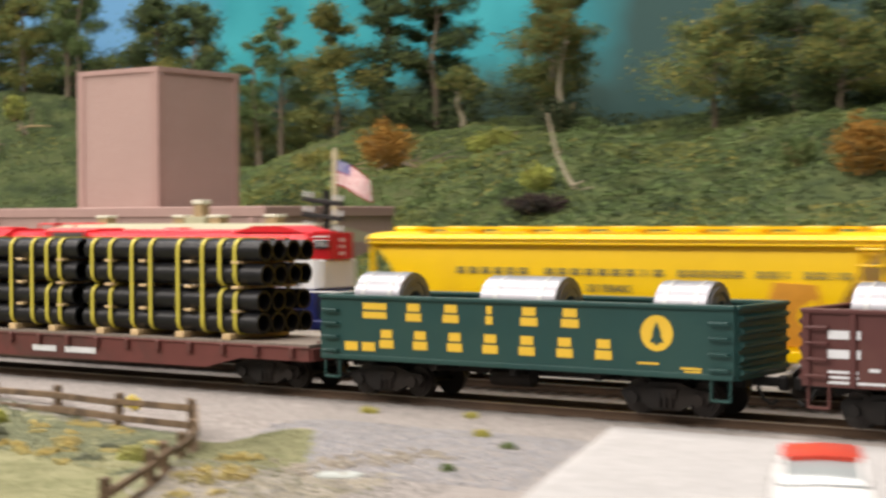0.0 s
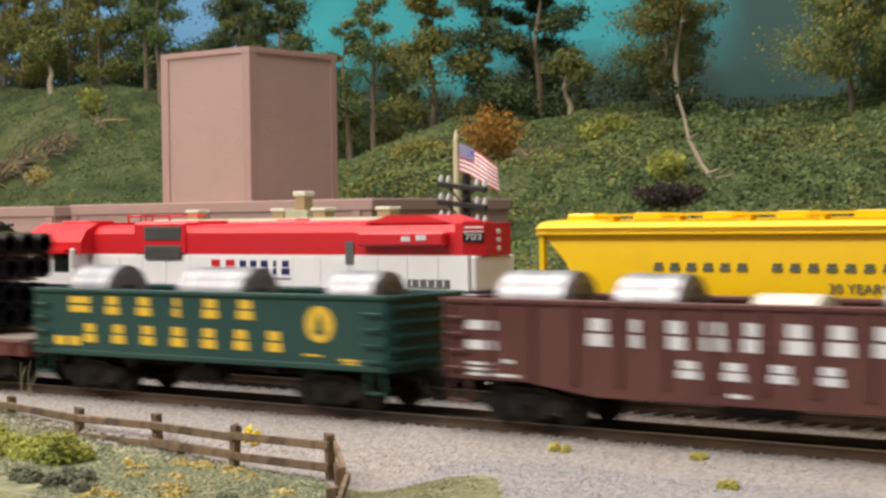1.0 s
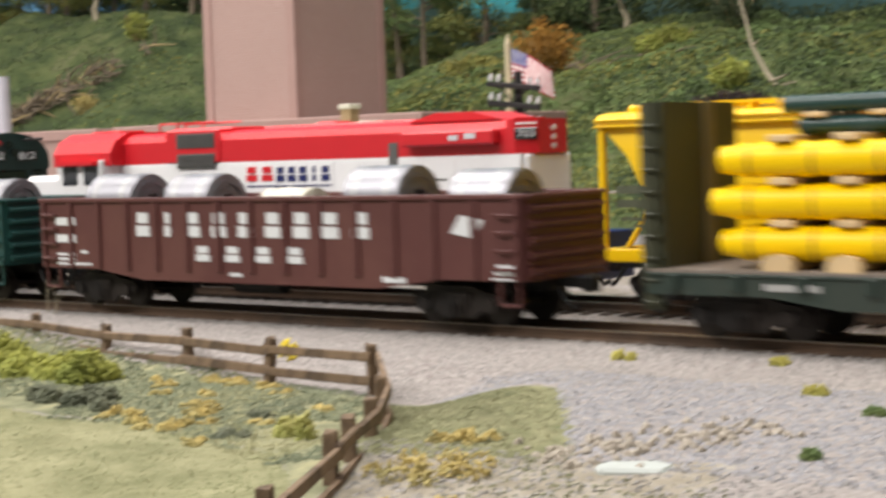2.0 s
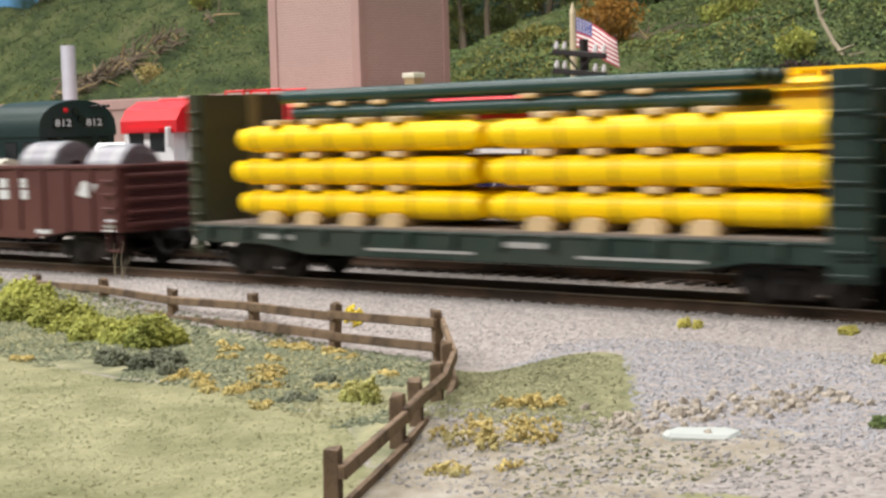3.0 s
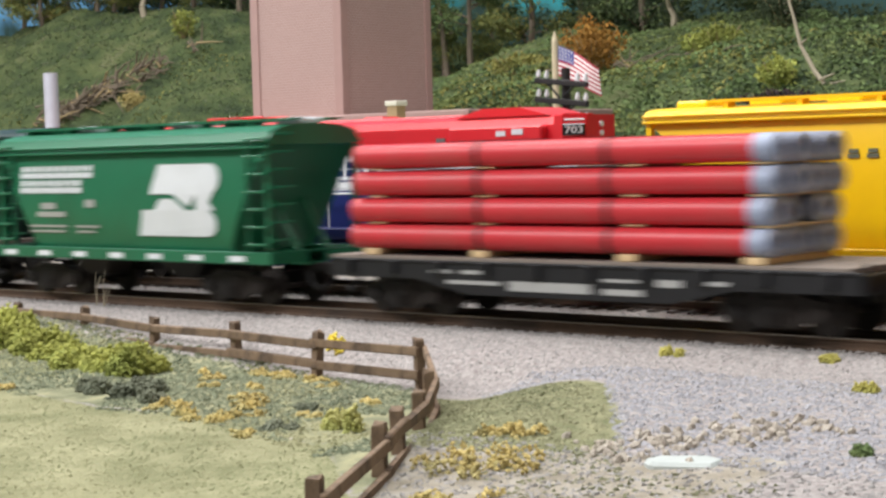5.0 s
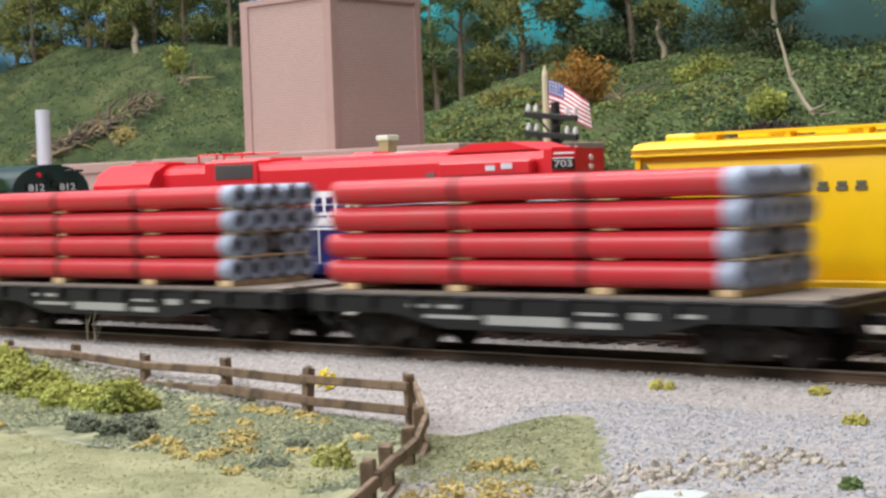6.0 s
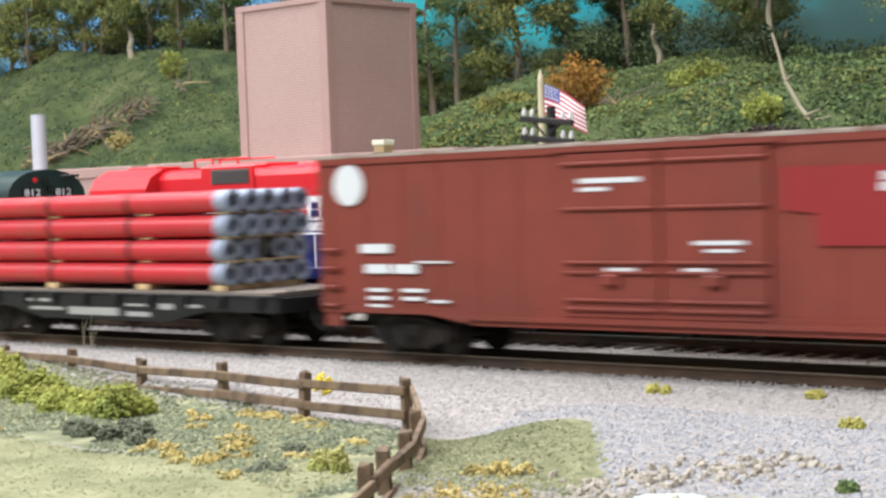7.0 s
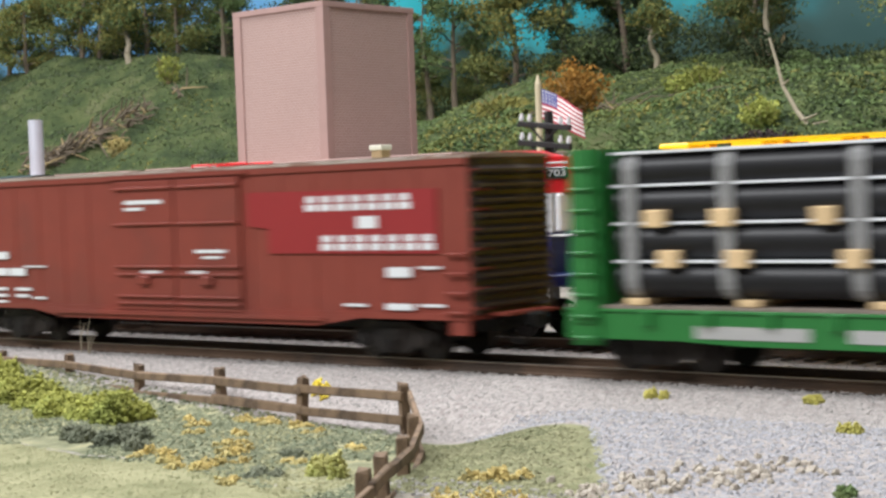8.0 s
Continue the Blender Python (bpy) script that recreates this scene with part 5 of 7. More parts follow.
    bars([(1.3, 2.2, 2.28, 2.48), (1.42, 2.15, 1.83, 2.03), (2.25, 2.98, 1.83, 2.03), (1.48, 2.1, 1.42, 1.5), (1.48, 2.1, 1.24, 1.32), (1.48, 2.1, 1.08, 1.14), (2.5, 3.2, 1.42, 1.5), (2.5, 3.1, 1.24, 1.32), (3.3, 3.85, 1.2, 1.26), (2.9, 3.9, 2.06, 2.1),
          (16.35, 17.05, 1.86, 2.08), (17.3, 17.9, 2.04, 2.1), (16.3, 17.1, 1.14, 1.28), (15.0, 15.7, 1.2, 1.26), (17.3, 18.0, 1.22, 1.28)], y, "white_letter", t, "small_lettering")
    bars([(7.4, 8.85, 3.66, 3.76), (7.4, 8.1, 3.5, 3.58)], -W - 0.1, "white_letter", t, "small_lettering")
    bars([(10.05, 11.15, 2.42, 2.5), (10.3, 11.0, 2.28, 2.34), (8.0, 8.7, 1.9, 1.98), (9.8, 10.4, 1.9, 1.98)], -W - 0.1, "white_letter", t, "small_lettering")
    # corrugated ends
    for ex, s in ((0.0, -1), (L, 1)):
        bm = nb()
        box(bm, min(ex, ex + s * 0.04), max(ex, ex + s * 0.04), -W + 0.02, W - 0.02, zb + 0.1, zt - 0.08)
        end = part("end", bm, "end_black", t, "weathered black corrugated end with shade and highlights in its colour")
        for i in range(10):
            z = 1.25 + i * 0.32
            bm = nb()
            prism(bm, [(ex + s * 0.03, z - 0.12), (ex + s * 0.17, z - 0.03), (ex + s * 0.17, z + 0.03), (ex + s * 0.03, z + 0.12)], "y", -W + 0.16, W - 0.16)
            part("end_rib", bm, "end_black", end)
        end_rungs(t, ex, -W + 0.05, -W + 0.6, [1.2 + 0.42 * i for i in range(8)], s, "box_brown")
        bm = nb()
        box(bm, min(ex, ex + s * 0.55), max(ex, ex + s * 0.55), -0.9, 0.9, 1.02, 1.08)
        part("crossover_platform", bm, "box_brown", t)
        a, b = sorted((ex - s * 0.08, ex - s * 0.6))
        rungs(t, a, b, [1.1 + 0.42 * i for i in range(4)], -W, "box_brown")
        bm = nb()
        box(bm, a, b, -W - 0.01, -W + 0.06, 0.62, zb)
        part("step", bm, "box_brown", t)
        coupler(t, ex, s)
        truck(t, ex - s * 2.5)
    bm = nb()
    box(bm, 0.3, L - 0.3, -0.4, 0.4, 0.62, zb)
    part("underframe", bm, "truck", t)


green_hopper()
yellow_hopper()
boxcar()


# ---- standing locomotives ----
def red_loco():
    t = thing("diesel_locomotive", 0, 5.0, 0, "red, white and blue road diesel standing on the second track", "locomotive")
    H = 1.0
    zr = 4.5
    # hood in two colours
    bm = nb()
    prism(bm, [(-H, 2.62), (H, 2.62), (H, 3.57), (-H, 3.57)], "x", -11.9, 3.5)
    part("hood_side", bm, "loco_white", t, "white lower hood")
    arch = [(-H, 3.575)] + [(-H, 4.2), (-H + 0.14, 4.38), (-H + 0.42, 4.47), (H - 0.42, 4.47), (H - 0.14, 4.38), (H, 4.2)] + [(H, 3.575)]
    bm = nb()
    prism(bm, arch, "x", -11.9, 3.1)
    part("hood_top", bm, "loco_red", t, "red upper hood")
    # hood end with number boards and chamfered corners
    bm = nb()
    prism(bm, [(3.1, -H), (3.35, -H), (3.78, -H + 0.42), (3.78, H - 0.42), (3.35, H), (3.1, H)], "z", 3.575, 4.42)
    endcap = part("hood_end", bm, "loco_red", t)
    bm = nb()
    box(bm, 3.5, 3.68, -H + 0.1, H - 0.1, 2.62, 3.56, 0.05)
    part("end_panel", bm, "loco_white", t)
    for y0 in (-1, 1):
        bm = nb()
        box(bm, -0.28, 0.28, -0.06, 0.02, -0.14, 0.14, 0.02)
        nbx = part("number_board", bm, "glass_dark", endcap, "black number board", at=(3.54, y0 * (H - 0.2) + 0.0, 4.06, 0, 0, 45 * -y0 if y0 > 0 else 40))
        if y0 < 0:
            words("703", -0.22, 0.22, -0.085, 0.085, -0.068, "white_letter", nbx, "number", 0.02)
    bm = nb()
    rod(bm, (3.44, -H - 0.04, 4.3), (3.80, -H + 0.3, 4.3), 0.025)
    part("grab_iron", bm, "handrail", endcap)
    for k in range(3):
        bm = nb()
        ring(bm, "x", 0.0, 3.75 + k * 0.001 + 0.22 * k, 0.07, 3.78, 3.83, 12)
        part("end_lamp", bm, "insulator", endcap)
    # roof gear
    for a, b, w, h in ((-9.5, -6.9, 0.7, 4.58), (-5.9, -0.2, 0.5, 4.54), (-0.2, 2.8, 0.85, 4.66), (-4.0, -3.2, 0.35, 4.6)):
        bm = nb()
        if b - a > 2.4 and a > -1:
            prism(bm, [(a, 4.44), (a + 0.9, h), (b - 0.9, h), (b, 4.44)], "y", -w, w)
        else:
            box(bm, a, b, -w, w, 4.42, h, 0.06)
        part("roof_hatch", bm, "loco_red", t)
    for a in (-10.2, -9.4):
        for y in (-0.5, 0.5):
            bm = nb()
            rod(bm, (a, y, 4.4), (a, y, 4.76), 0.035)
            rod(bm, (a, y, 4.74), (a + 1.6, y, 4.74), 0.03)
            part("roof_rail", bm, "loco_red", t)
    # side box and grilles
    bm = nb()
    box(bm, -0.1, 2.9, -H - 0.28, -H, 3.82, 4.2, 0.05)
    part("blower_box", bm, "loco_red", t)
    bm = nb()
    box(bm, -9.35, -7.05, -H - 0.06, -H + 0.02, 3.58, 4.52, 0.04)
    rad = part("radiator_box", bm, "loco_red", t)
    for z0, z1 in ((4.0, 4.42), (3.42, 3.84)):
        bm = nb()
        box(bm, -8.85, -7.25, -H - 0.075, -H - 0.05, z0, z1)
        for k in range(9):
            zz = z0 + 0.02 + k * (z1 - z0 - 0.04) / 9
            box(bm, -8.83, -7.27, -H - 0.1, -H - 0.07, zz, zz + 0.02)
        part("grille", bm, "grille", rad, "grey louvred grille")
    for x0, x1, z0, z1 in ((-0.72, -0.42, 3.3, 3.95), (1.5, 2.9, 2.7, 2.92), (0.6, 1.2, 2.95, 3.0)):
        bm = nb()
        box(bm, x0, x1, -H - 0.03, -H + 0.02, z0, z1)
        part("louvre", bm, "grille", t, "grey louvre")
    for k in range(5):
        bm = nb()
        box(bm, 1.62 + k * 0.27, 1.66 + k * 0.27, -H - 0.05, -H, 2.72, 2.9)
        part("louvre_bar", bm, "loco_white", t)
    for dx in [-11.0 + 1.05 * i for i in range(13)]:
        bm = nb()
        box(bm, dx, dx + 0.92, -H - 0.018, -H + 0.01, 2.68, 3.5)
        part("hood_door", bm, "loco_white", t)
    # name: plain red and dark blocks with a rule under
    blocks("oa", -6.04, -5.0, 3.02, 3.42, -H - 0.02, "loco_red", t, 0.72)
    blocks("eauie", -4.85, -2.85, 3.0, 3.40, -H - 0.02, "loco_blue", t, 0.72)
    bars([(-6.04, -4.4, 2.86, 2.90), (-4.3, -2.8, 2.86, 2.90)], -H - 0.02, "loco_blue", t, "rule")
    bars([(2.0, 2.35, 3.98, 4.12), (1.5, 1.8, 3.95, 4.08)], -H - 0.29, "white_letter", t, "badge")
    # cab
    bm = nb()
    cab = [(-1.5, 2.62), (1.5, 2.62), (1.5, 3.57), (-1.5, 3.57)]
    prism(bm, cab, "x", -13.85, -11.5)
    c = part("cab", bm, "loco_white", t, "white cab with red roof")
    bm = nb()
    roof = [(-1.52, 3.575), (-1.52, 3.95), (-1.3, 4.3), (-0.8, 4.55), (0.8, 4.55), (1.3, 4.3), (1.52, 3.95), (1.52, 3.575)]
    prism(bm, roof, "x", -14.0, -11.3)
    part("cab_roof", bm, "loco_red", c)
    for a, b in ((-13.6, -12.9), (-12.6, -11.9)):
        bm = nb()
        box(bm, a, b, -1.53, -1.48, 3.0, 3.6, 0.03)
        part("cab_window", bm, "glass_dark", c)
    bm = nb()
    prism(bm, [(-13.7, 3.72), (-11.9, 3.72), (-11.9, 3.6), (-13.7, 3.6)], "y", -1.72, -1.5)
    part("sunshade", bm, "loco_red", c)
    bm = nb()
    box(bm, -11.65, -11.5, -1.7, -1.55, 3.15, 3.75, 0.03)
    part("wind_deflector", bm, "handrail", c)
    bm = nb()
    box(bm, -13.4, -12.0, -0.5, 0.5, 4.53, 4.62, 0.03)
    part("roof_vent", bm, "loco_red", c)
    bm = nb()
    box(bm, -16.3, -13.85, -0.95, 0.95, 2.0, 3.3, 0.15)
    part("short_nose", bm, "loco_white", t)
    # blue frame, walkway, tank, steps, rails
    bm = nb()
    box(bm, -16.9, 5.0, -1.5, 1.5, 1.32, 1.62, 0.03)
    part("walkway", bm, "loco_blue", t)
    bm = nb()
    box(bm, -14.4, 3.48, -1.02, 1.02, 1.6, 2.62)
    part("skirt", bm, "loco_blue", t, "blue lower hood")
    bm = nb()
    box(bm, -8.5, -3.0, -1.35, 1.35, 0.5, 1.32, 0.12)
    part("fuel_tank", bm, "loco_blue", t)
    for e, s in ((-16.9, -1), (5.0, 1)):
        bm = nb()
        box(bm, min(e, e + s * 0.1), max(e, e + s * 0.1), -1.5, 1.5, 0.45, 1.62, 0.03)
        part("pilot", bm, "loco_blue", t)
        for y in (-1.45, 1.2):
            for z in (0.5, 0.85, 1.2):
                bm = nb()
                box(bm, min(e - s * 0.05, e - s * 0.75), max(e - s * 0.05, e - s * 0.75), y, y + 0.25, z, z + 0.06)
                part("step", bm, "handrail", t)
        coupler(t, e, s)
    for hx in [-11.3 + 1.75 * i for i in range(9)] + [4.85]:
        bm = nb()
        rod(bm, (hx, -1.45, 1.6), (hx, -1.45, 2.55), 0.03)
        part("handrail_post", bm, "handrail", t)
    bm = nb()
    rod(bm, (-11.5, -1.45, 2.55), (4.85, -1.45, 2.55), 0.028)
    rod(bm, (4.85, -1.45, 2.55), (4.95, 1.45, 2.55), 0.028)
    part("handrail", bm, "handrail", t)
    for tx in (-13.2, 1.6):
        truck(t, tx, False)


def green_loco():
    t = thing("cab_locomotive", -18.3, 5.0, 0, "dark green locomotive with a rounded cab roof", "locomotive")
    roof = [(-1.55, 3.55), (-1.55, 3.75)] + [(1.55 * math.cos(math.pi * (1 - k / 12)), 3.75 + 1.0 * math.sin(math.pi * k / 12) ** 0.8) for k in range(1, 12)] + [(1.55, 3.75), (1.55, 3.55)]
    bm = nb()
    prism(bm, roof, "x", -3.2, 0.06)
    r = part("cab_roof", bm, "loco_green", t, smooth=True)
    bm = nb()
    box(bm, -3.1, 0.0, -1.5, 1.5, 1.6, 3.56)
    c = part("cab", bm, "loco_green", t)
    for y0, y1 in ((-1.25, -0.85), (-0.6, 0.6), (0.85, 1.25)):
        bm = nb()
        box(bm, -0.02, 0.04, y0, y1, 2.95, 3.5, 0.03)
        part("windscreen", bm, "glass_dark", c)
        bm = nb()
        box(bm, 0.0, 0.05, y0 - 0.06, y1 + 0.06, 2.88, 2.95)
        part("window_sill", bm, "loco_grey", c)
    for a, b in ((-1.0, -0.3), (-2.0, -1.3)):
        bm = nb()
        box(bm, a, b, -1.53, -1.48, 2.7, 3.4, 0.03)
        part("cab_window", bm, "glass_dark", c)
    for yc in (-0.62, 0.62):
        bm = nb()
        box(bm, 0.05, 0.1, yc - 0.42, yc + 0.42, 3.82, 4.16, 0.02)
        part("number_board", bm, "glass_dark", r, "black number board")
        w = words("812", -0.32, 0.32, -0.12, 0.12, 0.0, "white_letter", r, "number", 0.02)
        w.matrix_basis = pose(0.105 * K, yc * K, 3.99 * K, 0, 0, 90)
    for yc, zc, rr in ((-0.1, 4.35, 0.13), (0.1, 4.1, 0.13), (-0.5, 4.4, 0.08)):
        bm = nb()
        ring(bm, "x", yc, zc, rr, 0.05, 0.14, 14)
        part("lamp", bm, "glass_dark" if rr > 0.1 else "loco_red", r)
    bm = nb()
    for y in (0.55, 0.75, 0.95):
        rod(bm, (-0.1, y, 4.5), (0.5, y, 4.52), 0.05)
    box(bm, -0.2, 0.0, 0.4, 1.1, 4.3, 4.56)
    part("horn", bm, "pole_black", r)
    # nose with white chevrons
    bm = nb()
    box(bm, 0.0, 1.1, -0.95, 0.95, 1.6, 2.85, 0.12)
    n = part("nose", bm, "loco_green", t)
    for y in (-0.7, -0.1, 0.5):
        bm = nb()
        prism(bm, [(y, 2.0), (y + 0.25, 2.0), (y + 0.6, 2.7), (y + 0.35, 2.7)], "x", 1.1, 1.115)
        part("chevron", bm, "white_letter", n, "white diagonal stripe")
    # hood behind the cab and frame
    bm = nb()
    prism(bm, [(-1.2, 1.6), (1.2, 1.6), (1.2, 3.9), (0.8, 4.3), (-0.8, 4.3), (-1.2, 3.9)], "x", -15.0, -3.1)
    part("hood", bm, "loco_grey", t, "grey-green hood")
    bm = nb()
    box(bm, -16.0, 1.4, -1.5, 1.5, 1.1, 1.6, 0.04)
    part("frame", bm, "loco_green", t)
    for tx in (-12.5, -1.5):
        truck(t, tx, False)


red_loco()
green_loco()

# ---- line-side things ----
def flagpole():
    t = thing("flagpole", -14.1, 26.8, -0.5, "pale wooden pole flying a striped flag", "flagpole")
    bm = nb()
    rod(bm, (0, 0, 0), (0, 0, 8.5), 0.17, 10, 0.13)
    rod(bm, (0, 0, 8.5), (0, 0, 8.9), 0.13, 10, 0.03)
    part("pole", bm, "pole_wood", t, smooth=True)
    # hanging flag in rigid strips, sloping away from the pole
    cols = 12
    stripes = 13
    def place(u, v):
        x = 0.17 + 2.1 * u
        z = 8.3 - 0.75 * u - v * (1.25 - 0.12 * u) - 0.3 * u * u
        y = 0.16 * math.sin(5.5 * u + 1.2 * v) * u ** 0.6
        return Vector((x, y, z))
    def strip(u0, u1, v0, v1, material, name, parent):
        bm = nb()
        n = max(1, round((u1 - u0) * cols))
        f0, f1, b0, b1 = [], [], [], []
        for k in range(n + 1):
            u = u0 + (u1 - u0) * k / n
            for row, v, off in ((f0, v0, -0.012), (f1, v1, -0.012), (b0, v0, 0.012), (b1, v1, 0.012)):
                row.append(bm.verts.new(place(u, v) + Vector((0, off, 0))))
        for k in range(n):
            bm.faces.new((f0[k], f0[k + 1], f1[k + 1], f1[k]))
            bm.faces.new((b0[k], b1[k], b1[k + 1], b0[k + 1]))
            bm.faces.new((f0[k], b0[k], b0[k + 1], f0[k + 1]))
            bm.faces.new((f1[k], f1[k + 1], b1[k + 1], b1[k]))
        return part(name, bm, material, parent)
    flag = strip(0.0, 0.36, 0.0, 6 / 13, "flag_blue", "flag", t)
    tagged(flag, "striped flag with a dark blue corner")
    for i in range(stripes):
        u0 = 0.36 if i < 6 else 0.0
        strip(u0, 1.0, i / 13, (i + 1) / 13 - 0.001, "flag_red" if i % 2 == 0 else "flag_white", "stripe", flag)
    for r in range(4):
        for c in range(5):
            p = place(0.04 + 0.065 * c, 0.06 + 0.11 * r)
            bm = nb()
            box(bm, p.x - 0.03, p.x + 0.03, p.y - 0.02, p.y - 0.014, p.z - 0.03, p.z + 0.03)
            part("star", bm, "flag_white", flag)


def telegraph_pole():
    t = thing("telegraph_pole", -1.75, 11.0, -0.45, "black telegraph pole with crossarms and glass insulators", "telegraph pole")
    bm = nb()
    rod(bm, (0, 0, 0), (0, 0, 6.4), 0.17, 10, 0.13)
    part("pole", bm, "pole_black", t, smooth=True)
    for z in (5.98, 5.42, 4.86):
        bm = nb()
        box(bm, -0.96, 0.96, -0.3, -0.16, -0.09, 0.08, 0.02)
        arm = part("crossarm", bm, "pole_black", t, at=(0, 0, z, 0, 6.5, 0))
        bm = nb()
        rod(bm, (-0.5, -0.24, -0.06), (-0.05, -0.2, -0.45), 0.035)
        rod(bm, (0.5, -0.24, -0.06), (0.05, -0.2, -0.45), 0.035)
        part("brace", bm, "pole_black", arm)
        for x in (-0.86, -0.56, 0.56, 0.86):
            bm = nb()
            ring(bm, "z", x, -0.22, 0.075, 0.11, 0.23, 10)
            ring(bm, "z", x, -0.22, 0.05, 0.23, 0.31, 10)
            ring(bm, "z", x, -0.22, 0.03, 0.05, 0.12, 6)
            part("insulator", bm, "insulator", arm, "clear white insulator")


def fence():
    t = thing("rail_fence", 0, 0, 0, "weathered two-rail wooden fence round the lawn corner", "fence")
    posts = [(-17.6, -0.9), (-14.2, -1.45), (-10.7, -2.1), (-6.65, -2.9), (-3.4, -3.3), (-0.35, -3.5), (2.97, -4.12), (6.0, -4.38), (9.35, -7.85), (10.6, -9.5), (11.75, -11.25), (12.45, -12.35), (14.05, -15.15)]
    rnd = random.Random(3)
    tops = []
    for i, (x, y) in enumerate(posts):
        g = float(height(x, y))
        zt = -0.05 + rnd.uniform(-0.05, 0.05) - (0.1 if i == 4 else 0) - (0.12 if i < 3 else 0)
        tops.append(zt)
        bm = nb()
        w = 0.1
        box(bm, -w, w, -w, w, g - 0.2 , zt, 0.02)
        for v in bm.verts:
            if v.co.z > zt - 0.2:
                v.co.z += rnd.uniform(-0.04, 0.05)
                v.co.x += rnd.uniform(-0.02, 0.02)
        a = math.degrees(math.atan2(posts[min(i + 1, len(posts) - 1)][1] - posts[max(i - 1, 0)][1], posts[min(i + 1, len(posts) - 1)][0] - posts[max(i - 1, 0)][0]))
        part("post", bm, "fence", t, at=(x, y, 0, rnd.uniform(-3, 3), rnd.uniform(-3, 3), a))
    for i in range(len(posts) - 1):
        (xa, ya), (xb, yb) = posts[i], posts[i + 1]
        d = math.hypot(xb - xa, yb - ya)
        ang = math.degrees(math.atan2(yb - ya, xb - xa))
        for dz in (0.24, 0.68):
            bm = nb()
            box(bm, -0.12, d + 0.12, -0.045, 0.045, -0.09, 0.09, 0.015)
            for v in bm.verts:
                v.co.z += rnd.uniform(-0.018, 0.018)
            za, zb = tops[i] - dz, tops[i + 1] - dz
            tilt = -math.degrees(math.atan2(zb - za, d))
            off = 0.13 if i < 7 else -0.13
            part("rail", bm, "fence", t, at=(xa - off * math.sin(radians(ang)) * -1, ya - off * math.cos(radians(ang)), za + rnd.uniform(-0.02, 0.02), 0, tilt, ang))


def parked_car():
    """Small sedan, white with a red roof, nose towards the crossing."""
    t = thing("sedan", 27.0, -11.1, -0.28, "white sedan with a red roof parked on the road", "car", rz=24.0)
    t.scale = (0.9, 0.9, 0.9)
    def lofted(rows):
        bm = nb()
        loops = [[bm.verts.new(p) for p in r] for r in rows]
        n = len(loops[0])
        for a, b in zip(loops, loops[1:]):
            for i in range(n):
                bm.faces.new((a[i], a[(i + 1) % n], b[(i + 1) % n], b[i]))
        bm.faces.new(loops[0][::-1])
        bm.faces.new(loops[-1])
        return bm
    def section(y, w, z0, z1):
        return [(-w, y, z0), (-w * 1.02, y, (z0 + z1) / 2), (-w * 0.9, y, z1), (0, y, z1 + 0.03), (w * 0.9, y, z1), (w * 1.02, y, (z0 + z1) / 2), (w, y, z0)]
    part("body", lofted([section(-2.35, 0.75, 0.35, 0.68), section(-2.2, 0.88, 0.25, 0.80), (section(-0.9, 0.92, 0.22, 0.90)), section(1.2, 0.92, 0.22, 0.92), section(2.2, 0.88, 0.25, 0.85), section(2.4, 0.78, 0.35, 0.7)]), "car_white", t, smooth=True)
    part("cabin", lofted([section(-1.25, 0.80, 0.88, 0.92), section(-0.65, 0.72, 0.88, 1.32), section(0.8, 0.72, 0.88, 1.34), section(1.5, 0.80, 0.88, 0.94)]), "car_glass", t, smooth=True)
    part("roof", lofted([section(-0.72, 0.70, 1.28, 1.36), section(-0.5, 0.72, 1.28, 1.40), section(0.7, 0.72, 1.28, 1.41), section(0.95, 0.70, 1.28, 1.36)]), "car_red", t, "red roof", smooth=True)
    for x in (-0.74, 0.74):
        for a, b in (((x, -1.2, 0.9), (x * 0.95, -0.68, 1.32)), ((x, 1.45, 0.92), (x * 0.95, 0.85, 1.33))):
            bm = nb()
            rod(bm, a, b, 0.05)
            part("pillar", bm, "car_white", t)
    for x in (-0.86, 0.86):
        for y in (-1.4, 1.45):
            bm = nb()
            ring(bm, "x", y, 0.32, 0.32, x - 0.1, x + 0.1, 20)
            w = part("wheel", bm, "black_plastic", t, "black tyre")
            bm = nb()
            ring(bm, "x", y, 0.32, 0.17, x - 0.11, x + 0.11, 14)
            part("hubcap", bm, "coil", w)
    for x in (-0.6, 0.6):
        bm = nb()
        box(bm, x - 0.16, x + 0.16, -2.4, -2.3, 0.55, 0.68, 0.03)
        part("tail_lamp", bm, "car_red", t)
    for y in (-2.42, 2.42):
        bm = nb()
        box(bm, -0.85, 0.85, y - 0.06, y + 0.06, 0.36, 0.5, 0.03)
        part("bumper", bm, "coil", t)


flagpole()
telegraph_pole()
fence()
parked_car()


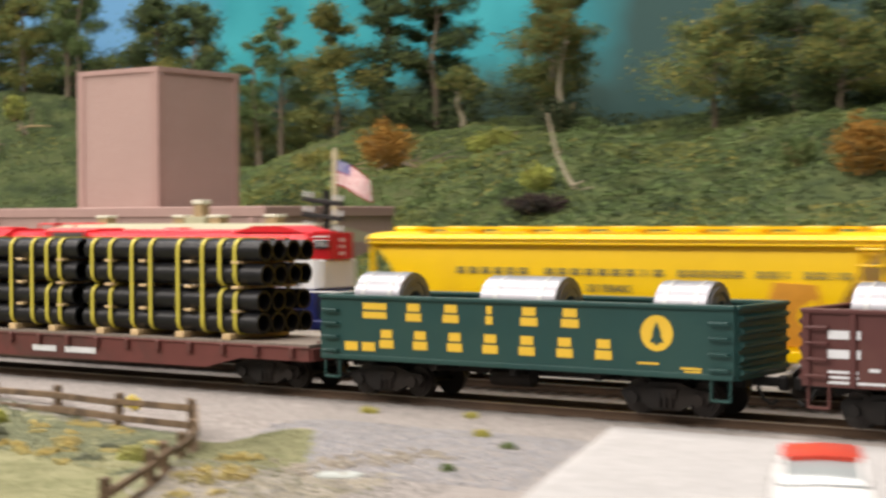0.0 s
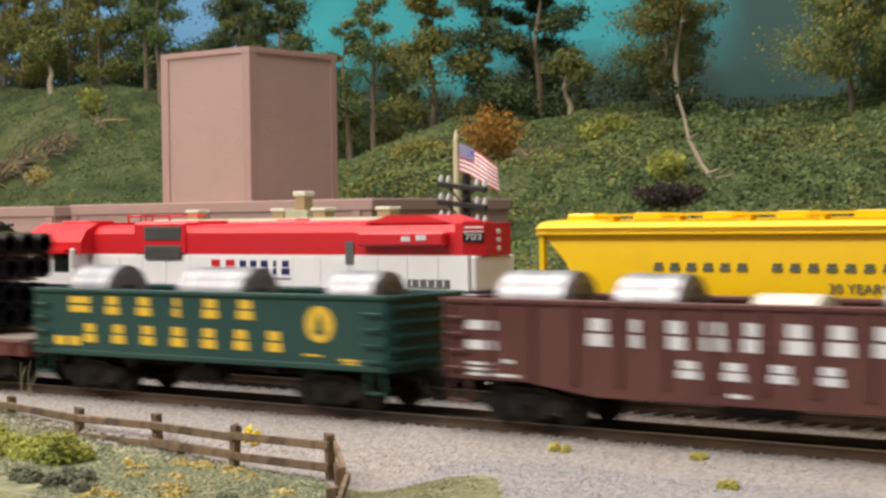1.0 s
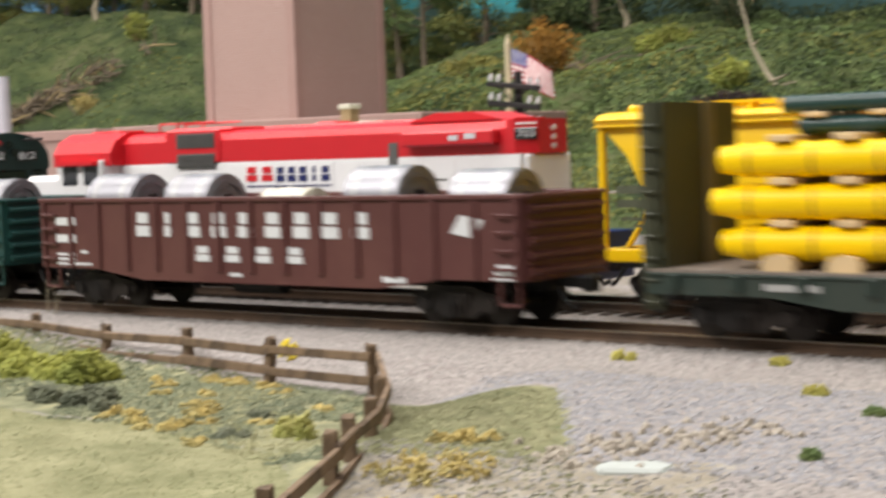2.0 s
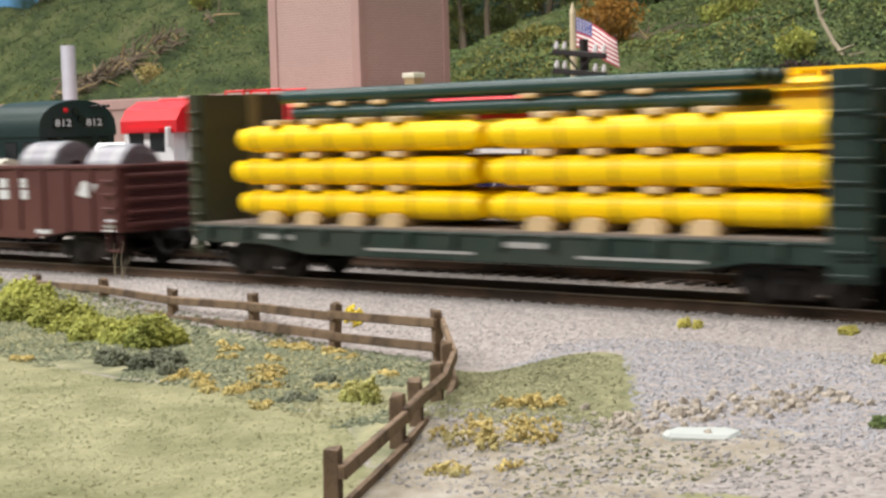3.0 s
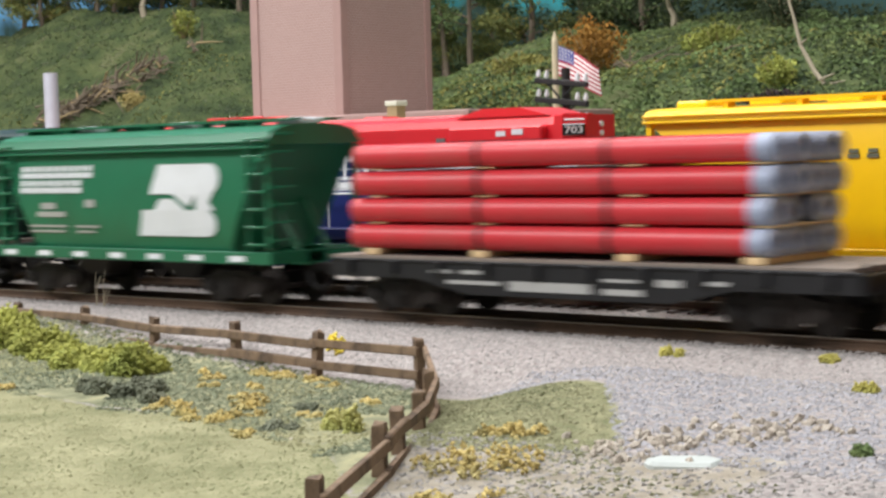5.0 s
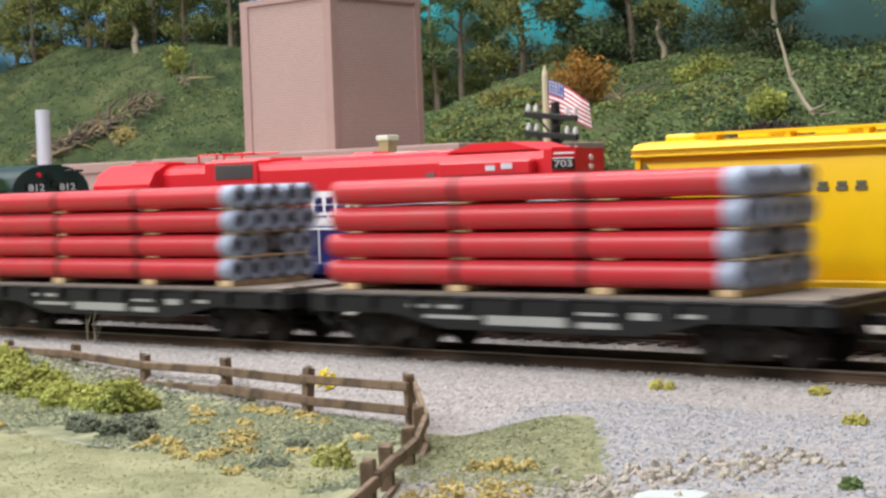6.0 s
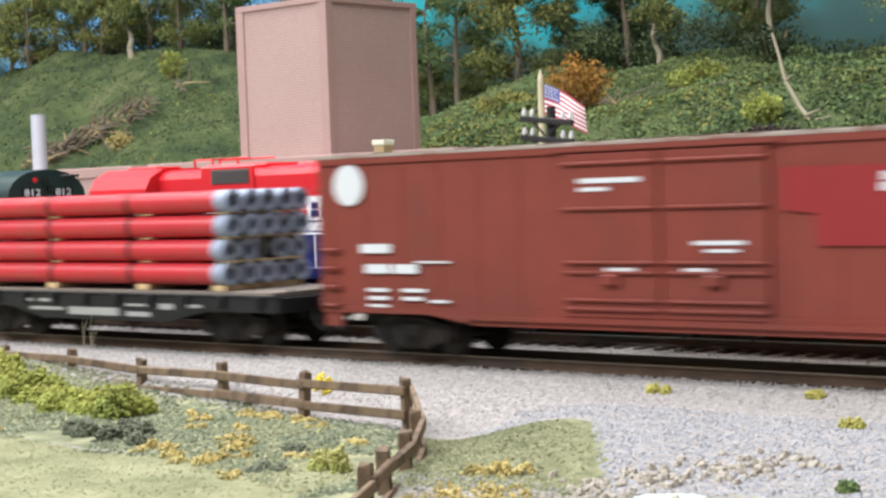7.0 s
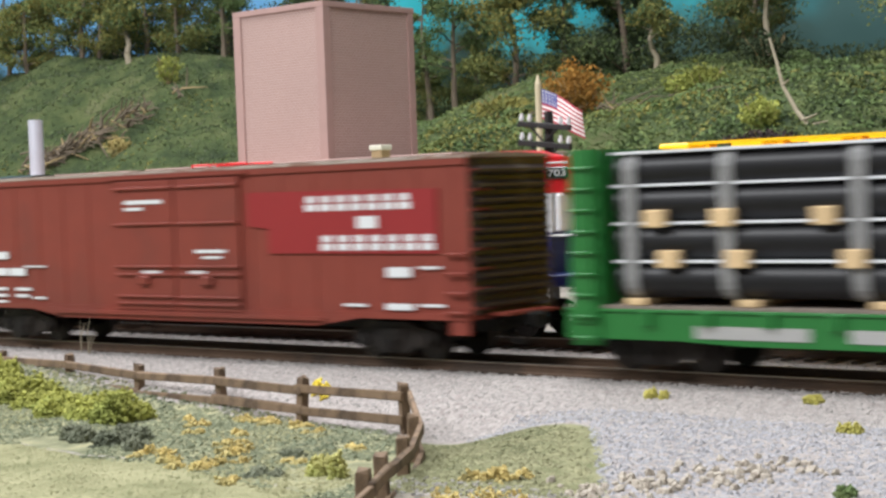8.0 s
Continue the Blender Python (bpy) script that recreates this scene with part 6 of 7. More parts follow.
# ---- gravel ----
def gravel():
    rng = np.random.default_rng(11)
    def keep(n, x0, x1, y0, y1, test):
        x, y = rng.uniform(x0, x1, n), rng.uniform(y0, y1, n)
        k = test(x, y)
        return x[k], y[k]
    def lay(name, x, y, r, m, label, seed, squash=0.8):
        z = height(x, y) * (1 - road_weight(x, y)) - 0.28 * road_weight(x, y)
        ob = scatter(name, OCTA, OCTA_F, np.stack([x, y, z - r * 0.3], 1), r, m, seed=seed, squash=squash, jitter=0.2)
        tagged(ob, label, "gravel", kind="stuff")
    off_road = lambda x, y: road_weight(x, y) < 0.5
    leg = lambda y: np.interp(-y, [2.0, 4.4, 7.6, 10.9, 12.4, 15.2], [3.5, 6.0, 9.0, 11.4, 12.5, 14.0])
    x, y = keep(26000, -22, 22, -4.6, -1.05, lambda x, y: off_road(x, y) & ((y > -3.4) | (x > 4)))
    lay("gravel", x, y, rng.uniform(0.02, 0.045, len(x)), "stone", "fine pale grey gravel beside the track", 21)
    x, y = keep(15000, 8, 21, -10.2, -3.4, lambda x, y: off_road(x, y) & ((x > 11.2 + 0.76 * (-y - 5.4)) | (y > -4.9)))
    lay("gravel_bed", x, y, rng.uniform(0.028, 0.07, len(x)), "bed_stone", "coarse blue-grey gravel bed", 22)
    shapes = []
    for s in range(7):
        bm = nb()
        bmesh.ops.create_icosphere(bm, subdivisions=1, radius=1.0)
        for v in bm.verts:
            v.co *= rng.uniform(0.65, 1.2)
            v.co.z *= 0.7
        shapes.append(finish(bm, "stone_rough"))
    along, across = rng.uniform(-1.9, 1.9, 170), rng.normal(0, 0.42, 170)
    rx = 15.35 + 0.55 * along + 0.82 * across
    ry = -8.7 + 0.83 * along - 0.55 * across
    for i, (x, y) in enumerate(zip(rx, ry)):
        r = float(rng.uniform(0.045, 0.115))
        ob = part("rock", shapes[i % 7], "")
        ob.matrix_basis = pose(x * K, y * K, (float(height(x, y)) + r * 0.15) * K, *rng.uniform(0, 360, 3)) @ Matrix.Diagonal((r, r, r, 1))
        tagged(ob, "broken pale rock lying in the gravel bed", "rock", "rocks in the gravel bed")
    x, y = keep(14000, -40, 40, -1.05, 1.05, lambda x, y: np.abs(np.abs(y) - 0.75) > 0.12)
    lay("track_ballast", x, y, rng.uniform(0.03, 0.06, len(x)), "stone_dark", "dark ballast between the rails", 24)
    x, y = keep(12000, -40, 30, 1.05, 7.5, lambda x, y: np.abs(y - 5) > 0.9)
    lay("yard_ballast", x, y, rng.uniform(0.03, 0.07, len(x)), "stone", "grey ballast between the tracks", 25)
    # flat pale stone
    bm = nb()
    prism(bm, [(-0.45, -0.26), (0.38, -0.34), (0.52, 0.02), (0.30, 0.30), (-0.36, 0.27), (-0.55, 0.0)], "z", -0.15, 0.04)
    bmesh.ops.bevel(bm, geom=bm.edges[:], offset=0.05, segments=1, affect="EDGES")
    tagged(part("flat_stone", bm, "stone_pale", at=(15.95, -10.25, float(height(15.95, -10.25)) + 0.02, 0, 0, 30)), "pale flat stone lying in the gravel", "stone")


M["stone_rough"] = mat("rough_rock", (0.37, 0.33, 0.275), 0.9, vary=0.25, scale=300, second=(0.24, 0.20, 0.16), second_scale=120, random=0.25, bump=0.4)
gravel()


# ---- low plants in the foreground ----
def clump(name, x, y, w, h, n, m, label, category, seed, size=(0.05, 0.11), group="", flat=0.6):
    """A foam bush: many small tufts heaped over its footprint."""
    rng = np.random.default_rng(seed)
    k = 3 + int(w * 3)
    cx, cy = rng.uniform(-0.7, 0.7, k) * w, rng.uniform(-0.5, 0.5, k) * w * flat
    ch = rng.uniform(0.45, 1.0, k) * h
    i = rng.integers(0, k, n)
    d = rng.normal(size=(n, 3))
    d /= np.linalg.norm(d, axis=1, keepdims=True)
    rr = rng.uniform(0.35, 1.0, n) ** 0.5 * rng.uniform(0.8, 1.25, n)
    px = cx[i] + d[:, 0] * rr * w * 0.30
    py = cy[i] + d[:, 1] * rr * w * 0.36 * (0.6 + 0.4 * flat)
    pz = np.abs(d[:, 2]) * rr * ch[i]
    gz = height(x + px, y + py)
    t = thing(name, x, y, float(height(x, y)), label, category, group)
    ob = scatter("foliage", OCTA, OCTA_F, np.stack([px, py, gz - float(height(x, y)) + pz], 1), rng.uniform(*size, n), m, t, seed, jitter=0.35)
    return t


def foreground_plants():
    g = "low bushes along the fence"
    for i, (x, y, w, h, n) in enumerate(((-1.9, -5.3, 1.15, 0.75, 1700), (-3.0, -5.7, 1.0, 0.42, 1000), (-4.8, -4.9, 1.1, 0.42, 1100), (-6.2, -4.4, 1.0, 0.6, 1100), (-8.0, -4.0, 1.2, 0.55, 1200), (-10.0, -3.6, 1.1, 0.5, 800), (-12.8, -3.2, 1.2, 0.5, 800))):
        clump("bush", x, y, w, h, n * 2, "leaf_foam", "bright yellow-green foam bush beside the fence", "bush", 40 + i, (0.025, 0.075), g, 0.9)
    clump("grass_tuft", 8.1, -8.6, 0.55, 0.42, 900, "leaf_straw", "pale yellow-green grass tuft inside the fence", "plant", 58, (0.02, 0.05))
    for i, (x, y, w, h, n) in enumerate(((0.2, -7.9, 0.7, 0.30, 700), (1.5, -8.05, 0.8, 0.32, 800), (2.6, -8.5, 0.5, 0.2, 400), (5.9, -7.3, 0.35, 0.12, 160), (7.0, -9.2, 0.4, 0.12, 200))):
        clump("low_bush", x, y, w, h, n * 2, "leaf_slate", "dark grey-green low bush on the scrubby ground", "bush", 60 + i, (0.025, 0.06), "dark low bushes", 1.1)
    yl = ((3.7, -8.7, 0.30), (4.3, -8.9, 0.22), (5.2, -9.2, 0.28), (5.5, -8.6, 0.30), (4.4, -7.6, 0.30), (4.9, -7.9, 0.26), (4.0, -7.2, 0.22), (3.3, -6.2, 0.2), (1.4, -4.4, 0.26), (2.0, -4.7, 0.26), (2.6, -4.8, 0.18), (3.4, -4.9, 0.22), (4.4, -5.2, 0.16), (1.2, -5.6, 0.2), (2.2, -6.4, 0.18), (6.4, -6.2, 0.16), (0.2, -5.0, 0.16), (7.0, -9.9, 0.2), (6.6, -7.9, 0.18), (12.3, -9.9, 0.2), (12.8, -9.9, 0.28), (13.4, -11.2, 0.4), (12.9, -11.6, 0.4), (13.9, -11.6, 0.35), (-1.9, -8.6, 0.2), (-6.0, -7.2, 0.3), (14.3, -13.0, 0.3))
    for i, (x, y, q) in enumerate(yl):
        clump("flower_tuft", x, y, q * 1.7, q * 0.6, 130, "leaf_yellow", "tuft of orange-yellow flowers in the scrub", "plant", 80 + i, (0.018, 0.05), "yellow flower tufts", 1.4)
    clump("flower_tuft", 2.4, -3.1, 0.38, 0.3, 220, "leaf_lemon", "lemon yellow flower tuft behind the fence", "plant", 118, (0.03, 0.06), "yellow flower tufts")
    for i, (x, y, q, m) in enumerate(((10.4, -2.1, 0.36, "leaf_weed"), (13.55, -1.9, 0.34, "leaf_weed"), (15.45, -4.2, 0.40, "leaf_weed"), (17.2, -5.6, 0.30, "leaf_mid"), (17.7, -9.1, 0.36, "leaf_mid"))):
        clump("weed", x, y, q * 0.8, q * 0.5, 260, m, "small yellow-green weed growing in the gravel", "plant", 120 + i, (0.02, 0.05), "weeds in the gravel")
    # scrub and turf
    rng = np.random.default_rng(5)
    def carpet(name, n, x0, x1, y0, y1, test, size, m, label, seed, lift=0.3):
        x, y = rng.uniform(x0, x1, n), rng.uniform(y0, y1, n)
        k = test(x, y)
        x, y = x[k], y[k]
        r = rng.uniform(*size, len(x))
        ob = scatter(name, OCTA, OCTA_F, np.stack([x, y, height(x, y) + r * (lift - 0.45)], 1), r, m, seed=seed, squash=0.75, jitter=0.35)
        tagged(ob, label, "ground cover", kind="stuff")
    leg = lambda y: np.interp(-y, [2.0, 4.4, 7.6, 10.9, 12.4, 15.2, 19], [3.5, 6.0, 9.0, 11.4, 12.5, 14.0, 15.4])
    edge = lambda x: np.interp(x, [-20, -10, -3.4, 2.2, 4.5, 9.0, 13.0], [-6.5, -7.2, -8.1, -9.3, -8.8, -10.0, -13.5])
    back = lambda x: np.interp(x, [-30, -10.7, -6.6, -0.3, 3.0, 6.0, 9.0], [1.8, -2.1, -2.9, -3.5, -4.0, -4.4, -4.4])
    wave = lambda x, y: rough(x * 2.2, y * 2.2, 4, 20)
    carpet("scrub_cover", 42000, -18, 13, -11, -2.5, lambda x, y: (x < leg(y) - 0.1) & (y < back(x)) & (y > edge(x) - 0.3) & (wave(x, y) > -0.8), (0.025, 0.07), "leaf_grey", "grey-green scrub tufts between fence and lawn", 31)
    carpet("olive_cover", 30000, -18, 13, -11, -2.5, lambda x, y: (x < leg(y) - 0.1) & (y < back(x)) & (y > edge(x) - 0.5) & (wave(x + 9, y) > 0.0), (0.025, 0.07), "turf", "pale olive tufts between fence and lawn", 32)
    carpet("lawn_turf", 34000, -12, 16, -18, -6.5, lambda x, y: (x < leg(y)) & (y < edge(x)) & (wave(x * 0.5, y * 0.5) > -0.9), (0.015, 0.045), "turf", "pale flocked lawn turf", 33, 0.2)
    carpet("soil_tufts", 2600, 9, 18, -18, -10.8, lambda x, y: (x > leg(y) + 0.1) & (wave(x, y) > 0.05), (0.02, 0.06), "leaf_patch", "thin dull tufts on sandy ground", 35)
    carpet("sandy_grit", 2600, 11, 19, -14, -10.0, lambda x, y: (x > leg(y) + 0.1) & (road_weight(x, y) < 0.5), (0.02, 0.06), "stone", "scattered grit on sandy ground", 36)
    carpet("dull_turf", 14000, 6, 15.5, -10.8, -4.8, lambda x, y: (x > leg(y)) & (x < 11.2 + 0.76 * (-y - 5.4) - 1.8 * rng.random(len(x)) ** 2) & (y < -5.1 - 0.5 * rng.random(len(x))), (0.02, 0.05), "leaf_patch", "dull green turf beyond the fence corner", 34)


M["leaf_foam"] = leaf_mat("yellow_green_foam", (0.34, 0.35, 0.09), (0.235, 0.265, 0.07), random=0.4)
M["leaf_straw"] = leaf_mat("straw_grass", (0.40, 0.38, 0.15), (0.30, 0.33, 0.11))
M["leaf_lemon"] = leaf_mat("lemon_flowers", (0.72, 0.58, 0.08), (0.60, 0.46, 0.06))
M["leaf_weed"] = leaf_mat("olive_weed", (0.40, 0.36, 0.10), (0.28, 0.28, 0.07))
M["leaf_slate"] = leaf_mat("slate_foliage", (0.150, 0.160, 0.112), (0.115, 0.128, 0.092))
M["leaf_patch"] = leaf_mat("dull_turf", (0.165, 0.168, 0.095), (0.235, 0.228, 0.135))
foreground_plants()


def dry_weed(x, y, seed):
    rnd = random.Random(seed)
    t = thing("dry_weed", x, y, float(height(x, y)), "thin dry weed stalks beside the rail", "plant", "dry weeds beside the rail")
    for k in range(3):
        bm = nb()
        a, h = rnd.uniform(0.1, 0.9), rnd.uniform(0.5, 1.0)
        mid = (math.sin(a) * h * 0.35, rnd.uniform(-0.1, 0.1), h * 0.6)
        rod(bm, (0, 0, -0.05), mid, 0.012, 4, 0.009)
        rod(bm, mid, (math.sin(a) * h * 0.8, mid[1], h), 0.009, 4, 0.005)
        part("stalk", bm, "pale_trunk", t)


dry_weed(-8.2, -1.35, 3)
dry_weed(-7.7, -1.5, 8)


# ---- hillside ----
def hillside():
    rng = np.random.default_rng(17)
    right = lambda x: smooth01(x, -80, -62)
    def cover(name, n, m, test, size, label, seed):
        x, y = rng.uniform(-132, 14, n), rng.uniform(37, 88, n)
        k = test(x, y)
        x, y = x[k], y[k]
        r = rng.uniform(*size, len(x))
        ob = scatter(name, LEAF, LEAF_F, np.stack([x, y, height(x, y) + r * 0.25 + 0.55 * np.clip(rough(x * 2.6, y * 2.6, 3, 18), 0.0, 1.0) * right(x)], 1), r, m, seed=seed, squash=0.8, jitter=0.3)
        tagged(ob, label, "hillside foliage", kind="stuff")
    w = lambda x, y: rough(x * 0.9 + 3, y * 0.9, 0, 16)
    cover("hill_foliage", 120000, "leaf_mid", lambda x, y: (w(x, y) < 0.9) & (rng.random(len(x)) < 0.12 + 0.88 * right(x)), (0.06, 0.19), "green leafy ground cover on the hillside", 51)
    cover("dark_hill_foliage", 60000, "leaf_dark", lambda x, y: (w(x + 20, y) > 0.1) & (rng.random(len(x)) < 0.06 + 0.94 * right(x)), (0.06, 0.20), "dark green ground cover on the hillside", 52)
    cover("olive_hill_foliage", 70000, "leaf_olive", lambda x, y: ((w(x - 11, y) > 0.15) | ((x > -54) & (x < -22) & (y < 68) & (w(x, y) > -0.8))) & (y < 74) & (rng.random(len(x)) < 0.3 + 0.7 * right(x)), (0.05, 0.17), "olive yellow ground cover on the hillside", 53)
    n = 22000
    x, y = rng.uniform(-132, 12, n), rng.uniform(82, 95, n)
    top = 0.8 + 3.0 * np.clip(0.5 + 0.5 * np.sin(x * 0.55) + 0.4 * np.sin(x * 1.7 + 1), 0.05, 1.2) * np.where((x > -72) & (x < -58), 0.5, 1.0) * np.where(x > -36, 0.22, 1.0)
    r = rng.uniform(0.06, 0.18, n)
    ob = scatter("ridge_undergrowth", LEAF, LEAF_F, np.stack([x, y, height(x, y) + top * rng.random(n) ** 1.3], 1), r, "leaf_dark", seed=57, jitter=0.35)
    tagged(ob, "dark undergrowth between the ridge trees", "undergrowth", kind="stuff")
    cover("grey_hill_foliage", 24000, "leaf_grey", lambda x, y: y > 66 + 3 * w(x + 5, y), (0.05, 0.14), "grey-green ground cover near the ridge", 54)
    cover("hill_grass", 100000, "leaf_grass", lambda x, y: (x < -62) & (w(x, y) > -1.6), (0.05, 0.13), "short grey-green grass on the slope", 55)


def hill_bush(x, y, w, h, n, m, label, seed, lift=0.0):
    rng = np.random.default_rng(seed)
    n *= 2
    d = rng.normal(size=(n, 3))
    d /= np.linalg.norm(d, axis=1, keepdims=True)
    lob = 1 + 0.35 * np.sin(5 * d[:, 0] + 3 * d[:, 2]) * np.cos(4 * d[:, 1])
    r = rng.uniform(0.25, 1.0, n) ** 0.6 * lob
    z0 = float(height(x, y))
    t = thing("hill_bush", x, y, z0, label, "bush", "bushes on the hillside")
    scatter("foliage", LEAF, LEAF_F, np.stack([d[:, 0] * r * w, d[:, 1] * r * w, h * 0.55 + d[:, 2] * r * h * 0.6 + lift], 1), rng.uniform(0.06, 0.17, n), m, t, seed, jitter=0.35)
    rnd = random.Random(seed)
    for k in range(9):
        a = rnd.uniform(0, 6.28)
        bm = nb()
        rod(bm, (0, 0, -0.3), (math.cos(a) * w * 0.8, math.sin(a) * w * 0.8, h * rnd.uniform(0.5, 1.1)), 0.06, 4, 0.02)
        part("stem", bm, "dry_twig", t)


def twig_pile(points, seed, label, n=70, spread=2.2, name="brush_pile", thick=1.0):
    rnd = random.Random(seed)
    x, y = points[0]
    z0 = float(height(x, y))
    t = thing(name, x, y, z0, label, "dead branches")
    for k in range(n):
        px, py = points[rnd.randrange(len(points))]
        px += rnd.gauss(0, spread)
        py += rnd.gauss(0, spread * 0.5)
        a = rnd.gauss(0.35, 0.7)
        L = rnd.uniform(0.8, 3.4)
        z = float(height(px, py)) - z0 + rnd.uniform(0.3, 1.3)
        bm = nb()
        p = Vector((px - x, py - y, z))
        q = p + Vector((math.cos(a) * L, rnd.uniform(-0.5, 0.5), math.sin(a) * L * 0.6))
        m = p.lerp(q, 0.5) + Vector((0, 0, rnd.uniform(-0.2, 0.3)))
        rod(bm, p, m, 0.11 * thick, 5, 0.08 * thick)
        rod(bm, m, q, 0.08 * thick, 5, 0.03 * thick)
        part("twig", bm, "bark" if k % 5 else "dry_twig", t)


def dead_trunk():
    z0 = float(height(-16.5, 54.0))
    t = thing("dead_tree", -16.5, 54.0, z0, "bare pale leaning dead tree trunk on the slope", "dead tree")
    bm = nb()
    pts = [(0.3, 0.0, -0.3), (-0.6, 0.2, 0.7), (-1.5, 0.3, 2.2), (-1.9, 0.4, 3.6), (-2.3, 0.4, 4.9)]
    for i, (a, b) in enumerate(zip(pts, pts[1:])):
        rod(bm, a, b, 0.15 - 0.019 * i, 8, 0.131 - 0.019 * i)
    part("trunk", bm, "pale_trunk", t, smooth=True)
    for a, b in (((0.2, 0, -0.1), (1.3, 0.1, 0.1)), ((-0.2, 0, 0.2), (0.9, -0.3, 0.5)), ((-1.5, 0.3, 2.2), (-1.0, 0.1, 2.5))):
        bm = nb()
        rod(bm, a, b, 0.1, 6, 0.03)
        part("root", bm, "pale_trunk", t)


hillside()
for bx, by, bw, bh, bn, bmat, blabel in ((-40.5, 66.0, 2.2, 3.0, 900, "leaf_rust", "rusty orange dry bush on the hillside"), (-36.8, 61.0, 1.6, 2.2, 500, "leaf_rust", "rusty orange dry bush on the hillside"), (2.0, 56.0, 2.0, 3.0, 800, "leaf_rust", "rusty orange dry bush on the hillside"),
                                     (-34.0, 72.0, 1.8, 2.2, 420, "leaf_bright", "yellow-green bush on the hillside"), (-18.9, 53.4, 1.1, 1.5, 380, "leaf_bright", "yellow-green bush by the dead tree"), (-36.5, 73.5, 1.5, 1.6, 300, "leaf_bright", "yellow-green bush on the hillside"),
                                     (-92.0, 73.0, 1.2, 2.4, 300, "leaf_bright", "yellow-green bush on the hillside"), (-33.0, 79.0, 1.9, 2.2, 600, "leaf_dark", "dark evergreen bush near the ridge"), (-17.2, 50.6, 1.9, 1.1, 500, "leaf_maroon", "dark maroon bush low on the slope"),
                                     (-88.5, 64.0, 1.0, 1.5, 300, "leaf_yellow", "yellow dry grass tuft on the slope"), (-45.5, 64.5, 2.6, 1.4, 500, "leaf_olive", "olive bush on the hillside"), (-3.0, 58.0, 1.4, 1.8, 400, "leaf_mid", "green bush on the hillside")):
    if bmat not in M:
        M[bmat] = leaf_mat("maroon_foliage", (0.060, 0.040, 0.038), (0.045, 0.04, 0.035))
    hill_bush(bx, by, bw, bh, bn, bmat, blabel, int(abs(bx * 7 + by)))
twig_pile([(-98.0, 62.5), (-96.5, 62.8), (-95.0, 63.5), (-93.0, 65.0), (-91.0, 67.0)], 9, "heap of brown dead branches on the slope", 230, 1.4)
twig_pile([(-89.0, 71.5)], 12, "dry forked branch lying on the slope", 7, 0.9, "fallen_branch")
twig_pile([(-33.0, 57.0), (-36.0, 62.0)], 14, "thin dry stalks among the hillside bushes", 18, 2.4, "dry_stalks", 0.5)
dead_trunk()


# ---- trees ----
def tree(kind, seed, H, spread, leaves, m, bare=0.35, label="", m2=None, trunk="bark"):
    rnd = random.Random(seed)
    rng = np.random.default_rng(seed)
    t = thing("tree", 0, -400, -20, label, "tree", "trees along the ridge")
    bm = nb()
    pts = [Vector((0, 0, -0.6))]
    n = 7
    for i in range(1, n + 1):
        pts.append(Vector((rnd.gauss(0, 0.18) + pts[-1].x, rnd.gauss(0, 0.18) + pts[-1].y, H * i / n)))
    for i in range(n):
        rod(bm, pts[i], pts[i + 1], 0.26 * (1 - i / (n + 0.6)), 7, 0.26 * (1 - (i + 1) / (n + 0.6)))
    part("trunk", bm, trunk, t, smooth=True)
    heads = []
    for k in range(22):
        u = rnd.uniform(bare, 0.98)
        b = pts[min(n - 1, int(u * n))].lerp(pts[min(n, int(u * n) + 1)], (u * n) % 1)
        a = rnd.uniform(0, 6.283)
        L = spread * (1.15 - 0.75 * (u - bare) / (1 - bare)) * rnd.uniform(0.55, 1.1)
        e = b + Vector((math.cos(a) * L, math.sin(a) * L, L * rnd.uniform(0.1, 0.55)))
        bm = nb()
        rod(bm, b, e, 0.075, 5, 0.02)
        part("limb", bm, trunk, t)
        heads += [(e, L * 0.42), (b.lerp(e, 0.6), L * 0.36)]
    heads.append((pts[-1], spread * 0.35))
    c = np.array([h[0] for h in heads])
    s = np.array([max(0.45, h[1]) for h in heads])
    leaves = int(leaves * 2.0)
    i = rng.integers(0, len(heads), leaves)
    pos = c[i] + rng.normal(size=(leaves, 3)) * s[i, None] * np.array([0.50, 0.50, 0.34])
    half = int(leaves * 0.62)
    size = rng.uniform(0.05, 0.145, leaves)
    scatter("crown", LEAF, LEAF_F, pos[:half], size[:half], m, t, seed, jitter=0.35)
    scatter("inner_crown", LEAF, LEAF_F, pos[half:], size[half:], m2 or m, t, seed + 1, jitter=0.35)
    return t


TREES = {
    "dark": tree("dark", 201, 11.5, 3.6, 6500, "leaf_dark", 0.03, "tall dark green tree on the ridge", "leaf_mid"),
    "mid": tree("mid", 202, 10.5, 3.8, 5600, "leaf_mid", 0.08, "green leafy tree on the ridge", "leaf_olive"),
    "olive": tree("olive", 203, 9.5, 3.5, 5000, "leaf_olive", 0.05, "olive green tree on the ridge", "leaf_mid"),
    "thin": tree("thin", 204, 11.5, 2.8, 1900, "leaf_mid", 0.15, "thin airy grey-green tree on the ridge", "leaf_mid"),
    "rust": tree("rust", 205, 11.0, 3.7, 4600, "leaf_mid", 0.42, "green tree with rusty leaves and bare lower trunk", "leaf_rust2", "pale_trunk") if not M.update({"leaf_rust2": leaf_mat("autumn_foliage", (0.22, 0.14, 0.035), (0.12, 0.11, 0.03))}) else None,
    "small": tree("small", 206, 5.0, 2.0, 1500, "leaf_mid", 0.4, "small round tree with a pale bare trunk", "leaf_olive", "pale_trunk"),
    "wide": tree("wide", 207, 8.5, 5.0, 5600, "leaf_mid", 0.15, "wide spreading green tree with dry branches", "leaf_olive"),
}
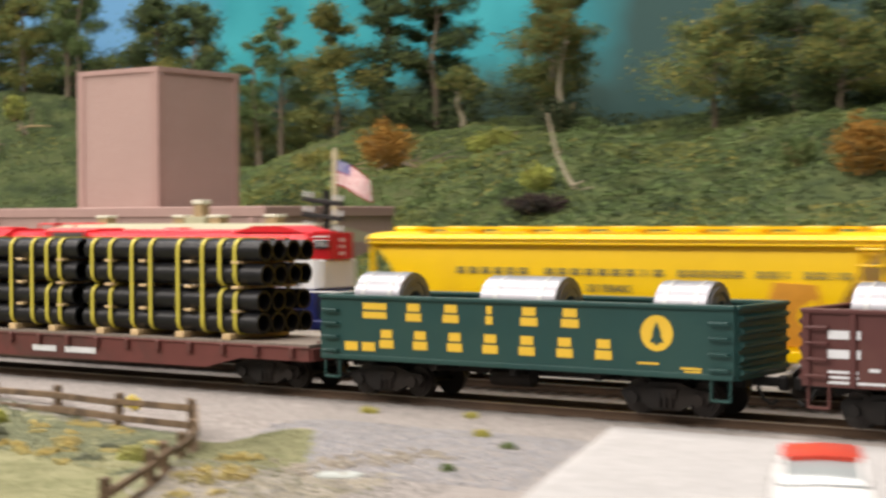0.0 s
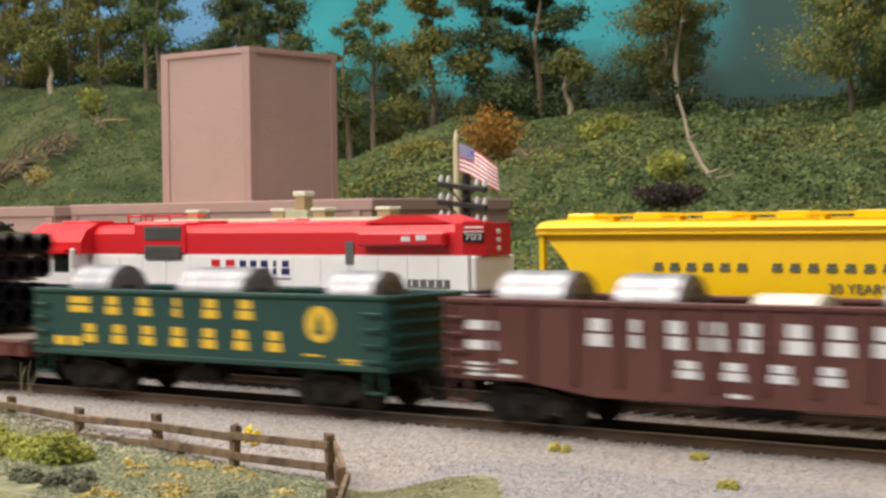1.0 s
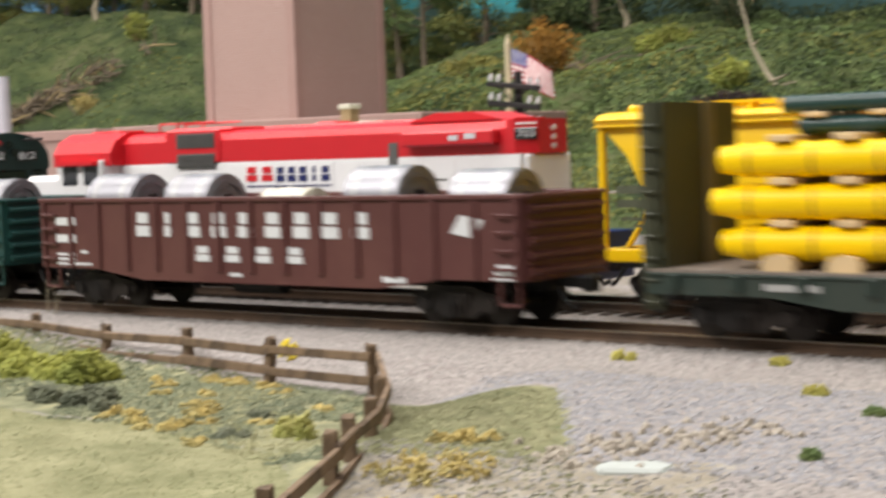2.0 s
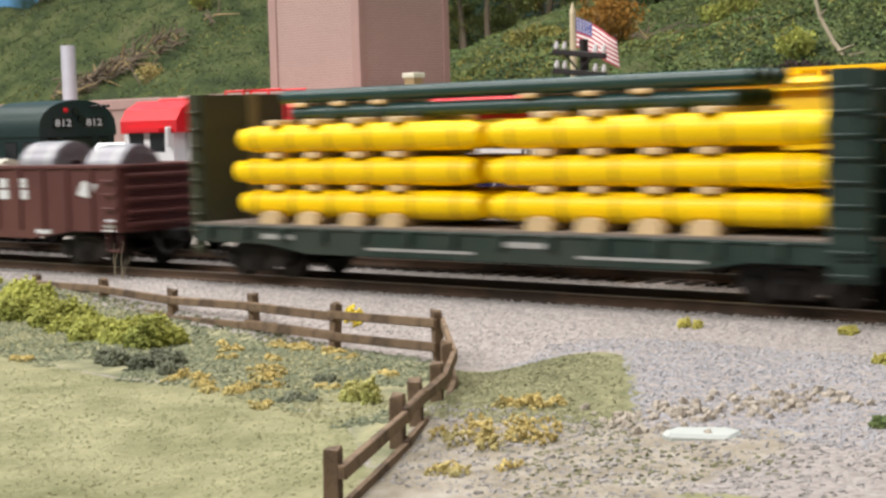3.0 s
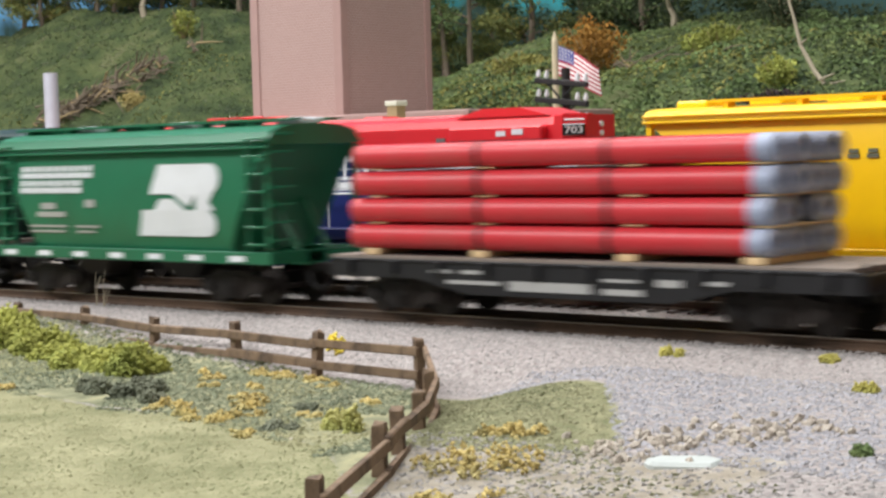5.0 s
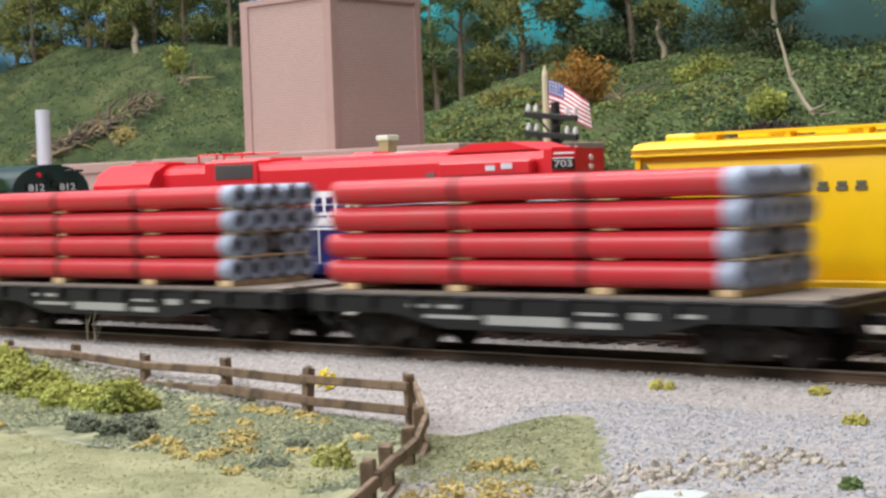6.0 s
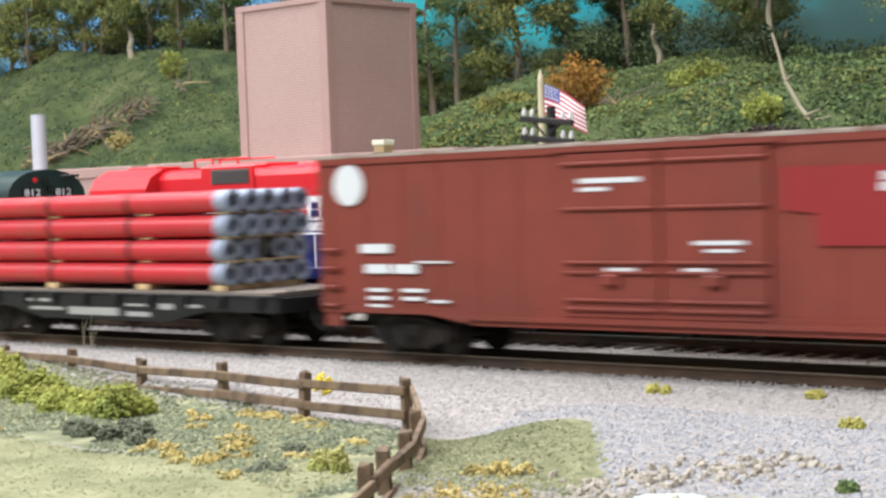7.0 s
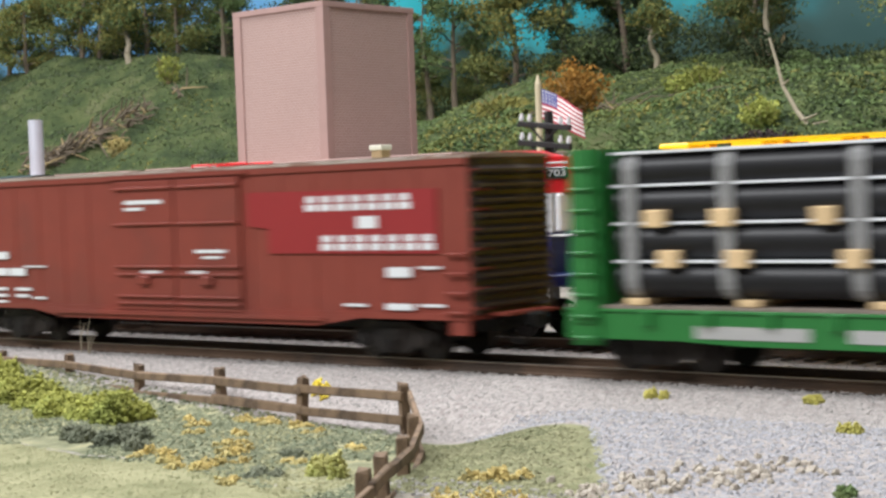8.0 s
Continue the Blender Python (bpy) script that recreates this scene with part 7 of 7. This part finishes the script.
PLANTED = [("mid", -124, 78, 1.1), ("olive", -119, 77, 1.1), ("mid", -114, 80, 1.2), ("olive", -110, 79, 1.0), ("mid", -106, 82, 1.1), ("small", -102.5, 77, 1.3), ("olive", -97, 78.5, 1.0), ("thin", -92, 80, 1.1), ("dark", -95.5, 84, 1.15), ("thin", -89, 79, 1.1), ("dark", -80, 80, 1.1),
           ("mid", -86, 86, 1.1), ("dark", -73.5, 80, 1.1), ("olive", -76.5, 78, 0.8), ("thin", -66, 80, 1.15), ("thin", -62.5, 79, 1.1), ("olive", -68.5, 82, 0.7), ("mid", -64.5, 84, 0.7), ("olive", -55.8, 78.5, 1.15), ("dark", -53.5, 83, 1.2), ("dark", -48.5, 84, 1.3), ("dark", -51.0, 86, 1.1), ("small", -43.2, 80.3, 1.05), ("rust", -34.2, 82, 1.05),
           ("mid", -38.5, 87, 1.0), ("wide", -19.0, 79, 1.0), ("mid", -17.5, 84, 1.1), ("dark", -13.5, 82, 1.1), ("wide", -9.0, 80, 0.95), ("dark", -6.0, 85, 1.2), ("mid", -2.0, 80, 1.1), ("dark", 3.0, 84, 1.2), ("olive", 6.5, 80, 1.0),
           ("dark", -127, 86, 1.2), ("dark", -117, 87, 1.2), ("dark", -108.5, 88, 1.2), ("dark", -101, 89, 1.2), ("dark", -90, 91, 1.0), ("mid", -82.5, 90, 0.9), ("dark", -70, 91, 0.75), ("dark", -60, 91, 0.7), ("dark", -42, 91, 0.8), ("dark", -16, 91, 1.2), ("dark", -10, 92, 1.2), ("mid", 1, 92, 1.2)]
RND = random.Random(77)
USED = set()
for tk, tx, ty, ts in PLANTED:
    m = pose(tx * K, ty * K, float(height(tx, ty)) * K, RND.uniform(-4, 4), RND.uniform(-4, 4), RND.uniform(0, 360)) @ Matrix.Diagonal((ts, ts, ts * RND.uniform(0.92, 1.1), 1))
    if tk not in USED:
        USED.add(tk)
        TREES[tk].matrix_basis = m
    else:
        base = TREES[tk]
        keep_scale = base.scale.copy()
        base.scale = (1, 1, 1)
        copy_thing(base, m)
        base.scale = keep_scale

# ---- the train's run ----
TRAIN = [(0, 0.0), (0.5, -7.85), (1.0, -15.6), (1.5, -23.2), (2.0, -30.65), (2.75, -41.9), (3.5, -53.15), (4.0, -60.2), (4.5, -67.25), (5.25, -77.95), (6.0, -88.65), (6.5, -95.8), (7.0, -102.85), (7.5, -109.95), (8.0, -117.05)]


def motions():
    for ob, x, y, z in MOVING:
        walk(ob, [(t, pose((x + d) * K, y * K, z * K)) for t, d in TRAIN])
    # wheelsets roll with the train
    span = [f / 30 for f in range(241)]
    run = np.interp(span, [t for t, _ in TRAIN], [d for _, d in TRAIN])
    turn = [(t, -math.degrees(d / 0.42)) for t, d in zip(span, run)]
    for ob, wx in WHEELS:
        walk(ob, [(t, pose(wx * K, 0, 0.42 * K, 0, -a, 0)) for t, a in turn])


motions()
